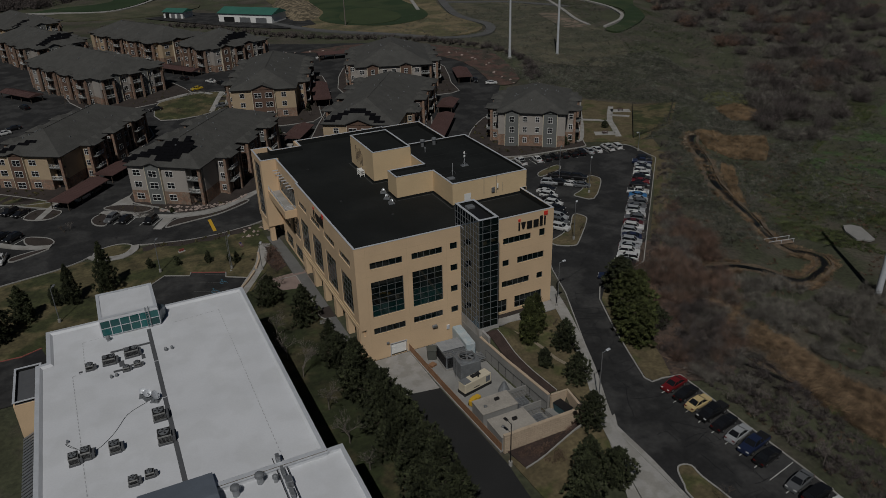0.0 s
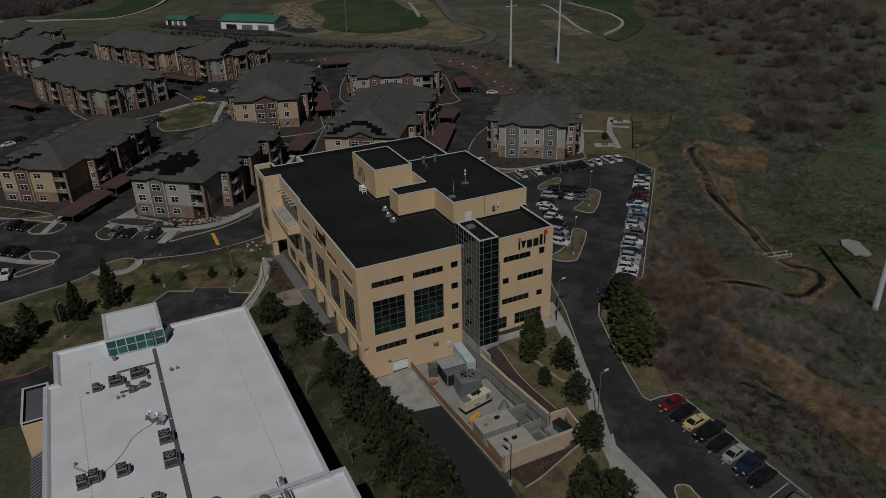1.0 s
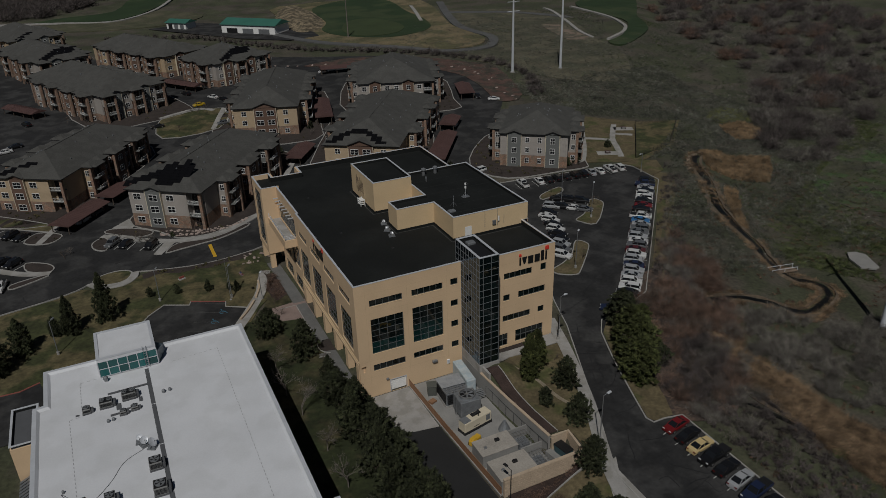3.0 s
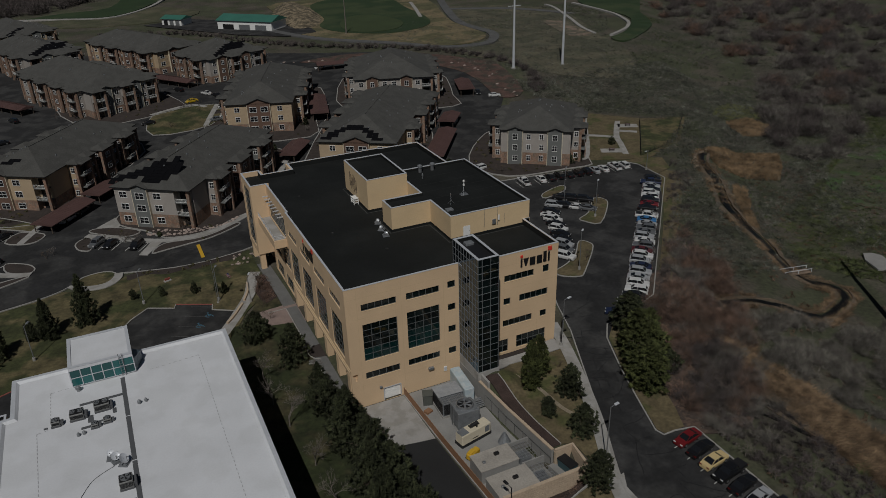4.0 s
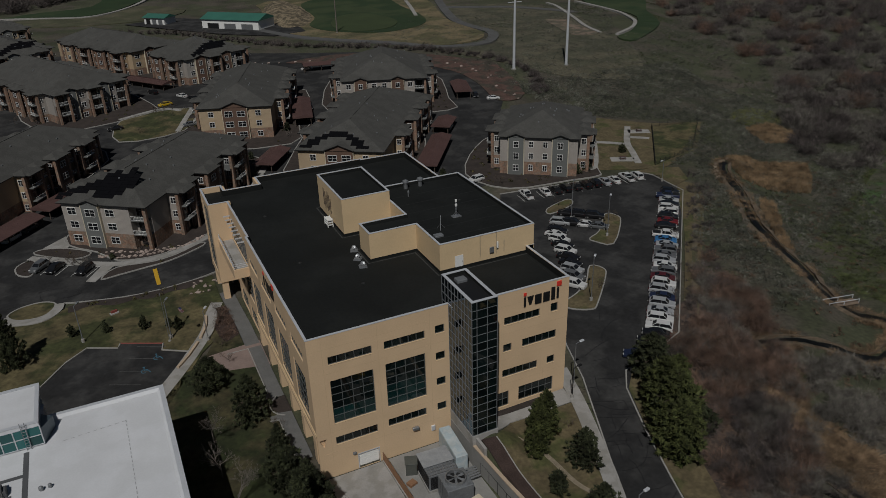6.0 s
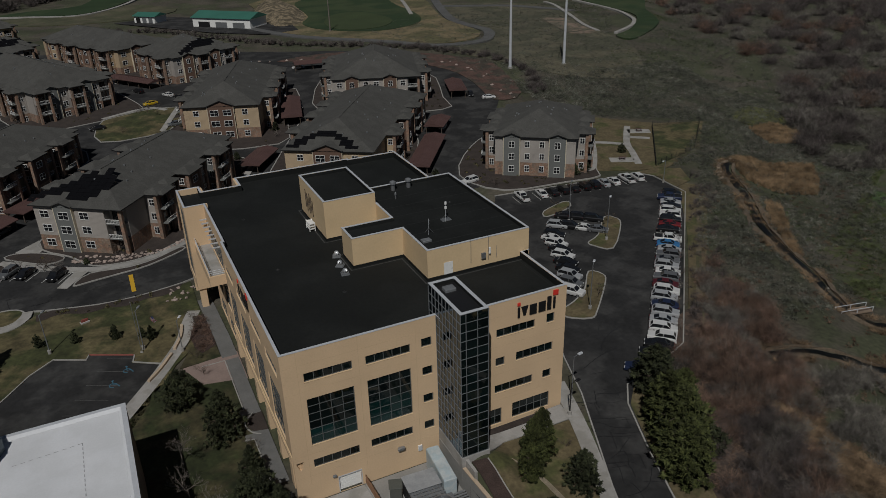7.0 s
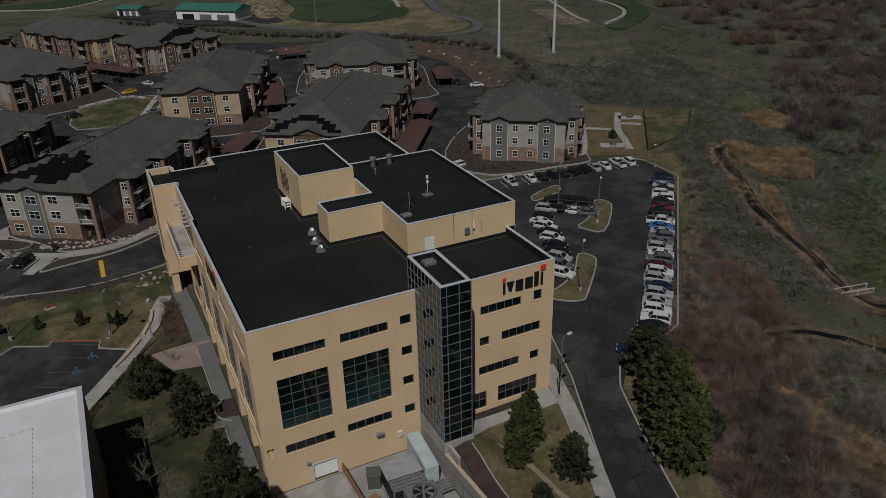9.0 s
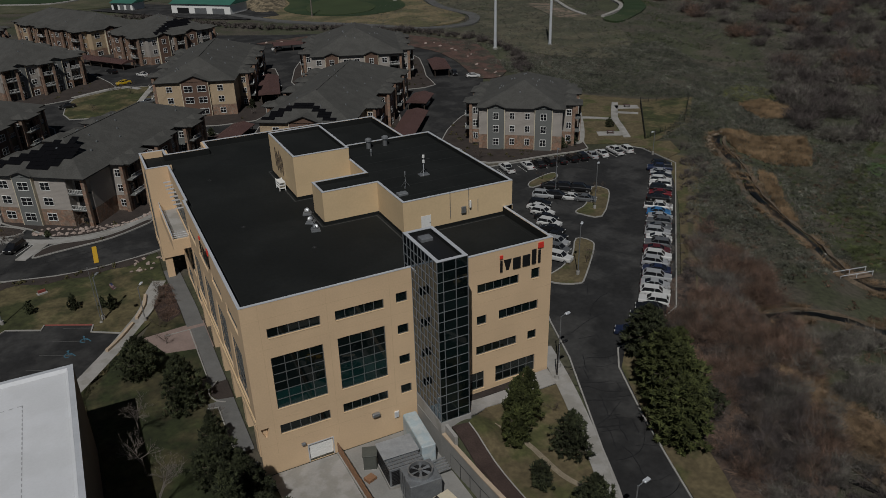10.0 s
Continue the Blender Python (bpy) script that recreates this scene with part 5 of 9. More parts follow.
def home_window(parent, m, w=1.5, h=1.45):
    key = (w, h)
    if key not in WIN_CACHE:
        us = [-w / 2 - 0.08, -w / 2, -0.035, 0.035, w / 2, w / 2 + 0.08]
        zs = [-0.1, 0.0, h * 0.52, h * 0.52 + 0.05, h, h + 0.1]
        f = M().lattice(us, zs, lambda i, j: i % 2 == 0 or j % 2 == 0, 0.1, lambda u, v, z: (u, v - 0.08, z))
        WIN_CACHE[key] = (f.mesh("window", WHITE), M().box(-w / 2, w / 2, -0.03, 0.01, 0, h).mesh("pane", CAR_GLASS))
    fm, pm = WIN_CACHE[key]
    win = part("window", fm, None, parent, "", m)
    part("pane", pm, None, win)


def hip(mesh, x0, x1, y0, y1, z, pitch, over=0.7, mi=0, mf=1):
    """A hipped roof over a rectangle, with fascia and soffit."""
    x0, x1, y0, y1 = x0 - over, x1 + over, y0 - over, y1 + over
    w, l = x1 - x0, y1 - y0
    k = min(w, l) / 2
    top = z + k * pitch
    if l >= w:
        r0, r1 = (x0 + k, y0 + k, top), (x0 + k, y1 - k, top)
    else:
        r0, r1 = (x0 + k, y0 + k, top), (x1 - k, y0 + k, top)
    c = [(x0, y0, z), (x1, y0, z), (x1, y1, z), (x0, y1, z)]
    vs = c + [r0, r1]
    fs = [(0, 1, 4), (1, 2, 5, 4), (2, 3, 5), (3, 0, 4, 5)] if l >= w else [(0, 1, 5, 4), (1, 2, 5), (2, 3, 4, 5), (3, 0, 4)]
    mesh.add(vs, fs, mi)
    lo = [(x, y, z - 0.22) for x, y, _ in c]
    mesh.add(c + lo, [(4, 5, 1, 0), (5, 6, 2, 1), (6, 7, 3, 2), (7, 4, 0, 3), (7, 6, 5, 4)], mf)
    return top


def gable(mesh, x0, x1, y0, y1, z, pitch, mi=0, mw=1):
    """A small gable over a front bay, its ridge running back into the roof."""
    c = (x0 + x1) / 2
    top = z + (x1 - x0) / 2 * pitch
    mesh.add([(x0 - 0.3, y0 - 0.4, z), (c, y0 - 0.4, top), (c, y1, top), (x0 - 0.3, y1, z)], [(0, 1, 2, 3)], mi)
    mesh.add([(c, y0 - 0.4, top), (x1 + 0.3, y0 - 0.4, z), (x1 + 0.3, y1, z), (c, y1, top)], [(0, 1, 2, 3)], mi)
    mesh.add([(x0 - 0.3, y0 - 0.4, z - 0.2), (c, y0 - 0.4, top - 0.2), (c, y0 - 0.4, top), (x0 - 0.3, y0 - 0.4, z)], [(0, 1, 2, 3)], mw)
    mesh.add([(c, y0 - 0.4, top - 0.2), (x1 + 0.3, y0 - 0.4, z - 0.2), (x1 + 0.3, y0 - 0.4, z), (c, y0 - 0.4, top)], [(0, 1, 2, 3)], mw)


def balcony(parent, x0, x1, y0, y1, z, face):
    """A deck with a white rail; face is the open side: 'y' front, 'x' right, '-x' left."""
    part("balcony_deck", M().box(x0, x1, y0, y1, z - 0.2, z), SIDING["slate"], parent)
    r = M()
    if face == "y":
        a, b = (x0, y0), (x1, y0)
    else:
        xx = x1 if face == "x" else x0
        a, b = (xx, y0), (xx, y1)
    a, b = Vector((*a, z)), Vector((*b, z))
    k = max(2, int((b - a).length / 0.35))
    for zz in (0.15, 1.0):
        r.tube(a + Vector((0, 0, zz)), b + Vector((0, 0, zz)), 0.05, n=4)
    for i in range(k + 1):
        p = a.lerp(b, i / k)
        r.tube(p + Vector((0, 0, 0.15)), p + Vector((0, 0, 1.0)), 0.03, n=4, caps=False)
    part("balcony_rail", r, WHITE, parent)


def apartment_house(x, y, turn, W, L, main, accent, label, bays, solar=(), lift=-0.6, porches=(), centres=None, slip=0.0, corner=True, bay_w=4.2):
    """Three storeys under a hipped roof: W across the front, L deep, with side bays, corner balconies and stone below."""
    mid = Matrix.Rotation(radians(turn), 3, "Z") @ Vector((W / 2, L / 2, 0))
    z0 = min(height(x, y), height(x + mid.x, y + mid.y)) + lift
    ob = thing("apartment_house", label, "apartment house", pose(x, y, z0, 0, 0, turn), "apartment houses")
    H, S = 10.4, 3.45
    notch = 4.0 if corner else 0.0
    lo, up = M(), M()
    foot = [(0, 0), (W - notch, 0), (W - notch, 1.9), (W, 1.9), (W, L), (0, L)] if corner else [(0, 0), (W, 0), (W, L), (0, L)]
    lo.prism(foot, -4.5, S)
    up.prism(foot, S, H)
    part("stone_storey", lo, STONE, ob, "orange-brown stone ground storey")
    part("upper_wall", up, SIDING[main], ob, main + " lap siding")
    # siding boards on the front
    bd = M()
    for i in range(24):
        z = S + 0.05 + i * 0.28
        bd.add([(0.02, -0.035, z), (W - notch - 0.02, -0.035, z), (W - notch - 0.02, -0.005, z + 0.26), (0.02, -0.005, z + 0.26)], [(0, 1, 2, 3)])
        bd.add([(0.02, 0, z), (W - notch - 0.02, 0, z), (W - notch - 0.02, -0.035, z), (0.02, -0.035, z)], [(0, 1, 2, 3)])
    part("cladding", bd, SIDING[main], ob)
    # front bays in the accent siding
    centres = centres or ([W * 0.36] if W < 26 else [W * 0.22, W * 0.66])
    bw = bay_w
    rf = M()
    top = hip(rf, 0, W, 0, L, H + 0.1, 0.42)
    # stacks of balconies before the front, between stone piers under their own hips
    for c in porches:
        part("porch_wall", M().box(c - 1.9, c + 1.9, -0.12, 0.05, -4.5, H), SIDING["brown"], ob, "dark brown wall behind the balconies")
        for z in (S, 2 * S - 0.05):
            balcony(ob, c - 1.8, c + 1.8, -2.2, -0.12, z, "y")
        for z in (0.1, S + 0.1, 2 * S):
            part("balcony_door", M().box(c - 1.2, c + 1.0, -0.17, -0.1, z, z + 2.2), CAR_GLASS, ob)
        for dx in (-2.0, 2.0):
            part("porch_pier", M().bevel_box(c + dx - 0.35, c + dx + 0.35, -2.5, -1.8, -4.5, H - 0.1, 0.05), STONE, ob)
            part("porch_cheek", M().box(c + dx - 0.1, c + dx + 0.1, -1.8, 0.0, S * 1.9, H - 0.1), SIDING[main], ob)
        hip(rf, c - 2.2, c + 2.2, -2.4, 3.0, H + 0.08, 0.42, 0.6)
    for c in centres:
        part("front_bay", M().box(c - bw / 2, c + bw / 2, -0.7, 0.1, -4.5, H + 0.3), SIDING[accent], ob, accent + " siding bay")
        tri = M().add([(c - bw / 2, -0.7, H + 0.3), (c + bw / 2, -0.7, H + 0.3), (c, -0.7, H + 0.3 + bw * 0.2)], [(0, 1, 2)])
        part("gable_wall", tri, SIDING[accent], ob)
        gable(rf, c - bw / 2, c + bw / 2, -0.7, 4.5, H + 0.25, 0.42)
        for z in (1.05, S + 0.95, 2 * S + 0.75):
            for dx in ((-bw * 0.25, bw * 0.25) if bw > 5 else (0,)):
                home_window(ob, pose(c + dx, -0.7, z), 2.3 if len(centres) == 1 else 1.3, 1.6)
        tb = M().box(c - bw / 2 - 0.12, c - bw / 2 + 0.04, -0.74, 0.0, -1, H + 0.2).box(c + bw / 2 - 0.04, c + bw / 2 + 0.12, -0.74, 0.0, -1, H + 0.2)
        part("corner_board", tb, CREAM, ob)
    fx = [p for p in (2.4, W * 0.36 + 4.4) if p < W - notch - 1.0] if W < 26 and len(centres) == 1 and corner else ([2.2, W * 0.38, W * 0.5, W - notch - 1.6] if corner else ([8.4, 12.2] if bw < 5 else [W * 0.5 - bw / 2 - 3.6, W * 0.5 + bw / 2 + 3.2]))
    for fxx in fx:
        for z in (1.05, S + 0.95, 2 * S + 0.75):
            home_window(ob, pose(fxx, -0.03, z), 2.0 if corner and W < 26 else (1.5 if bw > 5 or corner else 1.1), 1.5)
    # corner balconies of the front
    if corner:
        for z in (S, 2 * S - 0.05):
            balcony(ob, W - notch + 0.05, W - 0.1, 0.1, 1.9, z, "y")
        part("balcony_column", M().bevel_box(W - 0.75, W + 0.05, -0.05, 0.75, -4.5, H, 0.05), STONE, ob)
        for z in (0.1, S + 0.1, 2 * S):
            part("balcony_door", M().box(W - notch + 0.6, W - 1.2, 1.84, 1.9, z, z + 2.2), CAR_GLASS, ob)
    # side bays with their own eaves, stone piers and balconies between them
    for side in (1, -1):
        for k, v in enumerate(bays):
            e = W if side > 0 else 0
            deep = 3.6 if k % 2 else 3.0
            a, b = sorted((e, e + side * deep))
            lo2, up2 = M().box(a, b, v, v + 5, -4.5, S), M().box(a, b, v, v + 5, S, H)
            part("side_bay_stone", lo2, STONE, ob)
            part("side_bay", up2, SIDING[(main, "brown", accent)[k % 3]], ob)
            hip(rf, a, b, v, v + 5, H + 0.06, 0.42, 0.75)
            part("pier", M().bevel_box(a - 0.1 if side < 0 else b - 0.7, a + 0.7 if side < 0 else b + 0.1, v - 0.5, v + 0.4, -4.5, H - 0.1, 0.05), STONE, ob)
            part("pier", M().bevel_box(a - 0.1 if side < 0 else b - 0.7, a + 0.7 if side < 0 else b + 0.1, v + 4.6, v + 5.5, -4.5, H - 0.1, 0.05), STONE, ob)
            part("corner_board", M().box(a - 0.03 if side < 0 else b - 0.1, a + 0.1 if side < 0 else b + 0.03, v - 0.03, v + 0.12, S, H), CREAM, ob)
            turn_w = pose(e + side * deep, v + 2.5, 0, 0, 0, 90 if side > 0 else -90)
            for z in (1.05, S + 0.95, 2 * S + 0.75):
                if k % 2:
                    home_window(ob, turn_w @ pose(0, 0, z), 2.0)
                home_window(ob, pose(e + side * 1.5, v, z), 1.1)
            if k % 2 == 0:
                f0, f1 = sorted((e + side * (deep - 0.02), e + side * (deep + 0.03)))
                d0, d1 = sorted((e + side * deep, e + side * (deep + 1.3)))
                # thin brown sheet on the bay face, painting in the balconies' deep shade
                part("recess", M().box(f0, f1, v + 0.5, v + 4.5, 0.1, H - 0.2), SIDING["brown"], ob, "flat dark brown panel with shade behind the balconies painted in")
                for z in (S, 2 * S - 0.05):
                    balcony(ob, d0, d1, v + 0.4, v + 4.6, z, "x" if side > 0 else "-x")
                for z in (0.1, S + 0.1, 2 * S):
                    part("balcony_door", M().box(f0 - 0.02, f1 + 0.02, v + 1.2, v + 3.8, z, z + 2.2), CAR_GLASS, ob)
                hip(rf, d0, d1, v + 0.3, v + 4.7, H + 0.03, 0.42, 0.5)
                part("porch_pier", M().bevel_box(d1 - 0.4 if side > 0 else d0 - 0.2, d1 + 0.2 if side > 0 else d0 + 0.4, v + 4.2, v + 4.9, -4.5, H - 0.1, 0.05), STONE, ob)
            if v + 9 < L:
                for z in (S, 2 * S - 0.05):
                    a2, b2 = sorted((e, e + side * 2.2))
                    balcony(ob, a2, b2, v + 5.5, v + 9.6, z, "x" if side > 0 else "-x")
                for z in (0.1, S + 0.1, 2 * S):
                    part("balcony_door", M().box(e - 0.07, e + 0.07, v + 6.0, v + 8.4, z, z + 2.2), CAR_GLASS, ob)
                # brown sheet over the gap, its dark colour standing in for balcony shade
                part("recess_wall", M().box(e - 0.04, e + 0.04, v + 5.0, v + 9.7, S, H), SIDING["brown"], ob)
                part("porch_pier", M().bevel_box(e + side * 2.3 - 0.35, e + side * 2.3 + 0.35, v + 9.3, v + 10.0, -4.5, H - 0.1, 0.05), STONE, ob)
                a3, b3 = sorted((e - side * 0.5, e + side * 2.6))
                hip(rf, a3, b3, v + 5.6, v + 9.8, H + 0.04, 0.42, 0.5)
    part("roof", rf, [SHINGLE, DARK], ob, "grey-brown shingle hipped roof")
    # ridge caps and roof vents
    rc = M()
    over = 0.7
    k = (min(W, L) + 2 * over) / 2
    if L >= W:
        rc.box(W / 2 - 0.18, W / 2 + 0.18, k - over, L + over - k, top - 0.02, top + 0.07)
    else:
        rc.box(k - over, W + over - k, L / 2 - 0.18, L / 2 + 0.18, top - 0.02, top + 0.07)
    part("ridge_cap", rc, SHINGLE, ob)
    pr = random.Random(int(x * 7 + y))
    for i in range(14):
        u, v = pr.uniform(3, W - 3), pr.uniform(4, L - 4)
        zz = H + 0.1 + 0.42 * min(u + over, W + over - u, v + over, L + over - v)
        part("roof_vent", M().box(u - 0.16, u + 0.16, v - 0.16, v + 0.16, zz - 0.2, zz + 0.28), GALV_D, ob)
    # solar panels on the front slope: rows of (first, last) columns from the eave upwards
    ang = math.degrees(math.atan(0.42))
    for r, cols in enumerate(solar):
        for c in [k for q in range(0, len(cols), 2) for k in range(cols[q], cols[q + 1] + 1)]:
            yv = 0.7 + r * 1.05
            zz = H + 0.1 + 0.42 * (yv + over) + 0.08
            part("solar_panel", PANEL_MESH, None, ob, "", pose(W / 2 + slip + c * 1.72, yv, zz, ang, 0, 0))
    return ob


PANEL_MESH = M().box(-0.84, 0.84, -0.52, 0.56, 0, 0.05).mesh("solar_panel", PANEL)
ZIG = ((-5, -4), (-5, -3), (-4, -2), (-3, 3), (-2, 4), (-1, 4), (0, 5), (2, 2))
ZIG_A = ((-5, -5), (-5, -4, 0, 2), (-4, -2, 0, 3), (-3, 3), (-2, 4), (-1, 4), (0, 4), (0, 4), (1, 1, 3, 3), (3, 3))
ZIG_D = ((-5, -4), (-4, -3), (-3, -3), (-2, -1), (-1, 0))
PEAK = ((-5, -4, 4, 5), (-4, -3, 3, 4), (-4, -3, 3, 4), (-3, -2, 2, 3), (-2, 2), (-1, 1))
GREY_HOME = "grey sided apartment house over orange-brown stone, shingle hipped roof"
CREAM_HOME = "cream and brown sided apartment house over stone, shingle roof"
apartment_house(-29.5, 95.6, -37, 20.6, 50, "grey", "slate", GREY_HOME, (9, 22, 36), ZIG_A, 0.2, slip=-2.2)
apartment_house(-62.5, 125.0, -33, 20.4, 47, "cream", "brown", CREAM_HOME, (10, 22, 34), ZIG_D)
apartment_house(78.6, 88.2, -37, 20.8, 30, "grey", "slate", GREY_HOME, (4.5, 16), (), 0.3, centres=[4.4, 16.2], corner=False)
apartment_house(10.0, 155.4, -20, 22.0, 54, "cream", "brown", CREAM_HOME, (9, 22, 34, 45), centres=[11.0], corner=False, bay_w=7.6)
apartment_house(27.8, 107.4, -34, 23.0, 60, "cream", "brown", CREAM_HOME, (14.5, 30, 42.5, 53), PEAK, slip=-1.6, centres=[11.5], corner=False, bay_w=7.6)
apartment_house(59.4, 164.0, -20, 29.0, 40, "grey", "brown", GREY_HOME, (6, 18, 29))
apartment_house(-30.6, 190.6, 25, 26.0, 58, "grey", "slate", GREY_HOME, (5, 17, 29, 41), porches=(2.4, 13.6))
apartment_house(-1.0, 251.5, 29, 22.0, 56, "cream", "brown", CREAM_HOME, (3, 15, 27, 39))
apartment_house(16.4, 222.5, 21, 26.0, 27, "grey", "brown", GREY_HOME, (2.5, 14.5), ZIG, porches=(11.6,))
apartment_house(-52.0, 268.0, 20, 22.0, 50, "grey", "slate", GREY_HOME, (6, 18, 30), ZIG, porches=(2.4, 13.0))
apartment_house(-66.0, 335.0, 20, 26.0, 40, "cream", "slate", CREAM_HOME, (6, 18, 30), ZIG_D, porches=(11.6,))
apartment_house(-100.0, 300.0, 20, 22.0, 44, "grey", "slate", GREY_HOME, (6, 18, 30), ZIG, porches=(2.4, 13.0))


# carports
def carport(x0, y0, x1, y1, depth, label="open carport with a brick-red metal roof"):
    """A carport along the line from 0 to 1, with depth to the left of it."""
    a, b = Vector((x0, y0, 0)), Vector((x1, y1, 0))
    L = (b - a).length
    z = height((x0 + x1) / 2, (y0 + y1) / 2)
    cpt = thing("carport", label, "carport", pose(x0, y0, z, 0, 0, math.degrees(math.atan2(y1 - y0, x1 - x0))), "carports")
    rf = M().add([(-0.3, -0.4, 2.5), (L + 0.3, -0.4, 2.5), (L + 0.3, depth / 2, 3.3), (-0.3, depth / 2, 3.3), (-0.3, depth + 0.4, 2.5), (L + 0.3, depth + 0.4, 2.5)], [(0, 1, 2, 3), (3, 2, 5, 4), (0, 3, 4), (1, 5, 2)])
    rf.box(-0.3, L + 0.3, -0.4, depth + 0.4, 2.32, 2.495)
    part("roof", rf, RED_ROOF, cpt)
    ribs = M()
    k = int(L / 0.8)
    for i in range(k + 1):
        u = L * i / k
        for ya, za, yb, zb in ((-0.4, 2.5, depth / 2, 3.3), (depth + 0.4, 2.5, depth / 2, 3.3)):
            ribs.tube((u, ya, za + 0.02), (u, yb, zb + 0.02), 0.035, n=4, caps=False)
    part("seams", ribs, RED_ROOF, cpt)
    for i in range(max(2, int(L / 5.5)) + 1):
        u = 0.2 + (L - 0.4) * i / max(2, int(L / 5.5))
        for v in (0.4, depth - 0.4):
            part("post", M().box(u - 0.1, u + 0.1, v - 0.1, v + 0.1, -0.5, 2.35), BARK, cpt)


for q in ((-45.4, 97.5, -34.9, 110.6, 5.8), (-7.5, 239, 6.0, 218.5, 5.5), (23.0, 119.0, 31.2, 131.0, 5.6), (44.6, 152.2, 50.8, 177, 5.8), (63.0, 96.4, 79.0, 119.6, 5.6), (81.4, 125.8, 88.2, 134.6, 5.6),
          (105.1, 155.6, 110.5, 171, 5.6), (62, 221, 76, 219, 5.5), (-65.5, 223, -55.0, 207, 5.5), (-33.5, 285, -19.5, 263.5, 5.5), (-33.5, 113.5, -27, 121.5, 5.6), (44, 178, 47, 190, 5.6)):
    carport(*q)


# ---- planted ground round the houses ----
PADS = [
    ("planting", [(-30.2, 101), (-29.6, 94.6), (-24.5, 88.4), (-20.5, 81.6), (-14, 79.9), (-8.8, 81.2), (-2, 85.6), (5.5, 91), (14, 110), (24, 130), (8, 142), (-6, 138), (-20, 118)], MULCH),
    ("planting", [(-70, 121), (-47, 106), (-38, 120), (-18, 150), (-26, 168), (-42, 172)], MULCH),
    ("planting", [(70, 92), (75, 77), (92, 74.2), (101, 73.4), (104, 78), (117, 104), (98, 119), (84, 112)], MULCH),
    ("planting", [(2, 152), (34, 140), (42, 160), (54, 192), (30, 206), (16, 192)], MULCH),
    ("planting", [(24, 108), (54, 94), (60, 100), (76, 134), (70, 148), (48, 156), (40, 146)], MULCH),
    ("planting", [(54, 160), (92, 148), (98, 160), (106, 192), (80, 206), (66, 200)], MULCH),
    ("planting", [(-36, 184), (-4, 188), (0, 200), (-16, 244), (-44, 240)], MULCH),
    ("lawn", [(-14, 164), (6, 166), (14, 186), (2, 190), (-12, 184)], LAWN),
    ("planting", [(-8, 238), (24, 244), (6, 304), (-28, 300)], MULCH),
    ("lawn", [(-41.3, 66.1), (-39.1, 68.4), (-35.3, 68.9), (-32.9, 67.0), (-33.9, 64.0), (-36.0, 62.6), (-39.6, 63.4)], LAWN),
    ("planting", [(-37.6, 90.8), (-39.6, 89.8), (-40.7, 87.4), (-40, 84.1), (-37.9, 82.5), (-36.9, 84.5), (-36.6, 88.0)], MULCH),
    ("planting", [(-37.0, 93.7), (-35.3, 95.6), (-30.2, 93.4), (-25.6, 88.6), (-29.2, 87.0)], MULCH),
    ("planting", [(-21.0, 78.0), (-24.3, 73.8), (-20.7, 74.2), (-15.7, 75), (-9.9, 76.2), (-2.6, 80.3), (-3, 81.9), (-8.6, 78.5), (-14, 77.2)], MULCH),
    ("planting", [(-55.6, 84.2), (-51, 81.5), (-49.4, 78.1), (-50.8, 76.4), (-55.2, 79.2)], MULCH),
    ("planting", [(-58.0, 71.0), (-58.4, 73.4), (-52.7, 75.0), (-50.6, 74.4)], MULCH),
    ("planting", [(-56.4, 97.4), (-51.9, 94.2), (-48.8, 95), (-47.6, 98.6), (-53.3, 102.5)], MULCH),
    ("lawn", [(-74, 119), (-63.8, 112.4), (-53.3, 104.0), (-49, 101.4), (-49.6, 106.5), (-62, 119), (-70, 124)], LAWN),
]
for nm, pts, mt in PADS:
    sm = curve_through(pts, 3, True)
    drape(nm, sm, 0.17, mt, "planted bed of dark mulch round the apartment house" if mt is MULCH else "patch of green lawn between the drives", "planting", 3.0)
    kerb(sm, closed=True, w=0.3, top=0.24)
fw = M()
for pts in ([(100.8, 79.0), (103, 79), (106.3, 82.4), (112.5, 91), (118.7, 100.5), (126, 111.5), (129.7, 117), (131, 122.5)], [(115.8, 98.5), (120.2, 95.4), (123.9, 91.6)], [(116.5, 76.0), (121.2, 84.5), (125.7, 92.7), (136.1, 105.7)], [(129.4, 96.6), (134.0, 92.4)]):
    ribbon(fw, curve_through(pts, 4), 1.9, 0, 0.2)
for c in ((114.7, 80.8), (135.7, 99.6)):
    ribbon(fw, [(c[0] - 3, c[1] + 1.6), (c[0] + 3, c[1] - 1.6)], 3.6, 0, 0.2)
for pts in ([(-38, 92.1), (-29.5, 85.3), (-21.3, 80.0), (-14, 78.5), (-8.6, 79.8), (-1.1, 84.4), (5, 90)], [(-52.9, 95.0), (-47.4, 107)], [(-63, 84.2), (-56.2, 78.2), (-50.2, 75.5)], [(-32.2, 66.6), (-32.8, 63.8), (-35.4, 61.5), (-39.8, 62.3), (-42, 65.2)], [(-12, 186), (2, 192), (8, 187)], [(4, 166), (12, 188)], [(4.5, 88), (14, 108), (25, 131)], [(54, 106), (66, 128), (73, 136)]):
    ribbon(fw, curve_through(pts, 4), 1.8, 0, 0.26)
solid("footpath", fw, CONCRETE, "pale concrete footpath between the houses", "footpath", kind="structure")
sl = M()
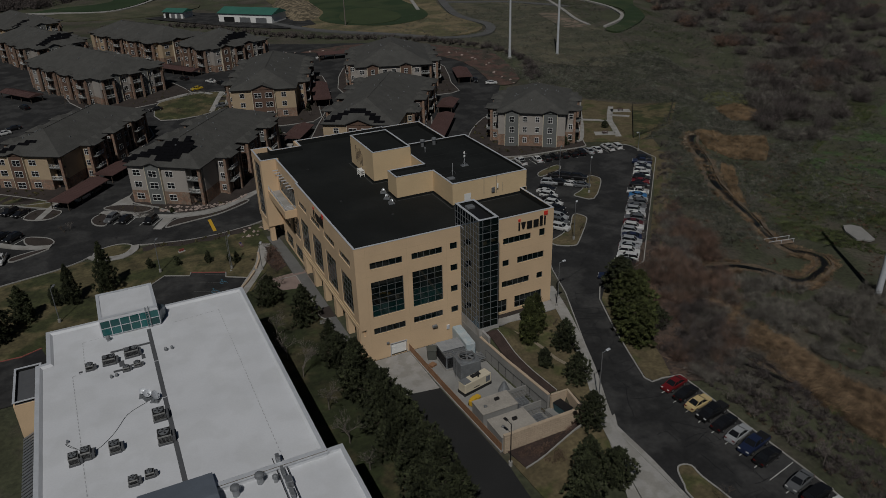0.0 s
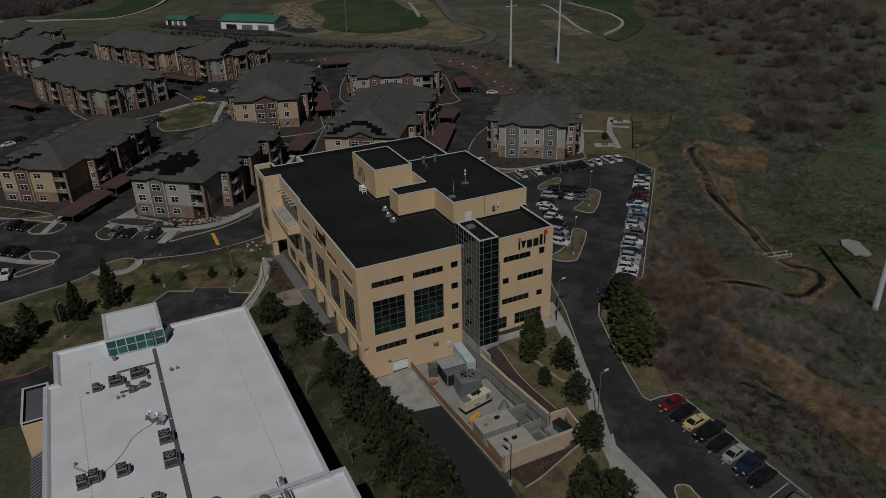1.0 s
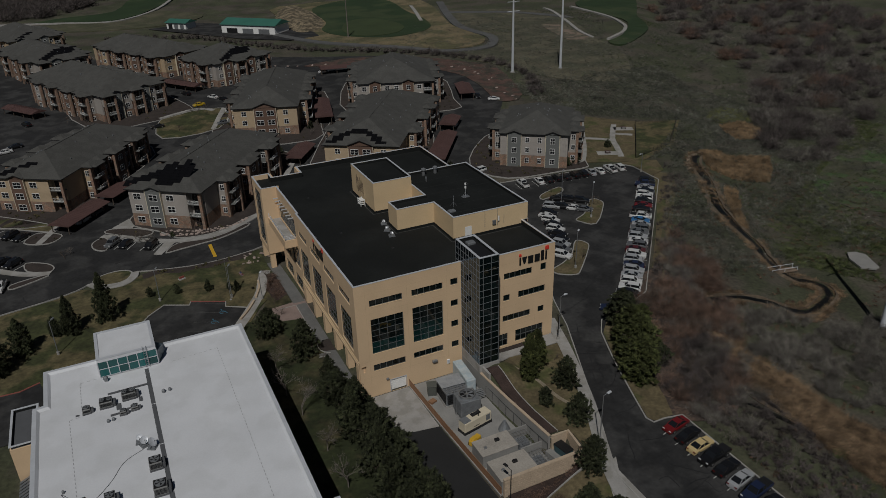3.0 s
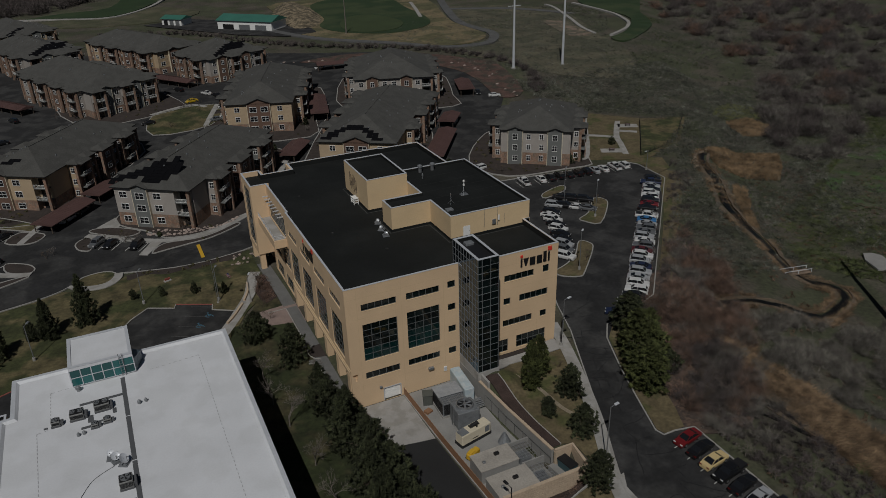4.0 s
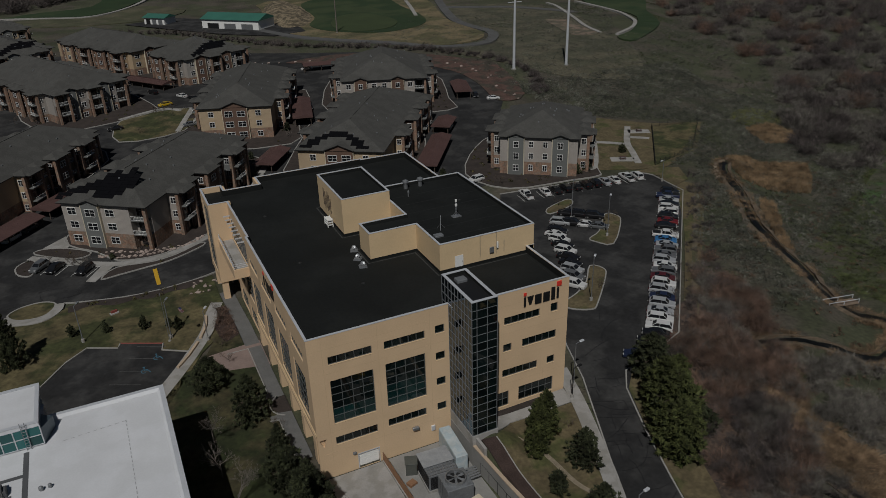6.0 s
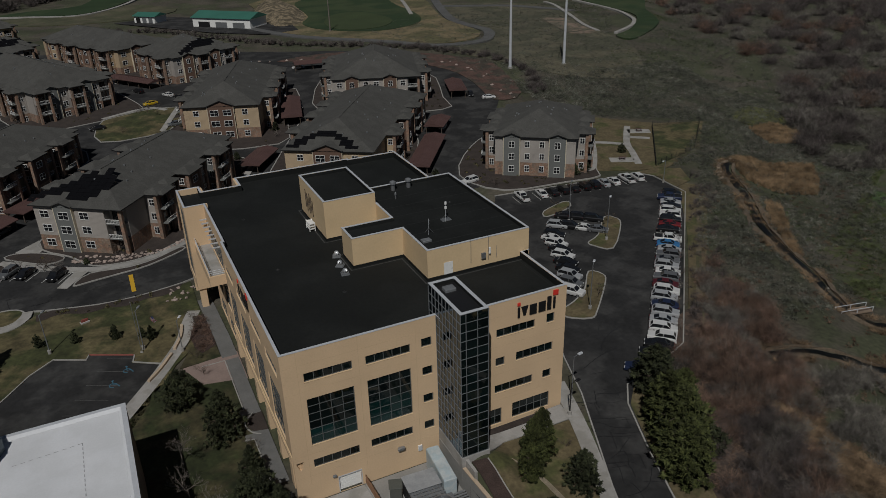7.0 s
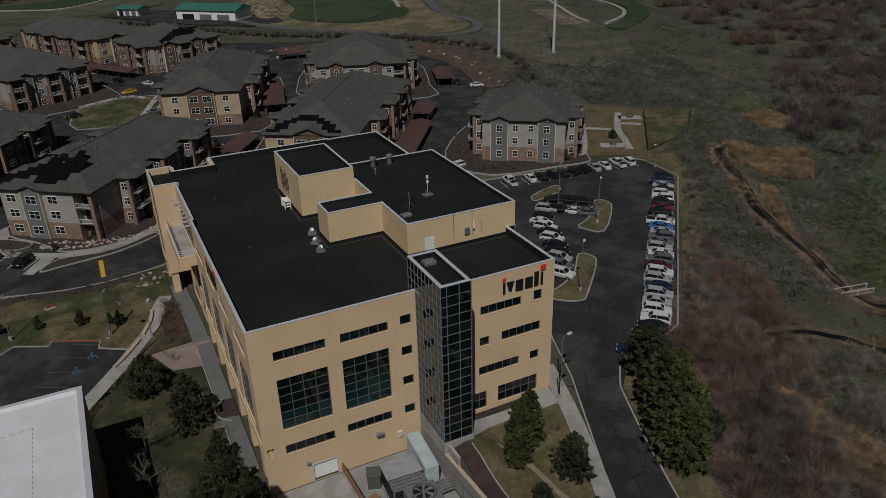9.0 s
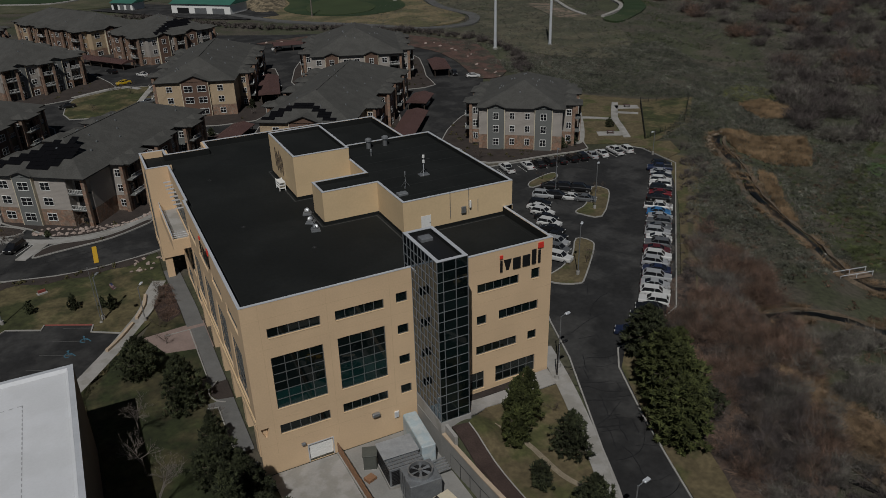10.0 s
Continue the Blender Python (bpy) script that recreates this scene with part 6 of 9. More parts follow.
for i in range(5):
    x, y = -36.0 + 2.92 * i, 88.4 - 1.92 * i
    ribbon(sl, [(x, y), (x - 2.75, y - 4.1)], 0.14, 0.03, 0.06, step=1.5)
    ribbon(sl, [(x - 0.9, y + 0.3), (x + 0.9, y - 0.9)], 0.14, 0.03, 0.06, step=1.5)
for i in range(4):
    x, y = -55.8 - 2.6 * i, 84.0 + 2.2 * i
    ribbon(sl, [(x, y), (x - 3.4, y - 3.6)], 0.14, 0.03, 0.06, step=1.5)
    ribbon(sl, [(x - 1.2, y + 15.0), (x + 2.2, y + 18.6)], 0.14, 0.03, 0.06, step=1.5)
for i in range(17):
    ribbon(sl, [(38.7, -34.5 - 2.74 * i), (44.3, -33.5 - 2.74 * i)], 0.11, 0.05, 0.07, step=1.5)
RD = Vector((0.674, 0.738, 0))
RN = Vector((0.738, -0.674, 0))
for i in range(27):
    p = Vector((62.9, 4.2, 0)) + RD * (2.7 * i - 1.35)
    a, b = p - RN * 2.6, p + RN * 2.6
    ribbon(sl, [(a.x, a.y), (b.x, b.y)], 0.11, 0.05, 0.07, step=1.5)
for i in range(14):
    x = 74.5 + 2.75 * i
    ribbon(sl, [(x, 72.2 - 0.08 * (x - 74)), (x - 0.5, 67.4 - 0.08 * (x - 74))], 0.11, 0.05, 0.07, step=1.5)
drape("corner_pavement", [(-27.2, 74.3), (-25.4, 73.2), (-21.3, 79.2), (-23.5, 80.9)], 0.2, CONCRETE, "triangle of pale pavement between the bays and the road", "pavement", 1.5)
drape("house_pad", [(-35.3, 96.3), (-30.6, 101.0), (-29.8, 95.0), (-30.4, 93.8)], 0.2, CONCRETE, "pale concrete pad beside the apartment house", "pavement", 1.5)
solid("bay_lines", sl, PAINT_W, "thin white painted bay lines", "road marking", kind="structure")
# cracks filled with tar on the drive
ck = M()
cr = random.Random(3)
for x, y, a, n_ in ((40, -6, -0.5, 9), (42, -10, -0.6, 8), (38, -14, 0.2, 8), (36, -20, -0.4, 9), (35, -27, 0.3, 12), (33, -33, -0.2, 13), (31, -37, 0.9, 10), (35, -40, -0.9, 12), (33, -46, 0.2, 9), (37, -24, 1.2, 7), (45, -2, -0.4, 9), (47, 4, 0.5, 10), (52, 6, 0.8, 12), (60, 30, 0.8, 12), (70, 36, 0.7, 12), (90, 56, 0.4, 12)):
    p = [Vector((x, y, 0))]
    for _ in range(n_):
        a += cr.uniform(-0.3, 0.3)
        p.append(p[-1] + Vector((math.cos(a), math.sin(a), 0)) * cr.uniform(0.5, 1.0))
    ribbon(ck, [(q.x, q.y) for q in p], 0.09, 0.05, 0.062, step=1.0)
for line, wide, many in ((resample([(45, 3), (40.5, -10), (36, -22), (35, -36), (35, -60)], 1.0), 3.6, 46), (resample([(50, 10), (60, 28), (72, 48), (95, 62)], 1.0), 6.0, 30), (resample([(-60, 63), (-30, 69), (0, 77)], 1.0), 2.5, 16)):
    for _ in range(many):
        i = cr.randrange(len(line) - 1)
        d = (line[i + 1] - line[i]).normalized()
        n_ = Vector((-d.y, d.x, 0))
        c = line[i] + n_ * cr.uniform(-wide, wide)
        u, w = (n_, d) if cr.random() < 0.6 else (d, n_)
        p = [c]
        for _ in range(cr.randint(2, 5)):
            p.append(p[-1] + u * cr.uniform(0.6, 1.3) + w * cr.uniform(-0.3, 0.3))
        if cr.random() < 0.4:
            p.append(p[-1] + w * cr.uniform(1.0, 3.0))
        ribbon(ck, [(q.x, q.y) for q in p], cr.uniform(0.05, 0.11), 0.05, 0.06, step=1.5)
solid("tar_cracks", ck, material("tar", (0.012, 0.012, 0.013), 0.6, vary=0.1), "dark tar-filled cracks in the asphalt", "crack", kind="structure")


# ---- cars ----
CAR_PAINT = {
    "white": (0.62, 0.62, 0.61), "silver": (0.36, 0.37, 0.38), "grey": (0.12, 0.125, 0.13), "black": (0.012, 0.012, 0.013), "red": (0.16, 0.014, 0.016),
    "blue": (0.035, 0.16, 0.36), "navy": (0.018, 0.026, 0.06), "cream": (0.62, 0.48, 0.24), "maroon": (0.09, 0.015, 0.018), "yellow": (0.55, 0.36, 0.02),
}
PAINTS = {k: material(k + "_car_paint", v, 0.28, 0.15, vary=0.0, fine=0.0, clear=0.6) for k, v in CAR_PAINT.items()}
# side outlines: (along, height) of body, then of the glasshouse; half width
SHAPES = {
    "saloon": dict(L=4.75, W=1.82, sill=0.22, belt=0.92, body=[(-2.37, 0.55), (-2.3, 0.85), (-1.2, 0.96), (1.35, 0.98), (2.25, 0.95), (2.37, 0.6)], cab=[(-1.35, 0.95), (-0.45, 1.42), (0.75, 1.44), (1.75, 0.98)]),
    "suv": dict(L=4.7, W=1.9, sill=0.28, belt=1.08, body=[(-2.35, 0.6), (-2.28, 0.98), (-1.15, 1.10), (1.4, 1.12), (2.3, 1.10), (2.35, 0.6)], cab=[(-1.25, 1.08), (-0.5, 1.68), (1.75, 1.70), (2.22, 1.12)]),
    "pickup": dict(L=5.7, W=1.98, sill=0.36, belt=1.16, body=[(-2.85, 0.65), (-2.78, 1.08), (-1.5, 1.18), (0.95, 1.18), (0.98, 1.14), (2.8, 1.14), (2.85, 0.65)], cab=[(-1.55, 1.15), (-0.85, 1.82), (0.6, 1.84), (0.95, 1.18)]),
}
CAR_MESH = {}


def car_meshes(kind, paint):
    if (kind, paint) in CAR_MESH:
        return CAR_MESH[kind, paint]
    s = SHAPES[kind]
    hw = s["W"] / 2
    body = M()
    prof = s["body"]
    # cross sections along the car, tucked in at the sill and shoulders and narrowed towards the ends
    secs = []
    for x, z in [(prof[0][0], prof[0][1])] + prof[1:]:
        e = 1 - 0.10 * smooth((abs(x) - s["L"] / 2 + 0.5) / 0.5)
        w = hw * e
        secs.append([(x, -w * 0.93, s["sill"]), (x, -w, s["sill"] + 0.25), (x, -w, max(s["sill"] + 0.3, z - 0.18)), (x, -w * 0.9, z), (x, w * 0.9, z), (x, w, max(s["sill"] + 0.3, z - 0.18)), (x, w, s["sill"] + 0.25), (x, w * 0.93, s["sill"])])
    for q in secs:
        body.v += q
    nq = len(secs)
    for i in range(nq - 1):
        for k in range(8):
            a, b = i * 8 + k, i * 8 + (k + 1) % 8
            body.f.append((a, b, b + 8, a + 8))
    body.f += [tuple(range(7, -1, -1)), tuple(range((nq - 1) * 8, nq * 8))]
    body.m = [0] * len(body.f)
    c = s["cab"]
    wl, wt = hw * 0.9, hw * 0.72
    # roof skin with pillars, glass set within
    roof = M()
    roof.box(c[1][0] - 0.02, c[2][0] + 0.02, -wt, wt, c[1][1] - 0.05, c[1][1] + 0.03)
    for sgn in (-1, 1):
        for (x0, z0), (x1, z1) in ((c[0], c[1]), (c[3], c[2]), ((0.12, s["belt"]), (0.12, c[1][1]))):
            roof.tube((x0, sgn * wl * 0.97, z0), (x1, sgn * wt * 0.97, z1), 0.05, n=5)
    for i in range(len(roof.f)):
        body.f.append(tuple(j + len(body.v) for j in roof.f[i]))
    body.v += roof.v
    body.m = [0] * len(body.f)
    glass = M()
    lo = [(c[0][0] + 0.05, -wl), (c[3][0] - 0.05, -wl), (c[3][0] - 0.05, wl), (c[0][0] + 0.05, wl)]
    hi = [(c[1][0] + 0.03, -wt * 0.98), (c[2][0] - 0.03, -wt * 0.98), (c[2][0] - 0.03, wt * 0.98), (c[1][0] + 0.03, wt * 0.98)]
    glass.add([(*p, c[0][1] - 0.03) for p in lo] + [(*p, c[1][1]) for p in hi], [(0, 1, 5, 4), (1, 2, 6, 5), (2, 3, 7, 6), (3, 0, 4, 7), (4, 5, 6, 7)])
    wheel = M().tube((0, -0.11, 0), (0, 0.11, 0), 0.34 if kind != "pickup" else 0.4, n=14)
    rim = M().tube((0, -0.12, 0), (0, 0.12, 0), 0.2, n=10)
    lamp = M().bevel_box(-0.08, 0.05, -0.22, 0.22, -0.07, 0.08, 0.02)
    out = [body.mesh("body", PAINTS[paint]), glass.mesh("glasshouse", CAR_GLASS), wheel.mesh("wheel", TYRE), rim.mesh("rim", RIM), lamp.mesh("headlight", LAMP_LENS), lamp.mesh("taillight", TAIL)]
    if kind == "pickup":
        out.append(M().box(1.05, 2.72, -0.82, 0.82, 1.10, 1.17).mesh("bed_liner", DARK))
    CAR_MESH[kind, paint] = out
    return out


KIND_WORDS = {"saloon": "saloon car", "suv": "sport utility car", "pickup": "pickup truck"}
FIRST = {}


def car(kind, paint, x, y, turn, lift=0.05):
    """A parked car; its nose looks along turn + 180 degrees."""
    dx, dy = math.cos(radians(turn)), math.sin(radians(turn))
    slope = (height(x + dx, y + dy) - height(x - dx, y - dy)) / 2
    m = pose(x, y, height(x, y) + lift, 0, -math.degrees(math.atan(slope)), turn)
    if (kind, paint) in FIRST:
        return copy_thing(FIRST[kind, paint], m)
    s = SHAPES[kind]
    body, glass, wheel, rim, head, tail, *bed = car_meshes(kind, paint)
    ob = thing("car" if kind != "pickup" else "pickup_truck", f"{paint} parked {KIND_WORDS[kind]} with dark windows", "car" if kind != "pickup" else "truck", m, "parked cars")
    part("body", body, None, ob)
    part("glasshouse", glass, None, ob)
    for sx in (-1, 1):
        for sy in (-1, 1):
            w = part("wheel", wheel, None, ob, "", pose(sx * s["L"] * 0.305, sy * (s["W"] / 2 - 0.1), 0.34 if kind != "pickup" else 0.4))
            part("rim", rim, None, w)
    for sy in (-1, 1):
        part("headlight", head, None, ob, "", pose(-s["L"] / 2 + 0.06, sy * s["W"] * 0.33, s["belt"] - 0.22))
        part("taillight", tail, None, ob, "", pose(s["L"] / 2 - 0.04, sy * s["W"] * 0.35, s["belt"] - 0.2))
    for b in bed:
        part("bed_liner", b, None, ob)
    FIRST[kind, paint] = ob
    return ob


SA, SU, PU = "saloon", "suv", "pickup"
# lower row beside the drive
for i, (kd, pt) in enumerate(((SA, "red"), (SA, "black"), (SA, "cream"), (PU, "black"), (SA, "black"), (SA, "silver"), (PU, "navy"), (SA, "black"), None, (SA, "grey"), (SU, "black"), (SU, "white"), (SA, "grey"))[k] if k != 8 else ("", "") for k in range(13)):
    if kd:
        car(kd, pt, 41.6 + (0.3 if kd == PU else 0), -33.9 - 2.74 * i + (-0.2), 10 + rnd.uniform(-2, 2) + (180 if i % 3 else 0))
# right-hand row of the upper car park
ROW = [(SU, "white"), (SU, "white"), (SA, "silver"), (SU, "silver"), (SA, "navy"), (SU, "silver"), (SU, "white"), (SA, "maroon"), (SU, "grey"), (SA, "white"), (SU, "silver"), (SA, "grey"), (SU, "grey"), (SA, "silver"),
       (SA, "blue"), (PU, "white"), None, (SA, "black"), (SA, "red"), (SU, "black"), (SU, "white"), (SU, "white"), (SA, "black"), (SA, "silver"), (PU, "navy"), (SU, "black")]
for i, q in enumerate(ROW):
    if q:
        p = Vector((62.9, 4.2, 0)) + RD * 2.7 * i + RN * rnd.uniform(-0.3, 0.2)
        car(*q, p.x, p.y, math.degrees(math.atan2(RN.y, RN.x)) + rnd.uniform(-2, 2) + (180 if i % 4 else 0))
# far row
for x, q in ((75.8, (PU, "white")), (81.2, (SA, "white")), (84.3, (SA, "black")), (87.2, (SU, "black")), (90.2, (SA, "black")), (93.2, (SU, "black")), (96.0, (SU, "black")), (98.9, (SA, "silver")), (101.8, (SA, "white")), (105.6, (PU, "white")), (108.8, (SU, "white"))):
    car(*q, x, 70.0 - 0.08 * (x - 74), 82 + rnd.uniform(-3, 3) + 180)
# cars round the islands
for x, y, t, q in ((70.0, 47.0, 137, (SU, "black")), (73.6, 51.2, 137, (SU, "silver")), (75.8, 49.4, 137, (SU, "black")), (78.0, 47.2, 137, (SA, "white")), (80.0, 45.2, 137, (SA, "grey")), (80.5, 52.8, 137, (SU, "black")), (82.8, 50.6, 137, (SU, "black")), (78.3, 55.0, 137, (SA, "black")),
                   (58.4, 23.6, 120, (SU, "white")), (60.0, 26.4, 120, (SU, "grey")), (61.6, 29.0, 120, (SU, "silver")), (63.0, 31.6, 120, (SA, "black")), (64.4, 34.4, 120, (SA, "black")), (65.6, 37.2, 120, (SU, "white")), (66.8, 40.0, 120, (SA, "black")), (67.8, 42.8, 120, (SU, "white")), (68.6, 45.6, 120, (SA, "white"))):
    car(*q, x, y, t + rnd.uniform(-2, 2))
for q, x, y in (((SA, "black"), 61.0, 3.0), ((SU, "black"), 58.6, 1.4), ((SA, "navy"), 54.3, -0.5)):
    car(*q, x, y, math.degrees(math.atan2(RN.y, RN.x)))
# cars at the apartment houses
for x, y, t, q in ((-35.9, 85.3, 56, (SU, "grey")), (-32.9, 83.3, 56, (SA, "black")), (-27.2, 79.4, 56, (SU, "black")), (-58.4, 84.4, 46, (SU, "black")), (-60.9, 87.0, 46, (SA, "black")), (-56.9, 100.8, 46, (SA, "black")), (-59.6, 103.2, 46, (SU, "black")), (-60.4, 72.6, 80, (PU, "white")), (-67, 79, 46, (SA, "grey")), (-70, 110, 46, (SA, "black")),
                   (-42, 105, 50, (SU, "white")), (-38.4, 109.5, 50, (SA, "grey")), (26, 128, 50, (SA, "black")), (46, 160, 80, (SA, "black")), (49, 170, 80, (SU, "black")), (67, 108, 55, (SU, "white")), (60.5, 92, 100, (SA, "silver")), (70, 86, 10, (SU, "white")), (84, 131, 50, (SU, "grey")), (108, 158, 70, (SA, "black")), (112, 152, 165, (SA, "white")),
                   (11, 205, -60, (SA, "white")), (14, 200, -60, (SA, "black")), (2, 216, -60, (SU, "black")), (-14, 176, 10, (SA, "black")), (8.5, 170, 10, (SA, "grey")), (-57, 200, -60, (SU, "black")), (-63, 172, 20, (SA, "white")), (-60, 176, 20, (SA, "black")), (64, 225, 0, (SA, "white")), (78, 215, 0, (SA, "red")), (-22, 258, -60, (SA, "black")), (48, 186, 80, (SA, "grey")), (4, 196, 15, (SA, "yellow"))):
    car(*q, x, y, t + rnd.uniform(-3, 3), 0.04)


# ---- service court ----
rw = M()
ribbon(rw, [(20.2, -0.3), (20.3, -7.0), (20.9, -15.6), (22.0, -27.0)], 0.4, 0, 3.6, base=lambda x, y: 0.0)
court = thing("court_wall", "grey concrete retaining wall of the service court with a buff coping", "wall")
part("wall", rw, CONCRETE_D, court)
rc = M()
ribbon(rc, [(20.35, -6.9), (20.9, -15.6), (22.0, -27.0)], 0.5, 3.6, 3.75, base=lambda x, y: 0.0)
part("coping", rc, BLOCK, court)
part("end_panel", M().box(20.6, 21.0, -9.6, -6.9, 2.9, 4.9), CONCRETE, court)
# block wall across the front and round the skip bay
blockwall = thing("block_wall", "buff split-block wall round the service court", "wall")
bpart = M()
ribbon(bpart, [(10.9, -31.8), (24.9, -31.7)], 0.4, -0.2, 3.2, base=lambda x, y: 0.0)
part("core", bpart, BLOCK, blockwall)
bs = M()
ribbon(bs, [(24.9, -31.5), (25.4, -27.2), (22.3, -27.2)], 0.4, -0.2, 3.7, base=lambda x, y: 0.0)
part("core", bs, BLOCK, blockwall)
bc = M()
ribbon(bc, [(10.85, -31.8), (24.9, -31.7), (25.4, -27.2), (22.2, -27.2)], 0.5, 3.2, 3.32, base=lambda x, y: 0.0)
part("coping", bc, BLOCK, blockwall)
BLK = M().bevel_box(0, 0.92, -0.05, 0.03, 0, 0.36, 0.02).mesh("block", BLOCK)
for r in range(8):
    for i in range(15):
        x = 10.95 + 0.95 * i + (0.47 if r % 2 else 0)
        if x < 24.2:
            part("block", BLK, None, blockwall, "", pose(x, -31.99, 0.2 + 0.385 * r))
# brown panel fence on a kerb along the drive
fence = thing("court_fence", "rust-brown metal panel fence on a concrete kerb", "fence")
fk = M()
FL = [(9.1, -0.3), (9.6, -14), (10.6, -31.6)]
ribbon(fk, FL, 0.35, 0.0, 0.3, base=lambda x, y: 0.0)
part("kerb", fk, CONCRETE, fence)
FENCE_PANEL = M().box(0, 0.86, -0.03, 0.03, 0.3, 1.7).box(0, 0.06, -0.05, 0.05, 0.3, 1.8).mesh("panel", WOODFENCE)
for p in resample(FL, 0.9)[:-1]:
    t = math.degrees(math.atan2(-13.7, 0.5 if p.y > -14 else 0.78))
    part("panel", FENCE_PANEL, None, fence, "", pose(p.x, p.y, 0, 0, 0, t))

SHEET = material("pale_sheet_steel", (0.30, 0.31, 0.32), 0.55, 0.1, vary=0.15, size=0.9, fine=0.08)
chiller = thing("chiller", "grey air-cooled chiller with a mesh guard", "chiller", pose(14.6, -7.0, 0.06, 0, 0, -3))
part("body", M().bevel_box(-2.1, 2.1, -2.2, 2.4, 0.4, 2.9, 0.06), GALV_D, chiller)
part("base", M().box(-2.2, 2.2, -2.3, 2.5, 0, 0.4), CONCRETE, chiller)
mg = M()
for i in range(8):
    mg.tube((-2.1 + 0.6 * i, -2.2, 3.1), (-2.1 + 0.6 * i, 2.4, 3.1), 0.03, n=4)
for i in range(9):
    mg.tube((-2.1, -2.2 + 0.575 * i, 3.1), (2.1, -2.2 + 0.575 * i, 3.1), 0.03, n=4)
for x in (-2.05, 2.05):
    for y in (-2.15, 2.35):
        mg.tube((x, y, 2.8), (x, y, 3.15), 0.04, n=5)
part("guard", mg, GALV, chiller)
part("top_sheet", M().bevel_box(-2.25, 2.25, -0.6, 2.5, 3.16, 3.24, 0.03), SHEET, chiller, "pale steel top sheet")
lv = M()
for i in range(10):
    lv.box(-2.16, -2.1, -2.0, 2.2, 0.6 + 0.21 * i, 0.72 + 0.21 * i).box(-1.9, 1.9, -2.26, -2.2, 0.6 + 0.21 * i, 0.72 + 0.21 * i)
part("louvre", lv, DARK, chiller)

ct = thing("cooling_tower", "grey cooling tower with a large fan under a guard ring", "cooling tower", Matrix.LocRotScale((15.1, -11.7, 0.06), Euler((0, 0, -0.05)), (1.12, 1.1, 1.0)))
part("body", M().bevel_box(-1.7, 1.7, -1.6, 1.6, 0.5, 3.6, 0.08), GALV_D, ct)
for x in (-1.5, 1.5):
    for y in (-1.4, 1.4):
        part("leg", M().box(x - 0.12, x + 0.12, y - 0.12, y + 0.12, 0, 0.55), GALV, ct)
sh = M()
sh.ring(*[[(r * math.cos(6.2832 * i / 24), r * math.sin(6.2832 * i / 24)) for i in range(24)] for r in (1.3, 1.16)], 3.6, 4.15)
shroud = part("fan_ring", sh, GALV, ct)
# near-black disc on the closed body, painting the shade inside the ring
part("fan_pit", M().tube((0, 0, 3.61), (0, 0, 3.64), 1.14, n=24), DARK, shroud)
for k in range(6):
    a = k * 1.0472
    blade = [(r * math.cos(a + b), r * math.sin(a + b), z) for r, b, z in ((0.12, 0, 3.95), (1.1, 0, 3.9), (1.1, 0.35, 4.0), (0.12, 1, 4.0))]
    part("fan_blade", M().add(blade + [(x, y, z - 0.03) for x, y, z in blade], [(0, 1, 2, 3), (7, 6, 5, 4), (0, 4, 5, 1), (1, 5, 6, 2), (2, 6, 7, 3), (3, 7, 4, 0)]), GALV_D, shroud)
part("hub", M().tube((0, 0, 3.7), (0, 0, 4.1), 0.22, n=12), GALV, shroud)
part("ladder", M().tube((-1.9, -0.3, 0), (-1.9, -0.3, 4.3), 0.04, n=5).tube((-1.9, 0.3, 0), (-1.9, 0.3, 4.3), 0.04, n=5), GALV, ct)

pp = thing("pipe_bank", "grey steel pipes on a rack beside the wall", "pipework", pose(18.7, -9.5, 0.06))
for i in range(5):
    part("pipe", M().tube((-1.6, -0.8 + 0.4 * i, 1.3 + 0.06 * i), (0.9, -0.8 + 0.4 * i, 1.3 + 0.06 * i), 0.12, n=8), GALV, pp)
for y in (-1.0, 1.0):
    part("stand", M().box(-0.8, -0.7, y - 0.05, y + 0.05, 0, 1.3), GALV_D, pp)
DUCT = material("pale_blue_insulation", (0.36, 0.43, 0.46), 0.7, vary=0.12, size=1.5, fine=0.06, second=(0.42, 0.46, 0.47), amount=0.4, patch=0.9)
duct = thing("air_duct", "pale blue-grey insulated duct along the wall", "duct", pose(18.3, -4.2, 0.06, 0, 0, -4))
part("duct", M().bevel_box(-0.9, 0.9, -3.6, 3.2, 0.3, 3.3, 0.12), DUCT, duct)
part("stand", M().box(-0.7, 0.7, -3.0, -2.8, 0, 0.5).box(-0.7, 0.7, 2.4, 2.6, 0, 0.5), GALV_D, duct)

gen = thing("generator", "cream enclosed standby generator on a black base", "generator", pose(14.6, -15.6, 0.06, 0, 0, 12))
part("base", M().box(-3.0, 3.0, -0.95, 0.95, 0, 0.55), DARK, gen)
part("enclosure", M().bevel_box(-2.9, 2.9, -0.9, 0.9, 0.55, 2.3, 0.08), CREAM, gen)
part("radiator_hood", M().bevel_box(-2.9, -1.4, -0.75, 0.75, 2.3, 2.42, 0.04), GALV_D, gen)
part("exhaust", M().tube((-0.4, 0.2, 2.3), (1.0, 0.2, 2.75), 0.22, n=10).tube((0.4, -0.4, 2.3), (0.4, -0.4, 2.9), 0.12, n=8).box(-0.6, 1.2, -0.1, 0.6, 2.3, 2.5), DARK, gen)
part("side_panel", M().box(1.7, 2.6, -0.94, -0.9, 0.9, 2.0), GALV_D, gen)
part("label_bar", M().box(-0.9, 0.3, -0.925, -0.9, 0.85, 1.0), BLACK, gen)

mach = thing("small_loader", "yellow compact machine beside the fence", "machine", pose(12.5, -19.5, 0.06, 0, 0, 25))
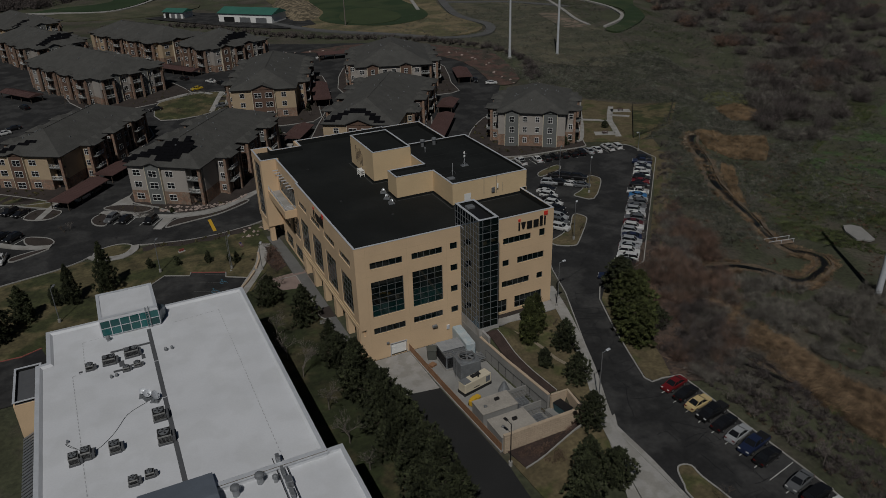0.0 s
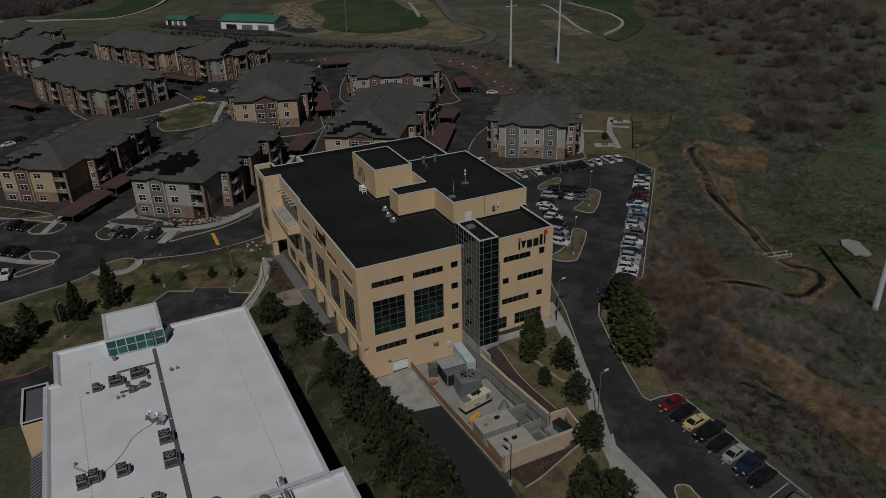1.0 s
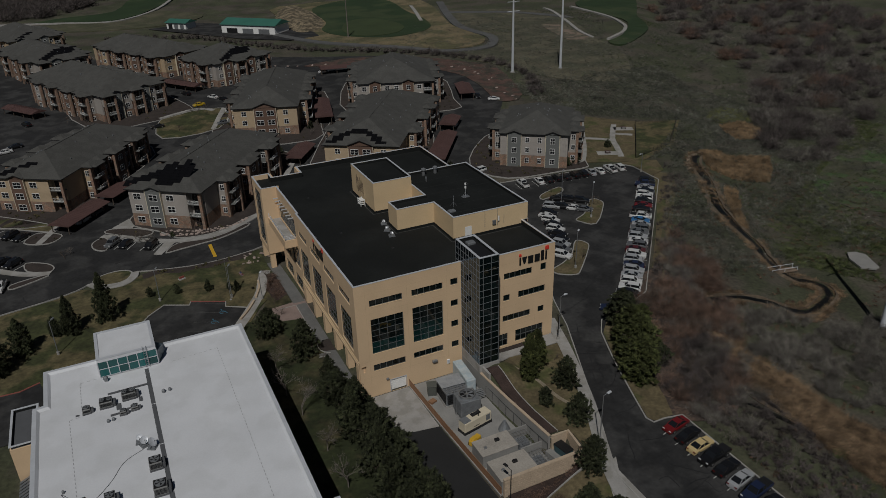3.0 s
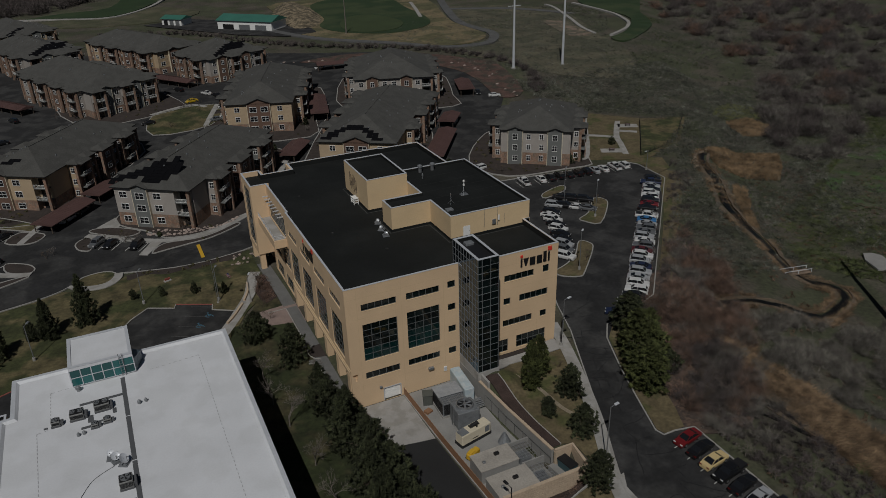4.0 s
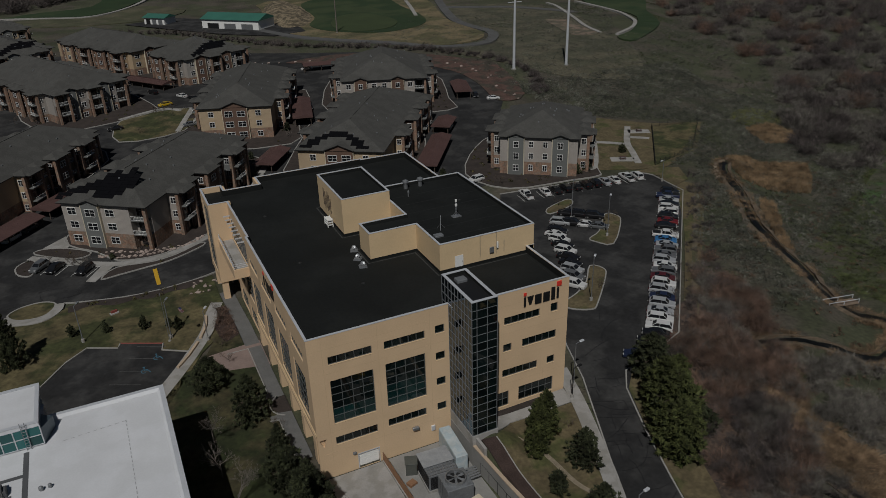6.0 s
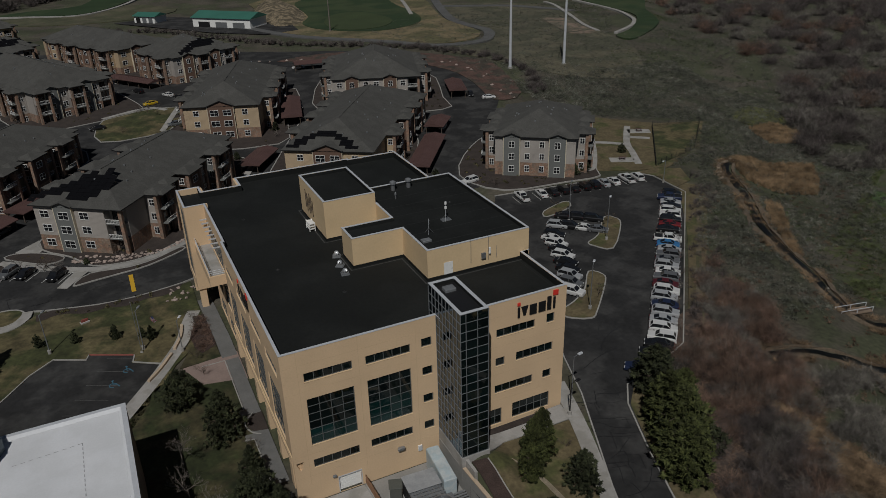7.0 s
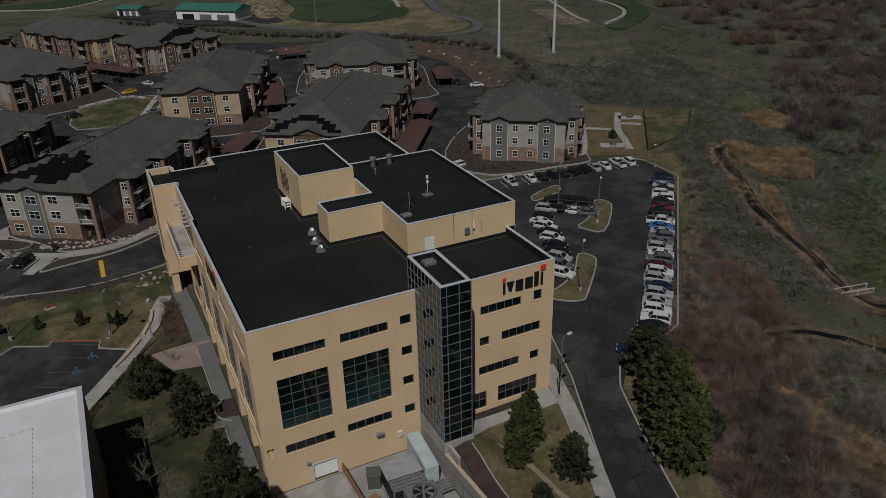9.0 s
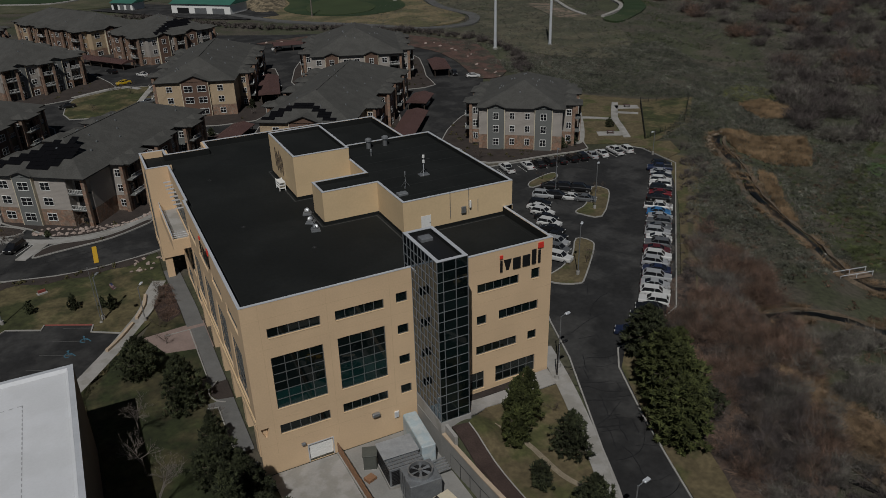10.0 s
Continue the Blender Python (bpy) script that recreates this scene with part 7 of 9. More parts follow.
part("body", M().bevel_box(-1.2, 1.2, -0.5, 0.5, 0.35, 1.3, 0.15), YELLOW, mach)
for x in (-0.8, 0.8):
    for y in (-0.5, 0.5):
        part("wheel", M().tube((x, y - 0.12, 0.32), (x, y + 0.12, 0.32), 0.32, n=12), TYRE, mach)
part("hood", M().bevel_box(-1.0, 0.2, -0.4, 0.4, 1.3, 1.5, 0.06), YELLOW, mach)
cone = thing("conical_cover", "dark weathered cone-shaped cover", "cover", pose(18.6, -18.6, 0.06))
part("shell", M().tube((0, 0, 0), (0, 0, 1.8), 1.1, 0.25, n=10), GALV_D, cone)
GREENBOX = material("dull_green_enamel", (0.085, 0.09, 0.08), 0.6, vary=0.1, size=1)
cyl = thing("transformer_cabinet", "dull green steel transformer cabinet by the wall", "cabinet", pose(11.9, -4.2, 0.06, 0, 0, -20))
part("body", M().bevel_box(-0.9, 0.7, -0.8, 0.8, 0.1, 2.1, 0.06), GREENBOX, cyl)
part("lid", M().bevel_box(-1.0, 0.8, -0.9, 0.9, 2.1, 2.2, 0.04), GREENBOX, cyl)
part("door", M().box(-0.8, 0.6, -0.84, -0.8, 0.25, 1.95), GREENBOX, cyl)
part("plinth", M().box(-1.0, 0.8, -0.9, 0.9, 0, 0.1), CONCRETE, cyl)
hoodv = thing("wall_vent", "grey metal vent hood on the stucco wall", "vent", pose(14.4, -0.02, 3.8))
part("hood", M().bevel_box(-0.5, 0.5, -0.45, 0.0, 0, 0.45, 0.08), GALV, hoodv)
elb = thing("wall_box", "white meter box on the stucco wall", "box", pose(17.2, -0.02, 2.5))
part("case", M().bevel_box(-0.3, 0.3, -0.18, 0.0, 0, 0.9, 0.03), WHITE, elb)
part("door", M().box(-0.24, 0.24, -0.2, -0.18, 0.08, 0.8), CAP, elb)
wl = thing("wall_light", "small grey wall light over the loading door", "lamp", pose(5.0, -0.02, 3.0))
part("housing", M().bevel_box(-0.25, 0.25, -0.3, 0.0, 0, 0.3, 0.06), GALV_D, wl)
pal = thing("pallet_stack", "stack of wooden pallets", "pallets", pose(10.9, -6.4, 0.06, 0, 0, 20))
for i in range(3):
    part("pallet", M().box(-0.6, 0.6, -0.5, 0.5, 0.14 * i + 0.1, 0.14 * i + 0.13).box(-0.6, -0.5, -0.5, 0.5, 0.14 * i, 0.14 * i + 0.1).box(0.5, 0.6, -0.5, 0.5, 0.14 * i, 0.14 * i + 0.1).box(-0.05, 0.05, -0.5, 0.5, 0.14 * i, 0.14 * i + 0.1), WOODFENCE, pal)
# two roofed concrete stores with stalls behind
TAN = material("dusty_tan_roofing", (0.32, 0.295, 0.26), 0.9, vary=0.15, size=2, fine=0.12)
for x0, x1, y0, y1, hgt in ((10.9, 17.2, -25.3, -21.6, 2.4), (10.9, 17.4, -31.2, -26.6, 2.3)):
    st = thing("store", "flat-roofed concrete store in the court", "store", pose((x0 + x1) / 2, (y0 + y1) / 2, 0.06))
    w, d = (x1 - x0) / 2, (y1 - y0) / 2
    part("wall", M().box(-w, w, -d, d, 0, hgt), CONCRETE_D, st)
    part("roof", M().bevel_box(-w - 0.1, w + 0.1, -d - 0.1, d + 0.1, hgt, hgt + 0.14, 0.04), TAN, st)
    part("roof_box", M().bevel_box(0.2, 1.0, 0.2, 0.7, hgt + 0.14, hgt + 0.5, 0.04), DARK, st)
    part("roof_box", M().bevel_box(-2.2, -1.7, -0.6, -0.2, hgt + 0.14, hgt + 0.45, 0.04), GALV, st)
for y in (-21.4, -26.0, -31.0):
    pw = thing("stall_wall", "grey concrete dividing wall", "wall", pose(19.3, y, 0.06))
    part("wall", M().box(-2.0, 1.9, -0.1, 0.1, 0, 2.1), CONCRETE_D, pw)
for y in (-23.4, -28.4):
    cage = thing("wire_cage", "galvanised wire mesh cage", "cage", pose(19.2, y, 0.06))
    cg = M()
    for i in range(6):
        cg.tube((-1.4 + 0.55 * i, -1.5, 1.9), (-1.4 + 0.55 * i, 1.5, 1.9), 0.025, n=4).tube((-1.4 + 0.55 * i, -1.5, 0), (-1.4 + 0.55 * i, -1.5, 1.9), 0.025, n=4)
    for i in range(6):
        cg.tube((-1.4, -1.5 + 0.6 * i, 1.9), (1.35, -1.5 + 0.6 * i, 1.9), 0.025, n=4)
    part("mesh", cg, GALV, cage)
    part("contents", M().bevel_box(-1.1, 0.9, -1.0, 0.9, 0, 1.1, 0.1), GALV_D, cage)
skip = thing("waste_skip", "teal steel waste skip in its bay", "skip", pose(23.4, -29.0, 0.9, 0, 0, -80))
part("body", M().add([(-1.2, -0.7, 0.1), (1.2, -0.7, 0.1), (1.2, 0.7, 0.1), (-1.2, 0.7, 0.1), (-1.4, -0.8, 1.5), (1.4, -0.8, 1.5), (1.4, 0.8, 1.5), (-1.4, 0.8, 1.5)], [(0, 1, 5, 4), (1, 2, 6, 5), (2, 3, 7, 6), (3, 0, 4, 7), (3, 2, 1, 0)]), material("teal_steel", (0.05, 0.10, 0.115), 0.5, 0.3), skip)
part("lid", M().bevel_box(-1.45, 1.45, -0.85, 0.85, 1.5, 1.62, 0.04), DARK, skip)
part("bay_floor", M().box(-2.2, 2.2, -1.8, 1.4, -1.0, 0.08), CONCRETE_D, skip)
# chain link fence over the retaining wall
cl = thing("chain_fence", "thin galvanised chain-link fence on the wall", "fence")
wl = resample([(20.15, -6.9), (20.6, -15.6), (21.7, -27.0)], 2.4)
for p in wl:
    part("post", M().tube((p.x, p.y, 0), (p.x, p.y, 2.2), 0.035, n=6), DARK, cl)
for a, b in zip(wl, wl[1:]):
    part("rail", M().tube((a.x, a.y, 2.15), (b.x, b.y, 2.15), 0.025, n=5), DARK, cl)


# ---- lamps, masts and signs ----
def street_lamp(x, y, h, turn=0, arms=1, mt=GALV, label="tall grey steel street lamp with a flat head"):
    z = height(x, y)
    lp = thing("street_lamp", label, "street lamp", pose(x, y, z, 0, 0, turn), "lamps")
    part("foot", M().tube((0, 0, -0.3), (0, 0, 0.75), 0.3, n=12), CONCRETE, lp)
    part("pole", M().tube((0, 0, 0.7), (0, 0, h), 0.09, 0.07, n=8), mt, lp)
    for k in range(arms):
        s = 1 if k == 0 else -1
        part("arm", M().tube((0, 0, h - 0.1), (s * 0.9, 0, h + 0.02), 0.05, n=6), mt, lp)
        hd = part("head", M().bevel_box(min(s * 0.8, s * 1.6), max(s * 0.8, s * 1.6), -0.2, 0.2, h - 0.06, h + 0.12, 0.05), CAP if mt is GALV else mt, lp)
        part("lens", M().box(min(s * 0.9, s * 1.5), max(s * 0.9, s * 1.5), -0.15, 0.15, h - 0.09, h - 0.062), LAMP_LENS, hd)


for x, y, h, t, a, mt in ((40.6, -1.9, 8.2, 10, 1, GALV), (28.2, -31.8, 9.7, 10, 1, GALV), (10.4, -34.6, 7.8, 100, 1, DARK), (-14.2, 43.5, 7.5, 60, 1, GALV_D), (-48.8, 37.0, 7.5, 60, 1, GALV_D), (58.0, 17.6, 9.0, 45, 1, GALV), (79.0, 40.6, 9.5, 45, 1, GALV), (77.6, 52.5, 9.5, 45, 1, GALV_D), (-8.4, 39.8, 6.0, 60, 1, GALV),
                         (112.9, 62.0, 6.0, 200, 1, GALV), (-28.5, 49.5, 7.5, 60, 1, GALV_D), (38.9, -4.0, 5.6, 10, 1, DARK)):
    street_lamp(x, y, h, t, a, mt)


def power_mast(x, y, h, r, mt, label, arms):
    z = height(x, y)
    pm = thing("power_mast", label, "mast", pose(x, y, z), "masts")
    part("foot", M().tube((0, 0, -0.5), (0, 0, 0.4), r * 1.6, n=16), CONCRETE, pm)
    part("pole", M().tube((0, 0, 0.3), (0, 0, h), r, r * 0.55, n=16), mt, pm)
    for zz, l in arms:
        part("cross_arm", M().tube((-l, 0, zz + 0.3), (l, 0, zz + 0.3), 0.14, n=8), mt, pm)


power_mast(139.0, 183.0, 34, 0.62, CAP, "tall pale grey steel power mast", ((30, 3), (26, 3)))
power_mast(161.5, 178.5, 40, 0.6, CAP, "tall pale steel power mast", ((36, 3), (31, 3)))
power_mast(101.5, -27.2, 38, 0.65, CAP, "thick pale grey steel power mast", ((34, 3), (30, 3)))
power_mast(103.0, 303.0, 22, 0.35, BARK_PALE, "thin wooden utility mast", ())
hump = M()
ribbon(hump, [(-13.8, 73.5), (-13.8, 65.8)], 0.8, 0.02, 0.1, step=1.0)
solid("speed_hump", hump, YELLOW, "yellow painted speed hump across the road", "speed hump", kind="structure")
sg = thing("road_sign", "small red sign board on a low base", "sign", pose(-22.8, 57.6, 3.1, 0, 0, 20))
part("base", M().bevel_box(-0.8, 0.8, -0.4, 0.4, 0, 0.25, 0.05), CONCRETE, sg)
part("board", M().bevel_box(-0.6, 0.6, -0.15, 0.15, 0.25, 0.7, 0.04), DULL_RED, sg)
brd = thing("footbridge", "weathered timber footbridge over the creek", "bridge", pose(103.2, -0.6, 0.0, 0, 0, -12))
part("deck", M().box(-3.4, 3.4, -0.9, 0.9, 0.5, 0.75), material("weathered_boards", (0.20, 0.15, 0.11), 0.95, vary=0.2, size=1), brd)
for y in (-0.85, 0.85):
    part("rail", M().box(-3.4, 3.4, y - 0.05, y + 0.05, 1.5, 1.6).box(-3.35, -3.25, y - 0.05, y + 0.05, 0.7, 1.5).box(3.25, 3.35, y - 0.05, y + 0.05, 0.7, 1.5).box(-0.05, 0.05, y - 0.05, y + 0.05, 0.7, 1.5), CAP, brd)
wr = thing("weir_wall", "pale concrete culvert wall across the creek", "wall", pose(104.4, 7.2, 0, 0, 0, -6))
part("wall", M().box(-3.6, 2.6, -0.2, 0.2, -0.5, 1.0).box(-0.2, 0.2, -2.6, 0.2, -0.5, 0.9), CONCRETE, wr)
slab = thing("concrete_slab", "pale weathered concrete slab in the scrub", "slab", pose(124.0, -5.4, 0.25, 0, 0, 61))
part("slab", M().prism([(-4.4, -1.2), (-3.6, -2.4), (3.2, -2.2), (4.5, -0.4), (4.2, 1.6), (1.0, 2.5), (-3.8, 1.8)], -0.2, 0.2), CONCRETE_D, slab)

# dog run fence
df = thing("dog_run_fence", "thin black wire fence round the dog run", "fence")
for a, b in (((119.5, 72.5), (142.8, 101.9)), ((142.8, 101.9), (158.5, 97.8)), ((158.5, 97.8), (138, 78)), ((138, 78), (119.5, 72.5))):
    ps = resample([a, b], 2.5)
    for p in ps[:-1]:
        part("post", M().tube((p.x, p.y, height(p.x, p.y) - 0.2), (p.x, p.y, height(p.x, p.y) + 1.6), 0.05, n=5), DARK, df)
    for p, q in zip(ps, ps[1:]):
        wires = M()
        for zz in (0.2, 0.5, 0.8, 1.1, 1.5):
            wires.tube((p.x, p.y, height(p.x, p.y) + zz), (q.x, q.y, height(q.x, q.y) + zz), 0.025, n=4)
        part("wires", wires, DARK, df)
for x, y, t in ((114.7, 80.8, -28), (135.7, 99.6, -28)):
    tb = thing("picnic_table", "small dark red picnic table on a slab", "table", pose(x, y, height(x, y) + 0.2, 0, 0, t))
    part("top", M().bevel_box(-0.9, 0.9, -0.4, 0.4, 0.7, 0.76, 0.02), RED_ROOF, tb)
    for s in (-1, 1):
        part("bench", M().box(-0.9, 0.9, s * 0.75 - 0.14, s * 0.75 + 0.14, 0.42, 0.47), RED_ROOF, tb)
        part("leg", M().box(s * 0.7 - 0.05, s * 0.7 + 0.05, -0.8, 0.8, 0.36, 0.42).box(s * 0.7 - 0.05, s * 0.7 + 0.05, -0.3, 0.3, 0, 0.7), DARK, tb)

# drains on the office roof
for x, y in ((12.5, 13.0), (6.0, 24.0), (5.5, 45.0), (35.0, 26.0)):
    dr = thing("roof_drain", "small grey roof drain with a dome strainer", "drain", pose(x, y, (26.17 if y > 20 else ROOF) if x > 24 else ROOF), "roof drains")
    part("flange", M().tube((0, 0, 0), (0, 0, 0.03), 0.32, 0.28, n=12), SEAM, dr)
    part("dome", M().tube((0, 0, 0.03), (0, 0, 0.16), 0.14, 0.05, n=8), DARK, dr)
# rooftop things of the office
for x, y in ((29.1, 35.4), (31.9, 35.4)):
    vent_pipe(x, y, 26.17, 1.4, 0.38, "office roof vents")
vent_pipe(28.0, 31.6, 26.17, 0.9, 0.12, "office roof vents")
for x, y, h, big in ((27.1, 16.7, 2.3, False), (31.4, 19.9, 3.0, True)):
    an = thing("antenna", "white antenna on a ballasted tripod" if big else "thin pale whip antenna on a tripod foot", "antenna", pose(x, y, 26.17))
    part("mast", M().tube((0, 0, 0), (0, 0, h), 0.045 if big else 0.03, n=6), CAP, an)
    for k in range(3):
        part("leg", M().tube((0.7 * math.cos(k * 2.094), 0.7 * math.sin(k * 2.094), 0), (0, 0, 0.9), 0.03, n=5), GALV, an)
    if big:
        for z in (h - 0.45, h - 1.2):
            part("aerial", M().bevel_box(-0.16, 0.16, -0.12, 0.12, z, z + 0.42, 0.04), WHITE, an)
        part("ballast", M().bevel_box(-0.75, 0.75, -0.5, 0.5, 0, 0.14, 0.03), GALV, an)
hatch = thing("roof_hatch", "low grey roof hatch", "hatch", pose(25.6, 14.4, 26.17, 0, 0, 0))
part("lid", M().bevel_box(-0.7, 0.7, -0.5, 0.5, 0, 0.3, 0.05), GALV_D, hatch)
pd = thing("roof_door", "white steel door onto the roof", "door", pose(27.1, 10.4, 22.1))
part("leaf", M().box(-0.7, 0.7, -0.06, -0.01, 0.1, 2.2), WHITE, pd)
part("handle", M().box(0.5, 0.62, -0.12, -0.06, 1.1, 1.16), DARK, pd)
eb = thing("wall_antennas", "grey antenna panels and boxes on the penthouse wall", "antenna", pose(33.2, 10.35, 23.6))
part("box", M().bevel_box(-0.9, -0.2, -0.25, 0, 0.0, 0.9, 0.04), GALV, eb)
for x in (-2.6, 0.2, 1.6):
    part("mast", M().tube((x, -0.15, -0.2), (x, -0.15, 3.4 if x < 1 else 1.6), 0.035, n=6), GALV_D, eb)
part("panel_aerial", M().bevel_box(0.3, 0.55, -0.3, -0.1, 0.6, 1.6, 0.04), WHITE, eb)
for x, y, t in ((15.0, 24.0, -20), (14.5, 20.8, -35), (14.3, 18.0, -10)):
    dish(x, y, ROOF, 0.36, t, 0.6, GALV)
cond = thing("pipe_stand", "white open steel stand beside the plant room", "stand", pose(14.5, 35.6, ROOF))
for x in (-0.45, 0.45):
    for y in (-0.9, 0.9):
        part("post", M().box(x - 0.06, x + 0.06, y - 0.06, y + 0.06, 0, 1.5), WHITE, cond)
for z in (0.35, 0.8, 1.25):
    part("shelf", M().box(-0.5, 0.5, -0.98, 0.98, z, z + 0.08), WHITE, cond)
part("box", M().bevel_box(-0.3, 0.3, -0.5, 0.3, 0.88, 1.2, 0.04), CAP, cond)
conduits = thing("wall_conduits", "dark pipes on the plant room wall", "pipework", pose(15.38, 38.5, 22.2))
for i in range(6):
    part("pipe", M().tube((-0.1, -2.2 + 0.75 * i, 1.6 + 0.5 * (i % 2)), (-0.1, -2.2 + 0.75 * i, 4.4 + 0.4 * (i % 3)), 0.05, n=6), BARK, conduits)


# ---- signs on the office: plain shapes ----
for m in (pose(31.4, -1.21, 20.1, 0, 0, 0), pose(-0.01, 23.0, 20.3, 0, 0, -90)):
    sgn = thing("wall_sign", "raised black shapes with two red squares on stucco", "sign", m)
    for x0, x1, z1 in ((0.1, 0.45, 1.55), (1.95, 3.05, 1.5), (3.35, 4.45, 1.5), (4.7, 5.35, 2.0), (5.65, 6.0, 1.75)):
        part("bar", M().bevel_box(x0, x1, -0.14, 0, 0, z1, 0.03), BLACK, sgn)
    part("wedge", M().prism([(0, 0), (1.15, 0), (0.75, 1.5), (0.4, 1.5)], 0, 0.14).turned(pose(0.65, 0, 1.5, -90, 0, 0) @ pose(0, 0, 0)), BLACK, sgn)
    part("square", M().bevel_box(0.05, 0.5, -0.14, 0, 1.8, 2.25, 0.02), RED, sgn)
    part("square", M().bevel_box(5.6, 6.4, -0.14, 0, 2.0, 2.75, 0.02), RED, sgn)

fp = thing("flagpole", "tall white flagpole with a striped flag on the lawn", "flagpole", pose(-14.6, 42.6, height(-14.6, 42.6)))
part("pole", M().tube((0, 0, -0.1), (0, 0, 9.6), 0.06, 0.035, n=10), GALV, fp)
part("base", M().tube((0, 0, 0.05), (0, 0, 0.28), 0.3, 0.2, n=12), CONCRETE, fp)
part("finial", M().tube((0, 0, 9.6), (0, 0, 9.78), 0.09, 0.03, n=8), GALV, fp)


def wave(u):
    return 0.16 * math.sin(u * 3.2) * (0.3 + u / 2.6)


FLAG_BLUE = material("faded_blue_cloth", (0.03, 0.035, 0.09), 0.8, vary=0.1)
FLAG_RED = material("faded_red_cloth", (0.18, 0.04, 0.05), 0.8, vary=0.1)
FLAG_WHITE = material("white_cloth", (0.20, 0.20, 0.20), 0.8, vary=0.06)
cloth = M()
cols = [2.6 * i / 14 for i in range(15)]
for k in range(13):
    z0, z1 = 7.85 + 0.12 * k, 7.97 + 0.12 * k
    for a, b in zip(cols, cols[1:]):
        blue = k >= 6 and a < 1.02
        sag = (0.10 * a, 0.10 * b)
        cloth.add([(0.08 + a, wave(a), z0 - sag[0]), (0.08 + b, wave(b), z0 - sag[1]), (0.08 + b, wave(b), z1 - sag[1]), (0.08 + a, wave(a), z1 - sag[0])], [(0, 1, 2, 3)], 2 if blue else k % 2)
cm = cloth.mesh("flag", [FLAG_RED, FLAG_WHITE, FLAG_BLUE])
part("flag", cm, None, fp, "striped red and white cloth flag", Matrix.LocRotScale((0, 0, 4.7), Euler((0, 0.9, -0.5)), (0.42, 0.42, 0.42)))


# ---- trees ----
def pine_meshes(seed, h, r, mt, tufts=230, low=0.04, belly=0.3, per=13, taper=0.75, rise=0.6):
    """A full conifer: whorls of boughs round the trunk, each set with tufts of needles that point out and up, with gaps between the boughs."""
    q = random.Random(seed)
    crown, trunk = M(), M()
    trunk.tube((0, 0, -0.4), (0, 0, h * 0.5), r * 0.075, r * 0.045, n=8).tube((0, 0, h * 0.5), (0, 0, h * 0.96), r * 0.045, 0.02, n=6)
    lump = [q.uniform(0, 6.28) for _ in range(3)]

    def profile(f, a):
        k = (1 - ((f - belly) / (1 - belly)) ** 2.0) ** taper if f > belly else 0.7 + 0.3 * f / belly
        return max(0.05, k * (1 + 0.12 * math.sin(2 * a + lump[0]) + 0.12 * math.sin(3 * a + lump[1] + 6 * f) + 0.1 * math.sin(11 * f + lump[2]) + 0.16 * math.sin(5 * a + 23 * f)))
    # dense inner crown
    rings, seg = 9, 11
    k0 = len(crown.v)
    for i in range(rings):
        f = low + (0.93 - low) * i / (rings - 1)
        for j in range(seg):
            a = 6.2832 * j / seg + 0.3 * i
            rr = r * profile(f, a) * q.uniform(0.28, 0.5)
            crown.v.append((math.cos(a) * rr, math.sin(a) * rr, h * (f + q.uniform(-0.02, 0.02))))
    for i in range(rings - 1):
        for j in range(seg):
            crown.f.append((k0 + i * seg + j, k0 + i * seg + (j + 1) % seg, k0 + (i + 1) * seg + (j + 1) % seg, k0 + (i + 1) * seg + j))
    crown.m = [0] * len(crown.f)
    for k in range(tufts):
        f = low + (0.985 - low) * ((k + q.uniform(-1.5, 1.5)) / tufts)
        f = min(0.985, max(low, f)) ** 1.1
        f = 0.6 * f + 0.4 * (round(f * h / 0.85) * 0.85 / h)
        a = k * 2.39996 + q.uniform(-0.35, 0.35)
        prof = profile(min(0.985, f), a)
        rad = r * prof * q.uniform(0.5, 1.1)
        c = Vector((math.cos(a) * rad, math.sin(a) * rad, h * f - 0.06 * rad))
        if k % 8 == 0 and rad > 0.8:
            trunk.tube((0, 0, max(0.3, h * f - rad * 0.3)), c, 0.05, 0.02, n=4, caps=False)
        size = (0.40 + 0.22 * min(1.0, prof)) * q.uniform(0.65, 1.4) * min(1.0, r / 2.4 + 0.25)
        out = Vector((math.cos(a), math.sin(a), rise + 1.0 * f)).normalized()
        # dark heart of the tuft, then shoots with three sides that fan out of it
        s1 = out.cross(Vector((q.gauss(0, 1), q.gauss(0, 1), q.gauss(0, 1)))).normalized()
        s2 = out.cross(s1)
        w = size * 0.42
        crown.add([c - out * w, c + s1 * w, c + s2 * w, c - s1 * w, c - s2 * w, c + out * w * 1.5], [(0, 2, 1), (0, 3, 2), (0, 4, 3), (0, 1, 4), (5, 1, 2), (5, 2, 3), (5, 3, 4), (5, 4, 1)])
        for _ in range(per):
            d = (Vector((q.gauss(0, 1), q.gauss(0, 1), q.gauss(0, 0.8))).normalized() + out * 0.8).normalized()
            o = c + d * size * q.uniform(0.1, 0.45)
            e1 = d.cross(Vector((q.gauss(0, 1), q.gauss(0, 1), q.gauss(0, 1)))).normalized() * size * 0.13
            e2 = d.cross(e1)
            crown.add([o + e1, o - e1 * 0.5 + e2 * 0.87, o - e1 * 0.5 - e2 * 0.87, o + d * size * q.uniform(0.4, 0.8)], [(0, 1, 3), (1, 2, 3), (2, 0, 3)])
    return trunk.mesh("trunk", BARK), crown.mesh("crown", mt)


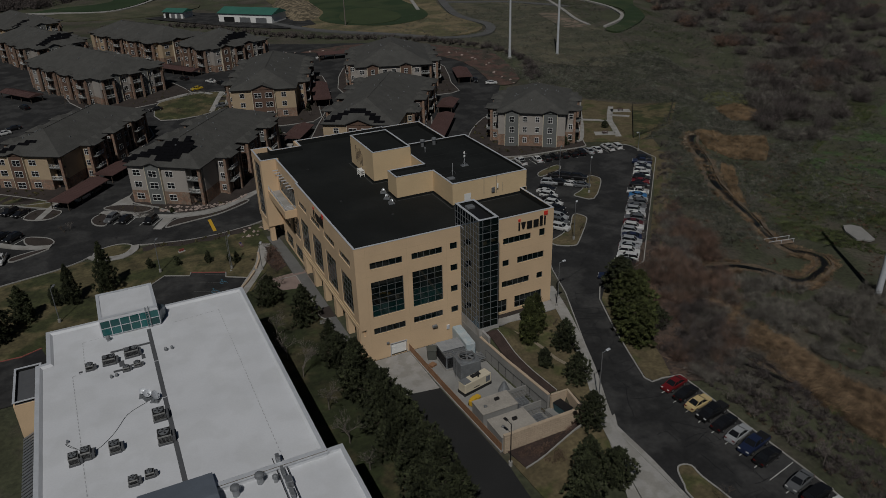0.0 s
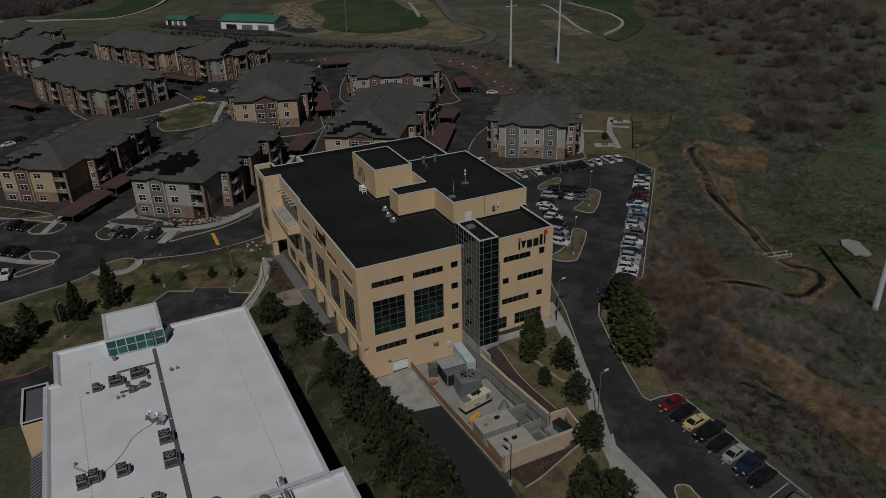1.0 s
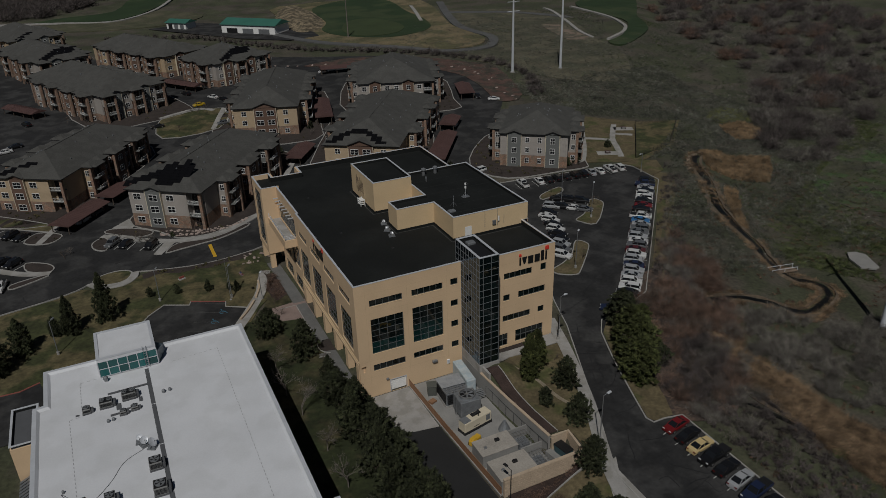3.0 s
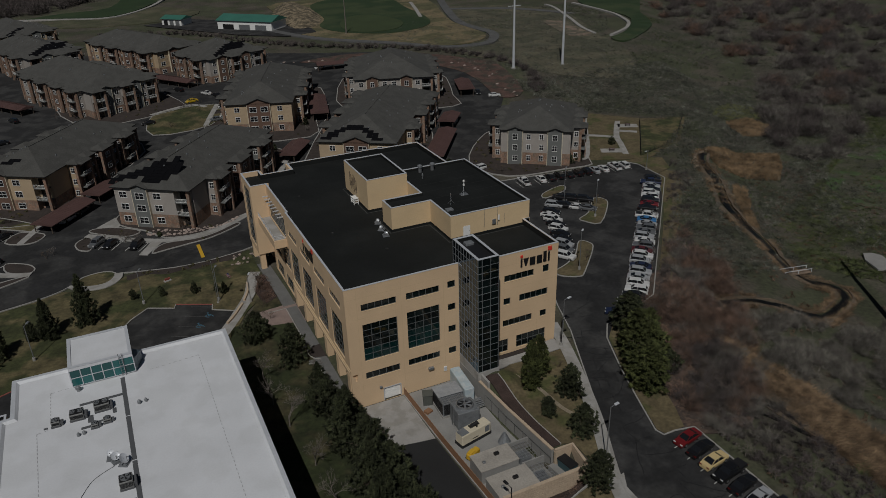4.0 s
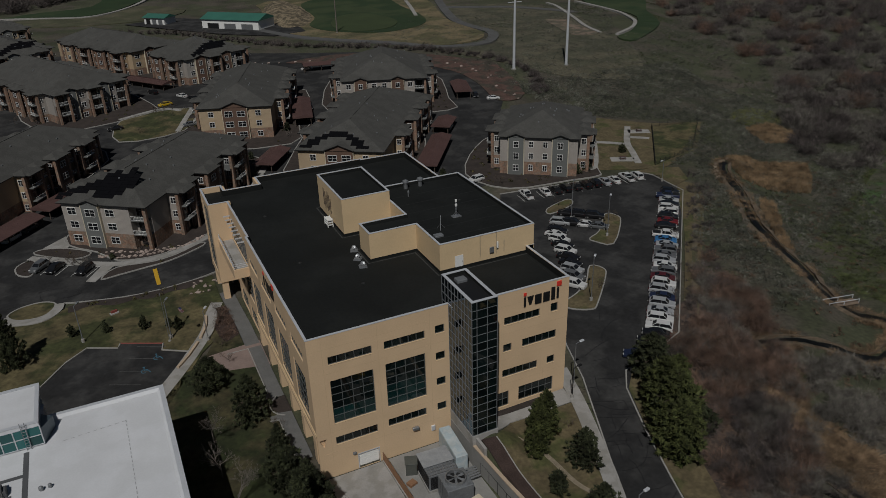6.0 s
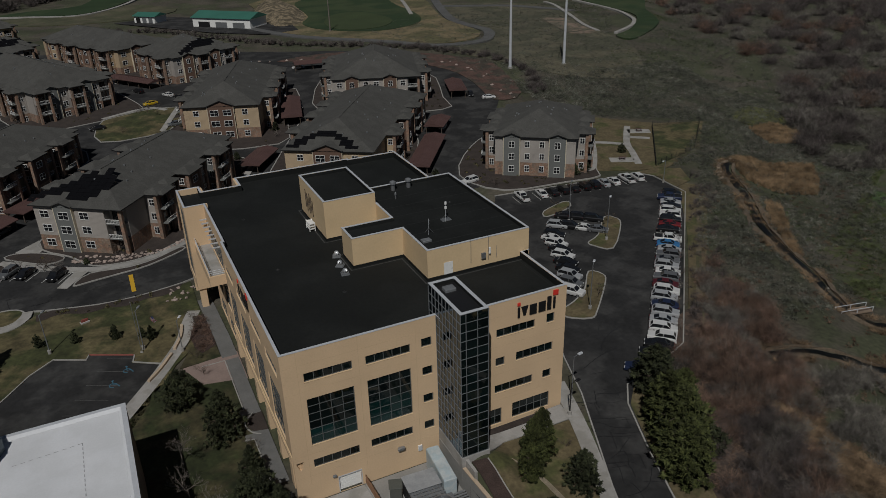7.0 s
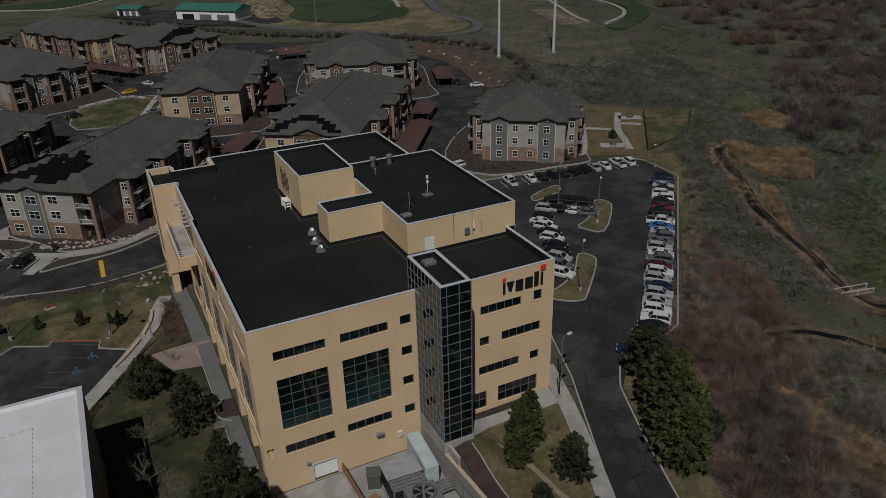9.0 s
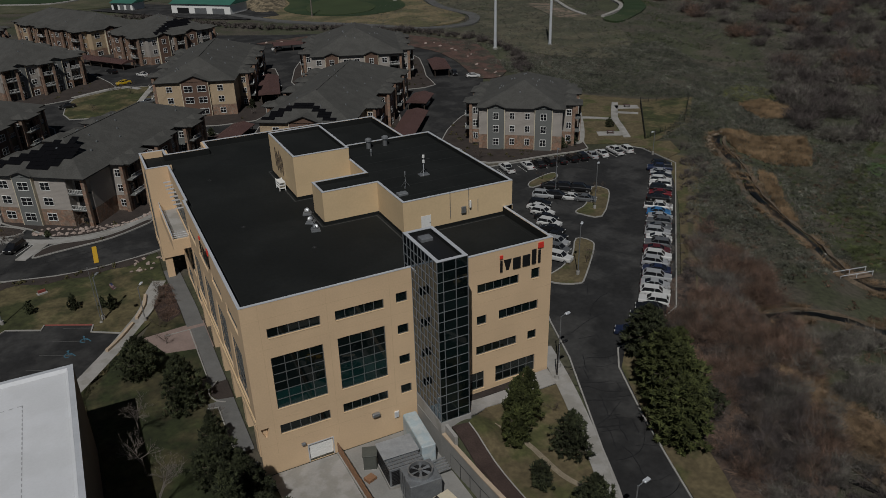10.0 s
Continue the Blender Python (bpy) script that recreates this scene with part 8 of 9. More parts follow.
PINES = [pine_meshes(1, 9.6, 2.6, NEEDLES, 330, belly=0.15, taper=1.15, rise=0.3), pine_meshes(2, 8.6, 2.8, NEEDLES, 320, belly=0.24, taper=0.95, rise=0.4), pine_meshes(3, 10.0, 2.35, NEEDLES_Y, 430, belly=0.25, taper=0.7, rise=1.2),
         pine_meshes(4, 6.8, 3.0, NEEDLES, 300, belly=0.38, taper=0.85), pine_meshes(5, 3.2, 1.2, NEEDLES, 90, taper=1.0)]
PINE_WORDS = ["full dark green pine tree", "broad dark green pine tree", "tall olive green pine tree", "round dark green pine tree", "small young dark green pine"]


def pine(kind, x, y, scale=1.0, group="pines", slim=1.0):
    ob = thing("pine_tree", PINE_WORDS[kind], "tree", Matrix.LocRotScale((x, y, height(x, y)), Euler((0, 0, rnd.uniform(0, 6.28))), (slim * scale * rnd.uniform(0.9, 1.1), slim * scale * rnd.uniform(0.9, 1.1), scale * rnd.uniform(0.92, 1.08))), group)
    part("trunk", PINES[kind][0], None, ob)
    part("crown", PINES[kind][1], None, ob)
    return ob


for k, x, y, s in ((3, -10.6, 24.4, 1.02), (1, -6.4, 13.8, 0.98), (0, -4.6, 4.0, 0.7), (3, -5.0, -2.0, 1.1), (0, -3.2, -6.6, 1.1), (0, -5.4, -11.4, 1.12), (3, -2.2, -11.4, 1.2), (1, -3.2, -16.0, 1.15), 
                   (3, -1.2, -19.8, 1.25), (0, -4.6, -21.8, 1.12), (1, -1.4, -25.0, 1.15), (0, -5.0, -27.8, 1.1), (3, -1.0, -29.8, 1.25), (1, -4.4, -33.0, 1.15), (0, -1.4, -35.2, 1.1), (3, -4.6, -38.8, 1.2), (0, -1.4, -40.8, 1.15), (1, -5, -45, 1.1), (0, -1.6, -47, 1.1)):
    pine(k, x, y, s * 0.94, "pines beside the drive", 0.92)
for k, x, y, s in ((2, 30.6, -9.4, 0.86), (2, 27.4, -12.2, 0.92), (1, 32.2, -16.6, 0.72), (1, 28.5, -25.6, 0.76), (4, 26.2, -19.4, 1.05), (1, 24.2, -35.4, 0.78), (1, 18.4, -42.6, 0.85), (0, 15.2, -46.2, 0.95), (3, 20.6, -46.2, 0.85), (0, 11.8, -52, 0.9)):
    pine(k, x, y, s, "pines on the dry lawn", 0.74 if k == 2 else 0.95)
for k, x, y, s, w in ((1, 53.3, -4.8, 0.95, 1.35), (2, 52.6, -11.2, 0.8, 1.1), (2, 49.0, -12.6, 0.95, 1.4), (2, 47.6, -16.4, 1.0, 1.5), (2, 44.9, -20.8, 0.9, 1.45), (4, 51.4, -18.4, 1.2, 1.2), (1, 58.4, -1.4, 0.4, 0.9)):
    pine(k, x, y, s, "pines beside the road", w)
for k, x, y, s in ((0, -39.4, 46.4, 1.1), (0, -46.2, 44.4, 0.95), (1, -54.9, 40.4, 1.0), (3, -58.8, 34.5, 1.2), (4, -49.2, 44.6, 1.3), (4, -24.6, 51.1, 0.75), (4, -18.2, 49.1, 0.85), (4, -12.6, 46.2, 0.8), (4, -30.2, 52.5, 0.8), (3, -65, 38, 0.9), (0, -70, 45, 0.9), (4, -14.0, 47.6, 0.6)):
    pine(k, x, y, s, "pines on the lawn", 0.72)
for x, y, s in ((96.5, 77.5, 1.0), (-21.5, 83.0, 0.5), (-44.5, 100.5, 0.6), (118.5, 86.0, 0.8), (100, 79, 1.3), (64, 94, 0.7), (20, 133, 0.7), (36, 152, 0.9)):
    pine(4, x, y, s, "young pines by the houses")


def bare_tree_mesh(seed, h, spread, mt):
    q = random.Random(seed)
    t = M()

    def grow(p, d, ln, r, depth):
        e = p + d * ln
        if depth < 4:
            t.tube(p, e, r, r * 0.66, n=5 if depth < 2 else 3, caps=False)
        else:
            w = d.cross(Vector((q.gauss(0, 1), q.gauss(0, 1), q.gauss(0, 1)))).normalized() * r
            t.add([p - w, p + w, e], [(0, 1, 2)])
        if depth >= 6:
            return
        for _ in range((3, 3, 3, 3, 3, 2)[depth]):
            nd = (d + Vector((q.gauss(0, spread), q.gauss(0, spread), q.gauss(0.12, 0.25)))).normalized()
            grow(p.lerp(e, q.uniform(0.5, 1.0)), nd, ln * q.uniform(0.6, 0.82), max(0.012, r * 0.58), depth + 1)
    grow(Vector((0, 0, -0.2)), Vector((0, 0, 1)), h * 0.29, h * 0.013, 0)
    return t.mesh("skeleton", mt)


BARE = [bare_tree_mesh(11, 7.0, 0.5, BARK_PALE), bare_tree_mesh(12, 6.0, 0.6, BARK), bare_tree_mesh(13, 8.0, 0.45, BARK_PALE), bare_tree_mesh(14, 5.0, 0.6, BARK_PALE)]


def bare_tree(k, x, y, s, group="bare trees"):
    ob = thing("bare_tree", ("leafless pale grey tree with fine twigs", "small leafless brown tree with fine twigs", "tall leafless grey tree", "leafless pale shrub-like tree")[k], "tree",
               Matrix.LocRotScale((x, y, height(x, y)), Euler((0, 0, rnd.uniform(0, 6.28))), (s, s, s)), group)
    part("skeleton", BARE[k], None, ob)


for k, x, y, s in ((0, -12.4, 11.6, 1.2), (2, -12.6, 3.6, 1.1), (0, -11.6, -3.0, 1.25), (0, -10.5, -13.4, 1.2), (2, -10.2, -22.4, 1.1), (0, -9.5, -29, 0.9), (1, -4.8, 45.2, 0.75), (1, -5.2, 48.4, 0.7), (1, -6.6, 36.2, 0.6), (1, 34.6, -9.4, 0.5), (1, -3.6, 9.6, 0.6), (1, -6.4, 31.0, 0.6)):
    bare_tree(k, x, y, s, "bare trees by the office")
for k, x, y, s in ((3, 46.8, -40.5, 1.0), (3, 47.2, -52, 1.0), (3, 46.4, -33.2, 0.8), (0, 48, -57.5, 1.0), (3, 46.8, -46, 0.7), (1, 29.2, -58, 0.9), (1, 85.0, 47.6, 0.7), (1, 62.0, 20.6, 0.7), (1, 79.6, 60.8, 0.6),
                   (1, 49.4, -28.6, 1.0), (1, 51.5, -33.5, 1.0), (0, 50.4, -37, 0.9), (1, 53.0, -26.0, 1.1), (3, 54.6, -30, 1.3), (1, 55, -22, 0.8), (3, 50.2, -43.6, 1.0), (3, 52, -48, 1.1),
                   (3, 67.5, 5.5, 0.7), (1, 72.0, 10.5, 0.7), (3, 76.5, 15.5, 0.7), (1, 81, 20.2, 0.65), (3, 86, 26, 0.7), (1, 91, 31.5, 0.6)):
    bare_tree(k, x, y, s, "bare trees by the car park")
for x, y, s in ((76, -19, 0.7), (80, -17, 0.6), (84, -21, 0.75), (78, -25, 0.7), (73.5, -23, 0.6), (88, -25, 0.7), (82, -29, 0.8), (75, -30, 0.7), (91, -31, 0.7), (86, -34, 0.75), (79, -36, 0.7), (95, -27, 0.6), (72, -20.5, 0.5)):
    bare_tree(3, x, y, s, "bleached bushes on the slope")
pr = random.Random(21)
for _ in range(46):
    x, y = pr.choice(((-8, 92), (2, 100), (10, 116), (-44, 112), (-38, 128), (-27, 142), (-48, 84), (-30, 84), (-15, 80), (70, 118), (78, 128), (58, 110), (76, 84), (90, 79), (-4, 172), (2, 186), (36, 145), (44, 160), (-40, 196), (-46, 215), (60, 215)))
    bare_tree(pr.choice((1, 3, 1)), x + pr.uniform(-4, 4), y + pr.uniform(-4, 4), pr.uniform(0.5, 0.9), "bare trees by the houses")


# ---- scrub, reeds, brush: uncountable ----
def stuff(name, verts, faces, mt, label, category):
    me = bpy.data.meshes.new(name)
    n, k = faces.shape
    me.vertices.add(len(verts))
    me.vertices.foreach_set("co", np.ascontiguousarray(verts, np.float32).ravel())
    me.loops.add(n * k)
    me.loops.foreach_set("vertex_index", np.ascontiguousarray(faces, np.int32).ravel())
    me.polygons.add(n)
    me.polygons.foreach_set("loop_start", np.arange(0, n * k, k, dtype=np.int32))
    me.update(calc_edges=True)
    me.materials.append(mt)
    return tagged(new(name, me), label, category, kind="stuff")


def blades(rng, centres, heights, per, spread, lean, width):
    """Tufts of thin upright twigs or stalks, as narrow triangles, round each centre."""
    n = len(centres)
    c = np.repeat(centres, per, 0)
    hgt = np.repeat(heights, per) * rng.uniform(0.55, 1.1, n * per)
    a = rng.uniform(0, 6.2832, n * per)
    rad = np.repeat(heights, per) * spread * np.sqrt(rng.uniform(0, 1, n * per))
    base = c + np.stack([np.cos(a) * rad * 0.45, np.sin(a) * rad * 0.45, np.full(n * per, -0.1)], 1)
    b = a + rng.normal(0, 0.6, n * per)
    tip = base + np.stack([np.cos(b) * rad * lean, np.sin(b) * rad * lean, hgt], 1)
    w = np.repeat(heights, per) * 0 + width
    s = rng.uniform(0, 6.2832, n * per)
    side = np.stack([np.cos(s) * w, np.sin(s) * w, np.zeros(n * per)], 1)
    v = np.stack([base - side * 1.2, base + side * 1.2, tip], 1).reshape(-1, 3)
    return v, np.arange(len(v)).reshape(-1, 3)


def leaves(rng, centres, sizes, per, k0=0.28, k1=0.5):
    """Low round bushes made of small leaf-like facets."""
    n = len(centres)
    c, s = np.repeat(centres, per, 0), np.repeat(sizes, per)
    d = rng.normal(0, 1, (n * per, 3))
    d /= np.linalg.norm(d, axis=1)[:, None]
    d[:, 2] = np.abs(d[:, 2]) * 0.8
    p = c + d * (s * rng.uniform(0.45, 1.0, n * per))[:, None]
    u = rng.normal(0, 1, (n * per, 3))
    u /= np.linalg.norm(u, axis=1)[:, None]
    v = np.cross(u, d)
    k = (s * rng.uniform(k0, k1, n * per))[:, None]
    vs = np.stack([p - u * k, p + v * k * 1.1, p + u * k], 1).reshape(-1, 3)
    return vs, np.arange(len(vs)).reshape(-1, 3)


def field(seed, count, box, keep):
    """Random places in a box (x0, x1, y0, y1) that keep(x, y) allows, thinned into drifts."""
    q = random.Random(seed)
    out = []
    tries = 0
    while len(out) < count and tries < count * 30:
        tries += 1
        x, y = q.uniform(*box[:2]), q.uniform(*box[2:])
        if keep(x, y, q):
            out.append((x, y, height(x, y) - 0.1))
    return np.array(out)


def side(x, y):
    """Metres past the right-hand edge of the car parks."""
    return 0.82 * (x - 37) - 0.572 * (y + 56)


def wet(x, y):
    return min((x - a) ** 2 + (y - b) ** 2 for a, b in CREEK[::2]) < 9


def drift(x, y, s, k=0.0):
    return noise.noise(Vector((x / s, y / s, k)))


def clear(x, y):
    """Open scrub: not on the lots, the houses' ground, the lawns or the creek."""
    if wet(x, y):
        return False
    if y < -30:
        return x > 45.4
    if y < 0:
        return x > 47.2 + 0.27 * (y + 24)
    if y < 70:
        return 0.737 * (x - 65.2) - 0.675 * (y - 2.2) > 3.2
    if y < 98:
        return x > 122.5 + (y - 70) * 1.4
    if y < 120:
        return x > 162 - (y - 98) * 1.3
    return x > 128 - (y - 130) * 0.05


def verge(x, y):
    """The strip of scrub along the kerb of the rear car park."""
    return 0 < y < 66 and 1.2 < 0.737 * (x - 65.2) - 0.675 * (y - 2.2) < 7


def within(pts):
    def keep(x, y, q=None):
        inside = False
        for (x0, y0), (x1, y1) in zip(pts, pts[1:] + pts[:1]):
            if (y0 > y) != (y1 > y) and x < x0 + (y - y0) / (y1 - y0) * (x1 - x0):
                inside = not inside
        return inside
    return keep


def twigs(rng, centres, sizes, per, width, flat=0.8, length=0.6):
    """Rounded tangles of thin bare twigs that point outwards."""
    n = len(centres)
    c, s = np.repeat(centres, per, 0), np.repeat(sizes, per)
    d = rng.normal(0, 1, (n * per, 3))
    d /= np.linalg.norm(d, axis=1)[:, None]
    d[:, 2] = np.abs(d[:, 2]) * flat
    p = c + d * (s * rng.uniform(0.15, 0.75, n * per))[:, None]
    u = d + rng.normal(0, 0.55, (n * per, 3))
    u /= np.linalg.norm(u, axis=1)[:, None]
    e = p + u * (s * length * rng.uniform(0.5, 1.1, n * per))[:, None]
    w = rng.normal(0, 1, (n * per, 3))
    w = np.cross(u, w)
    w *= (width * rng.uniform(0.6, 1.3, n * per) / np.maximum(1e-4, np.linalg.norm(w, axis=1)))[:, None]
    v = np.stack([p - w * 1.2, p + w * 1.2, e], 1).reshape(-1, 3)
    return v, np.arange(len(v)).reshape(-1, 3)


def shrubs(rng, centres, sizes, per, width, open_=0.75, fork=3):
    """Bare shrubs: stems that fan out from one root and fork into fine twigs near their ends."""
    n = len(centres)
    c, s = np.repeat(centres, per, 0), np.repeat(sizes, per)
    a = rng.uniform(0, 6.2832, n * per)
    tilt = open_ * np.sqrt(rng.uniform(0.02, 1, n * per)) * 1.25
    d = np.stack([np.cos(a) * np.sin(tilt), np.sin(a) * np.sin(tilt), np.cos(tilt)], 1)
    mid = c + (d + rng.normal(0, 0.16, d.shape)) * (s * rng.uniform(0.25, 0.72, n * per))[:, None]

    def quads(p, e, w):
        u = e - p
        k = np.cross(u, rng.normal(0, 1, u.shape))
        k *= (w / np.maximum(1e-4, np.linalg.norm(k, axis=1)))[:, None]
        return np.stack([p - k * 1.25, p + k * 1.25, e], 1).reshape(-1, 3)
    out = [quads(c + d * (s * 0.1)[:, None], mid, np.full(n * per, width))]
    for _ in range(fork):
        e = mid + (d * 0.7 + rng.normal(0, 0.6, d.shape)) * (s * rng.uniform(0.18, 0.42, n * per))[:, None]
        out.append(quads(mid, e, np.full(n * per, width * 0.6)))
    v = np.concatenate(out)
    return v, np.arange(len(v)).reshape(-1, 3)


rng = np.random.default_rng(5)
WILLOW = within([(58, 2), (72, 18), (90, 22), (86, 4), (72, -16), (64, -28), (54, -34), (45.4, -33), (46.4, -27), (48.6, -20), (52.6, -12)])
GREYS = within([(72, -12), (94, -18), (112, -30), (100, -60), (76, -42), (68.6, -31), (68.4, -24), (70.4, -17)])
TANS = within([(65, -14), (69.2, -18), (68.2, -25), (68.4, -31), (72, -44), (74, -62), (64, -62), (60, -42), (62, -31), (62.6, -25), (65, -19)])
SHADY = within([(58, -17.5), (63, -18), (62.4, -23), (59, -28), (54, -32), (48.6, -29), (53, -22.5)])
GLADE = within([(72, -12.6), (76.2, -14.6), (73.6, -17.8), (70.8, -15.4)])
DARKS = within([(285, 262), (262, 192), (229, 128), (184, 86), (164, 56), (174, 45), (215, 65), (266, 91), (374, 160), (460, 300), (330, 330)])
GREENS = within([(225, 78), (228, 45), (130, -30), (108, 2), (120, 20), (158, 38)])
LOW_GREEN = within([(57, -46), (64, -48), (72, -58), (60, -70), (52, -60)])
FAIRWAY = within([(212, 212), (262, 230), (345, 340), (290, 340), (250, 262)])


def heath(x, y, q):
    return clear(x, y) and not (WILLOW(x, y) or GREYS(x, y) or TANS(x, y) or FAIRWAY(x, y))


def sage_ground(x, y, q):
    return heath(x, y, q) and drift(x, y, 16, 2) + 0.5 * drift(x, y, 4, 3) + q.uniform(-0.3, 0.3) > (0.2 if GREENS(x, y) else -0.45)


c = np.concatenate([field(31, 13000, (60, 205, 0, 165), sage_ground), field(30, 9500, (110, 330, 60, 320), sage_ground)])
stuff("sagebrush", *leaves(rng, c, rng.uniform(0.45, 1.3, len(c)), 25, 0.12, 0.24), SAGE, "grey-green sagebrush in drifts over dry soil", "bushes")
c = field(38, 1500, (60, 300, 0, 300), lambda x, y, q: heath(x, y, q) and drift(x, y, 20, 5) + q.uniform(-0.4, 0.4) > 0.2)
stuff("grey_heath", *twigs(rng, c, rng.uniform(0.7, 1.7, len(c)), 40, 0.035), TWIG_G, "low bare grey bushes among the sagebrush", "bushes")
def clumped(seed, count, box, keep, scale, k, cut):
    return field(seed, count, box, lambda x, y, q: keep(x, y) and drift(x, y, scale, k) + q.uniform(-0.12, 0.12) > cut)


def dry_brush(x, y):
    return not wet(x, y) and clear(x, y) and WILLOW(x, y) and not TANS(x, y)


def far_wood(x, y):
    return DARKS(x, y) and not FAIRWAY(x, y)


c = clumped(32, 620, (60, 125, -75, 10), lambda x, y: not wet(x, y) and clear(x, y) and GREYS(x, y) and not GLADE(x, y), 6, 4, -0.1)
stuff("grey_brush", *shrubs(rng, c, rng.uniform(1.2, 2.6, len(c)), 70, 0.03, 0.9, 3), TWIG_G, "thicket of bare pale grey twigs", "brush")
c = clumped(33, 290, (47, 100, -34, 26), lambda x, y: dry_brush(x, y) and not SHADY(x, y), 6, 6, -0.04)
stuff("red_brush", *shrubs(rng, c, rng.uniform(1.8, 3.6, len(c)), 150, 0.021, 0.95, 4), TWIG_R, "thicket of reddish-brown bare willow twigs", "brush")
c = np.concatenate([clumped(43, 130, (47, 100, -34, 26), dry_brush, 5, 16, 0.0), field(42, 60, (47, 64, -33, -17), SHADY)])
stuff("brown_brush", *shrubs(rng, c, rng.uniform(1.5, 3.0, len(c)), 140, 0.021, 0.8, 4), DUSK, "dark brown bare bushes among the willows", "brush")
c = clumped(46, 170, (47, 100, -40, 26), lambda x, y: not wet(x, y) and clear(x, y) and (WILLOW(x, y) and x > 56 or y < -32 and x < 60), 5, 26, 0.06)
stuff("tan_brush", *shrubs(rng, c, rng.uniform(1.4, 3.2, len(c)), 120, 0.021, 0.8, 4), TWIG_G, "pale grey bare bushes among the willows", "brush")
c = np.concatenate([clumped(34, 250, (160, 440, 40, 330), far_wood, 20, 8, -0.02), clumped(29, 40, (160, 260, 42, 130), far_wood, 14, 8, -0.15)])
stuff("far_thicket", *shrubs(rng, c, rng.uniform(3.6, 7.0, len(c)), 170, 0.06, 1.0, 4), DUSK, "far thicket of bare purplish-grey trees", "brush")
c = clumped(35, 60, (165, 440, 40, 330), far_wood, 20, 8, 0.12)
stuff("far_red_thicket", *shrubs(rng, c, rng.uniform(4.0, 7.0, len(c)), 170, 0.06, 1.0, 4), TWIG_R, "far thicket of reddish bare trees", "brush")
c = np.concatenate([clumped(39, 170, (160, 440, 40, 330), far_wood, 18, 28, -0.08), clumped(28, 40, (160, 250, 42, 120), far_wood, 12, 18, -0.1)])
stuff("far_grey_thicket", *shrubs(rng, c, rng.uniform(2.8, 5.6, len(c)), 140, 0.06, 1.0, 4), TWIG_G, "far thicket of pale grey bare trees", "brush")
c = field(40, 230, (-180, 0, 455, 590), within([(-180, 470), (-80, 476), (-48, 482), (-28, 500), (-8, 545), (-60, 585), (-180, 580)]))
stuff("hill_thicket", *shrubs(rng, c, rng.uniform(6.0, 11.0, len(c)), 120, 0.12, 1.0, 4), DUSK, "far thicket of bare trees beyond the fairway", "brush")
hedge = np.array([(x + math.sin(i * 3.1) * 2.2, y + math.cos(i * 5.3) * 2.2, height(x, y)) for i, (x, y) in enumerate(curve_through([(-20, 372), (24, 352), (50, 312), (72, 280), (100, 258), (124, 236), (139, 206), (142, 176), (132, 152)], 22))])
stuff("bank_shrubs", *shrubs(rng, hedge, rng.uniform(1.6, 3.4, len(hedge)), 80, 0.05), DUSK, "line of bare dark shrubs on the bank", "brush")
c = np.concatenate([field(36, 1500, (47, 170, -90, 60), lambda x, y, q: not wet(x, y) and clear(x, y) and drift(x, y, 7, 9) + q.uniform(-0.3, 0.3) > 0.12), field(27, 500, (47, 80, -33, 6), lambda x, y, q: dry_brush(x, y))])
stuff("rust_weeds", *twigs(rng, c, rng.uniform(0.4, 1.0, len(c)), 34, 0.04), RUST, "low rust-brown dead weeds", "weeds")
c = field(44, 3000, (56, 100, -70, -8), lambda x, y, q: not wet(x, y) and (TANS(x, y) and drift(x, y, 3, 19) + q.uniform(-0.3, 0.3) > -0.3 or WILLOW(x, y) and clear(x, y) and drift(x, y, 4, 61) > 0.18))
stuff("straw_tussocks", *blades(rng, c, rng.uniform(0.4, 0.9, len(c)), 24, 1.4, 2.0, 0.055), STRAW, "pale straw tussocks on the creek bank", "grass")
c = field(47, 1000, (75, 142, -20, 68), lambda x, y, q: 1.2 < min((x - a) ** 2 + (y - b) ** 2 for a, b in CREEK) ** 0.5 < 3.0 and drift(x, y, 9, 33) > -0.05)
stuff("bank_grass", *blades(rng, c, rng.uniform(0.35, 0.9, len(c)), 36, 1.1, 1.6, 0.03), STRAW, "pale straw grass overhanging the creek", "grass")
c = field(45, 800, (47, 124, -90, 66), lambda x, y, q: (y < -28 and x < 60 and clear(x, y)) or (verge(x, y) and drift(x, y, 6, 51) + q.uniform(-0.3, 0.3) > 0))
stuff("verge_brush", *shrubs(rng, c, rng.uniform(0.6, 1.7, len(c)), 24, 0.04), DUSK, "low bare brush behind the parked cars", "brush")
c = field(37, 5000, (60, 330, -90, 330), lambda x, y, q: not wet(x, y) and clear(x, y) and not DARKS(x, y) and (GREENS(x, y) and drift(x, y, 9, 21) > -0.2 or drift(x, y, 26, 12) > 0.22))
stuff("green_weeds", *leaves(rng, c, rng.uniform(0.25, 0.75, len(c)), 12), leafy("green_weeds", (0.040, 0.056, 0.022), (0.068, 0.076, 0.036)), "fresh green weeds in patches", "weeds")


c = field(48, 4200, (60, 240, -62, 110), lambda x, y, q: not wet(x, y) and (GREENS(x, y) and drift(x, y, 12, 41) + q.uniform(-0.2, 0.2) > -0.1 or GLADE(x, y) or LOW_GREEN(x, y) and drift(x, y, 5, 43) > -0.3))
stuff("green_grass", *blades(rng, c, rng.uniform(0.3, 0.6, len(c)), 16, 1.8, 1.6, 0.07), SEDGE, "fresh green grass on the creek flats", "grass")


rv, rf_ = [], []
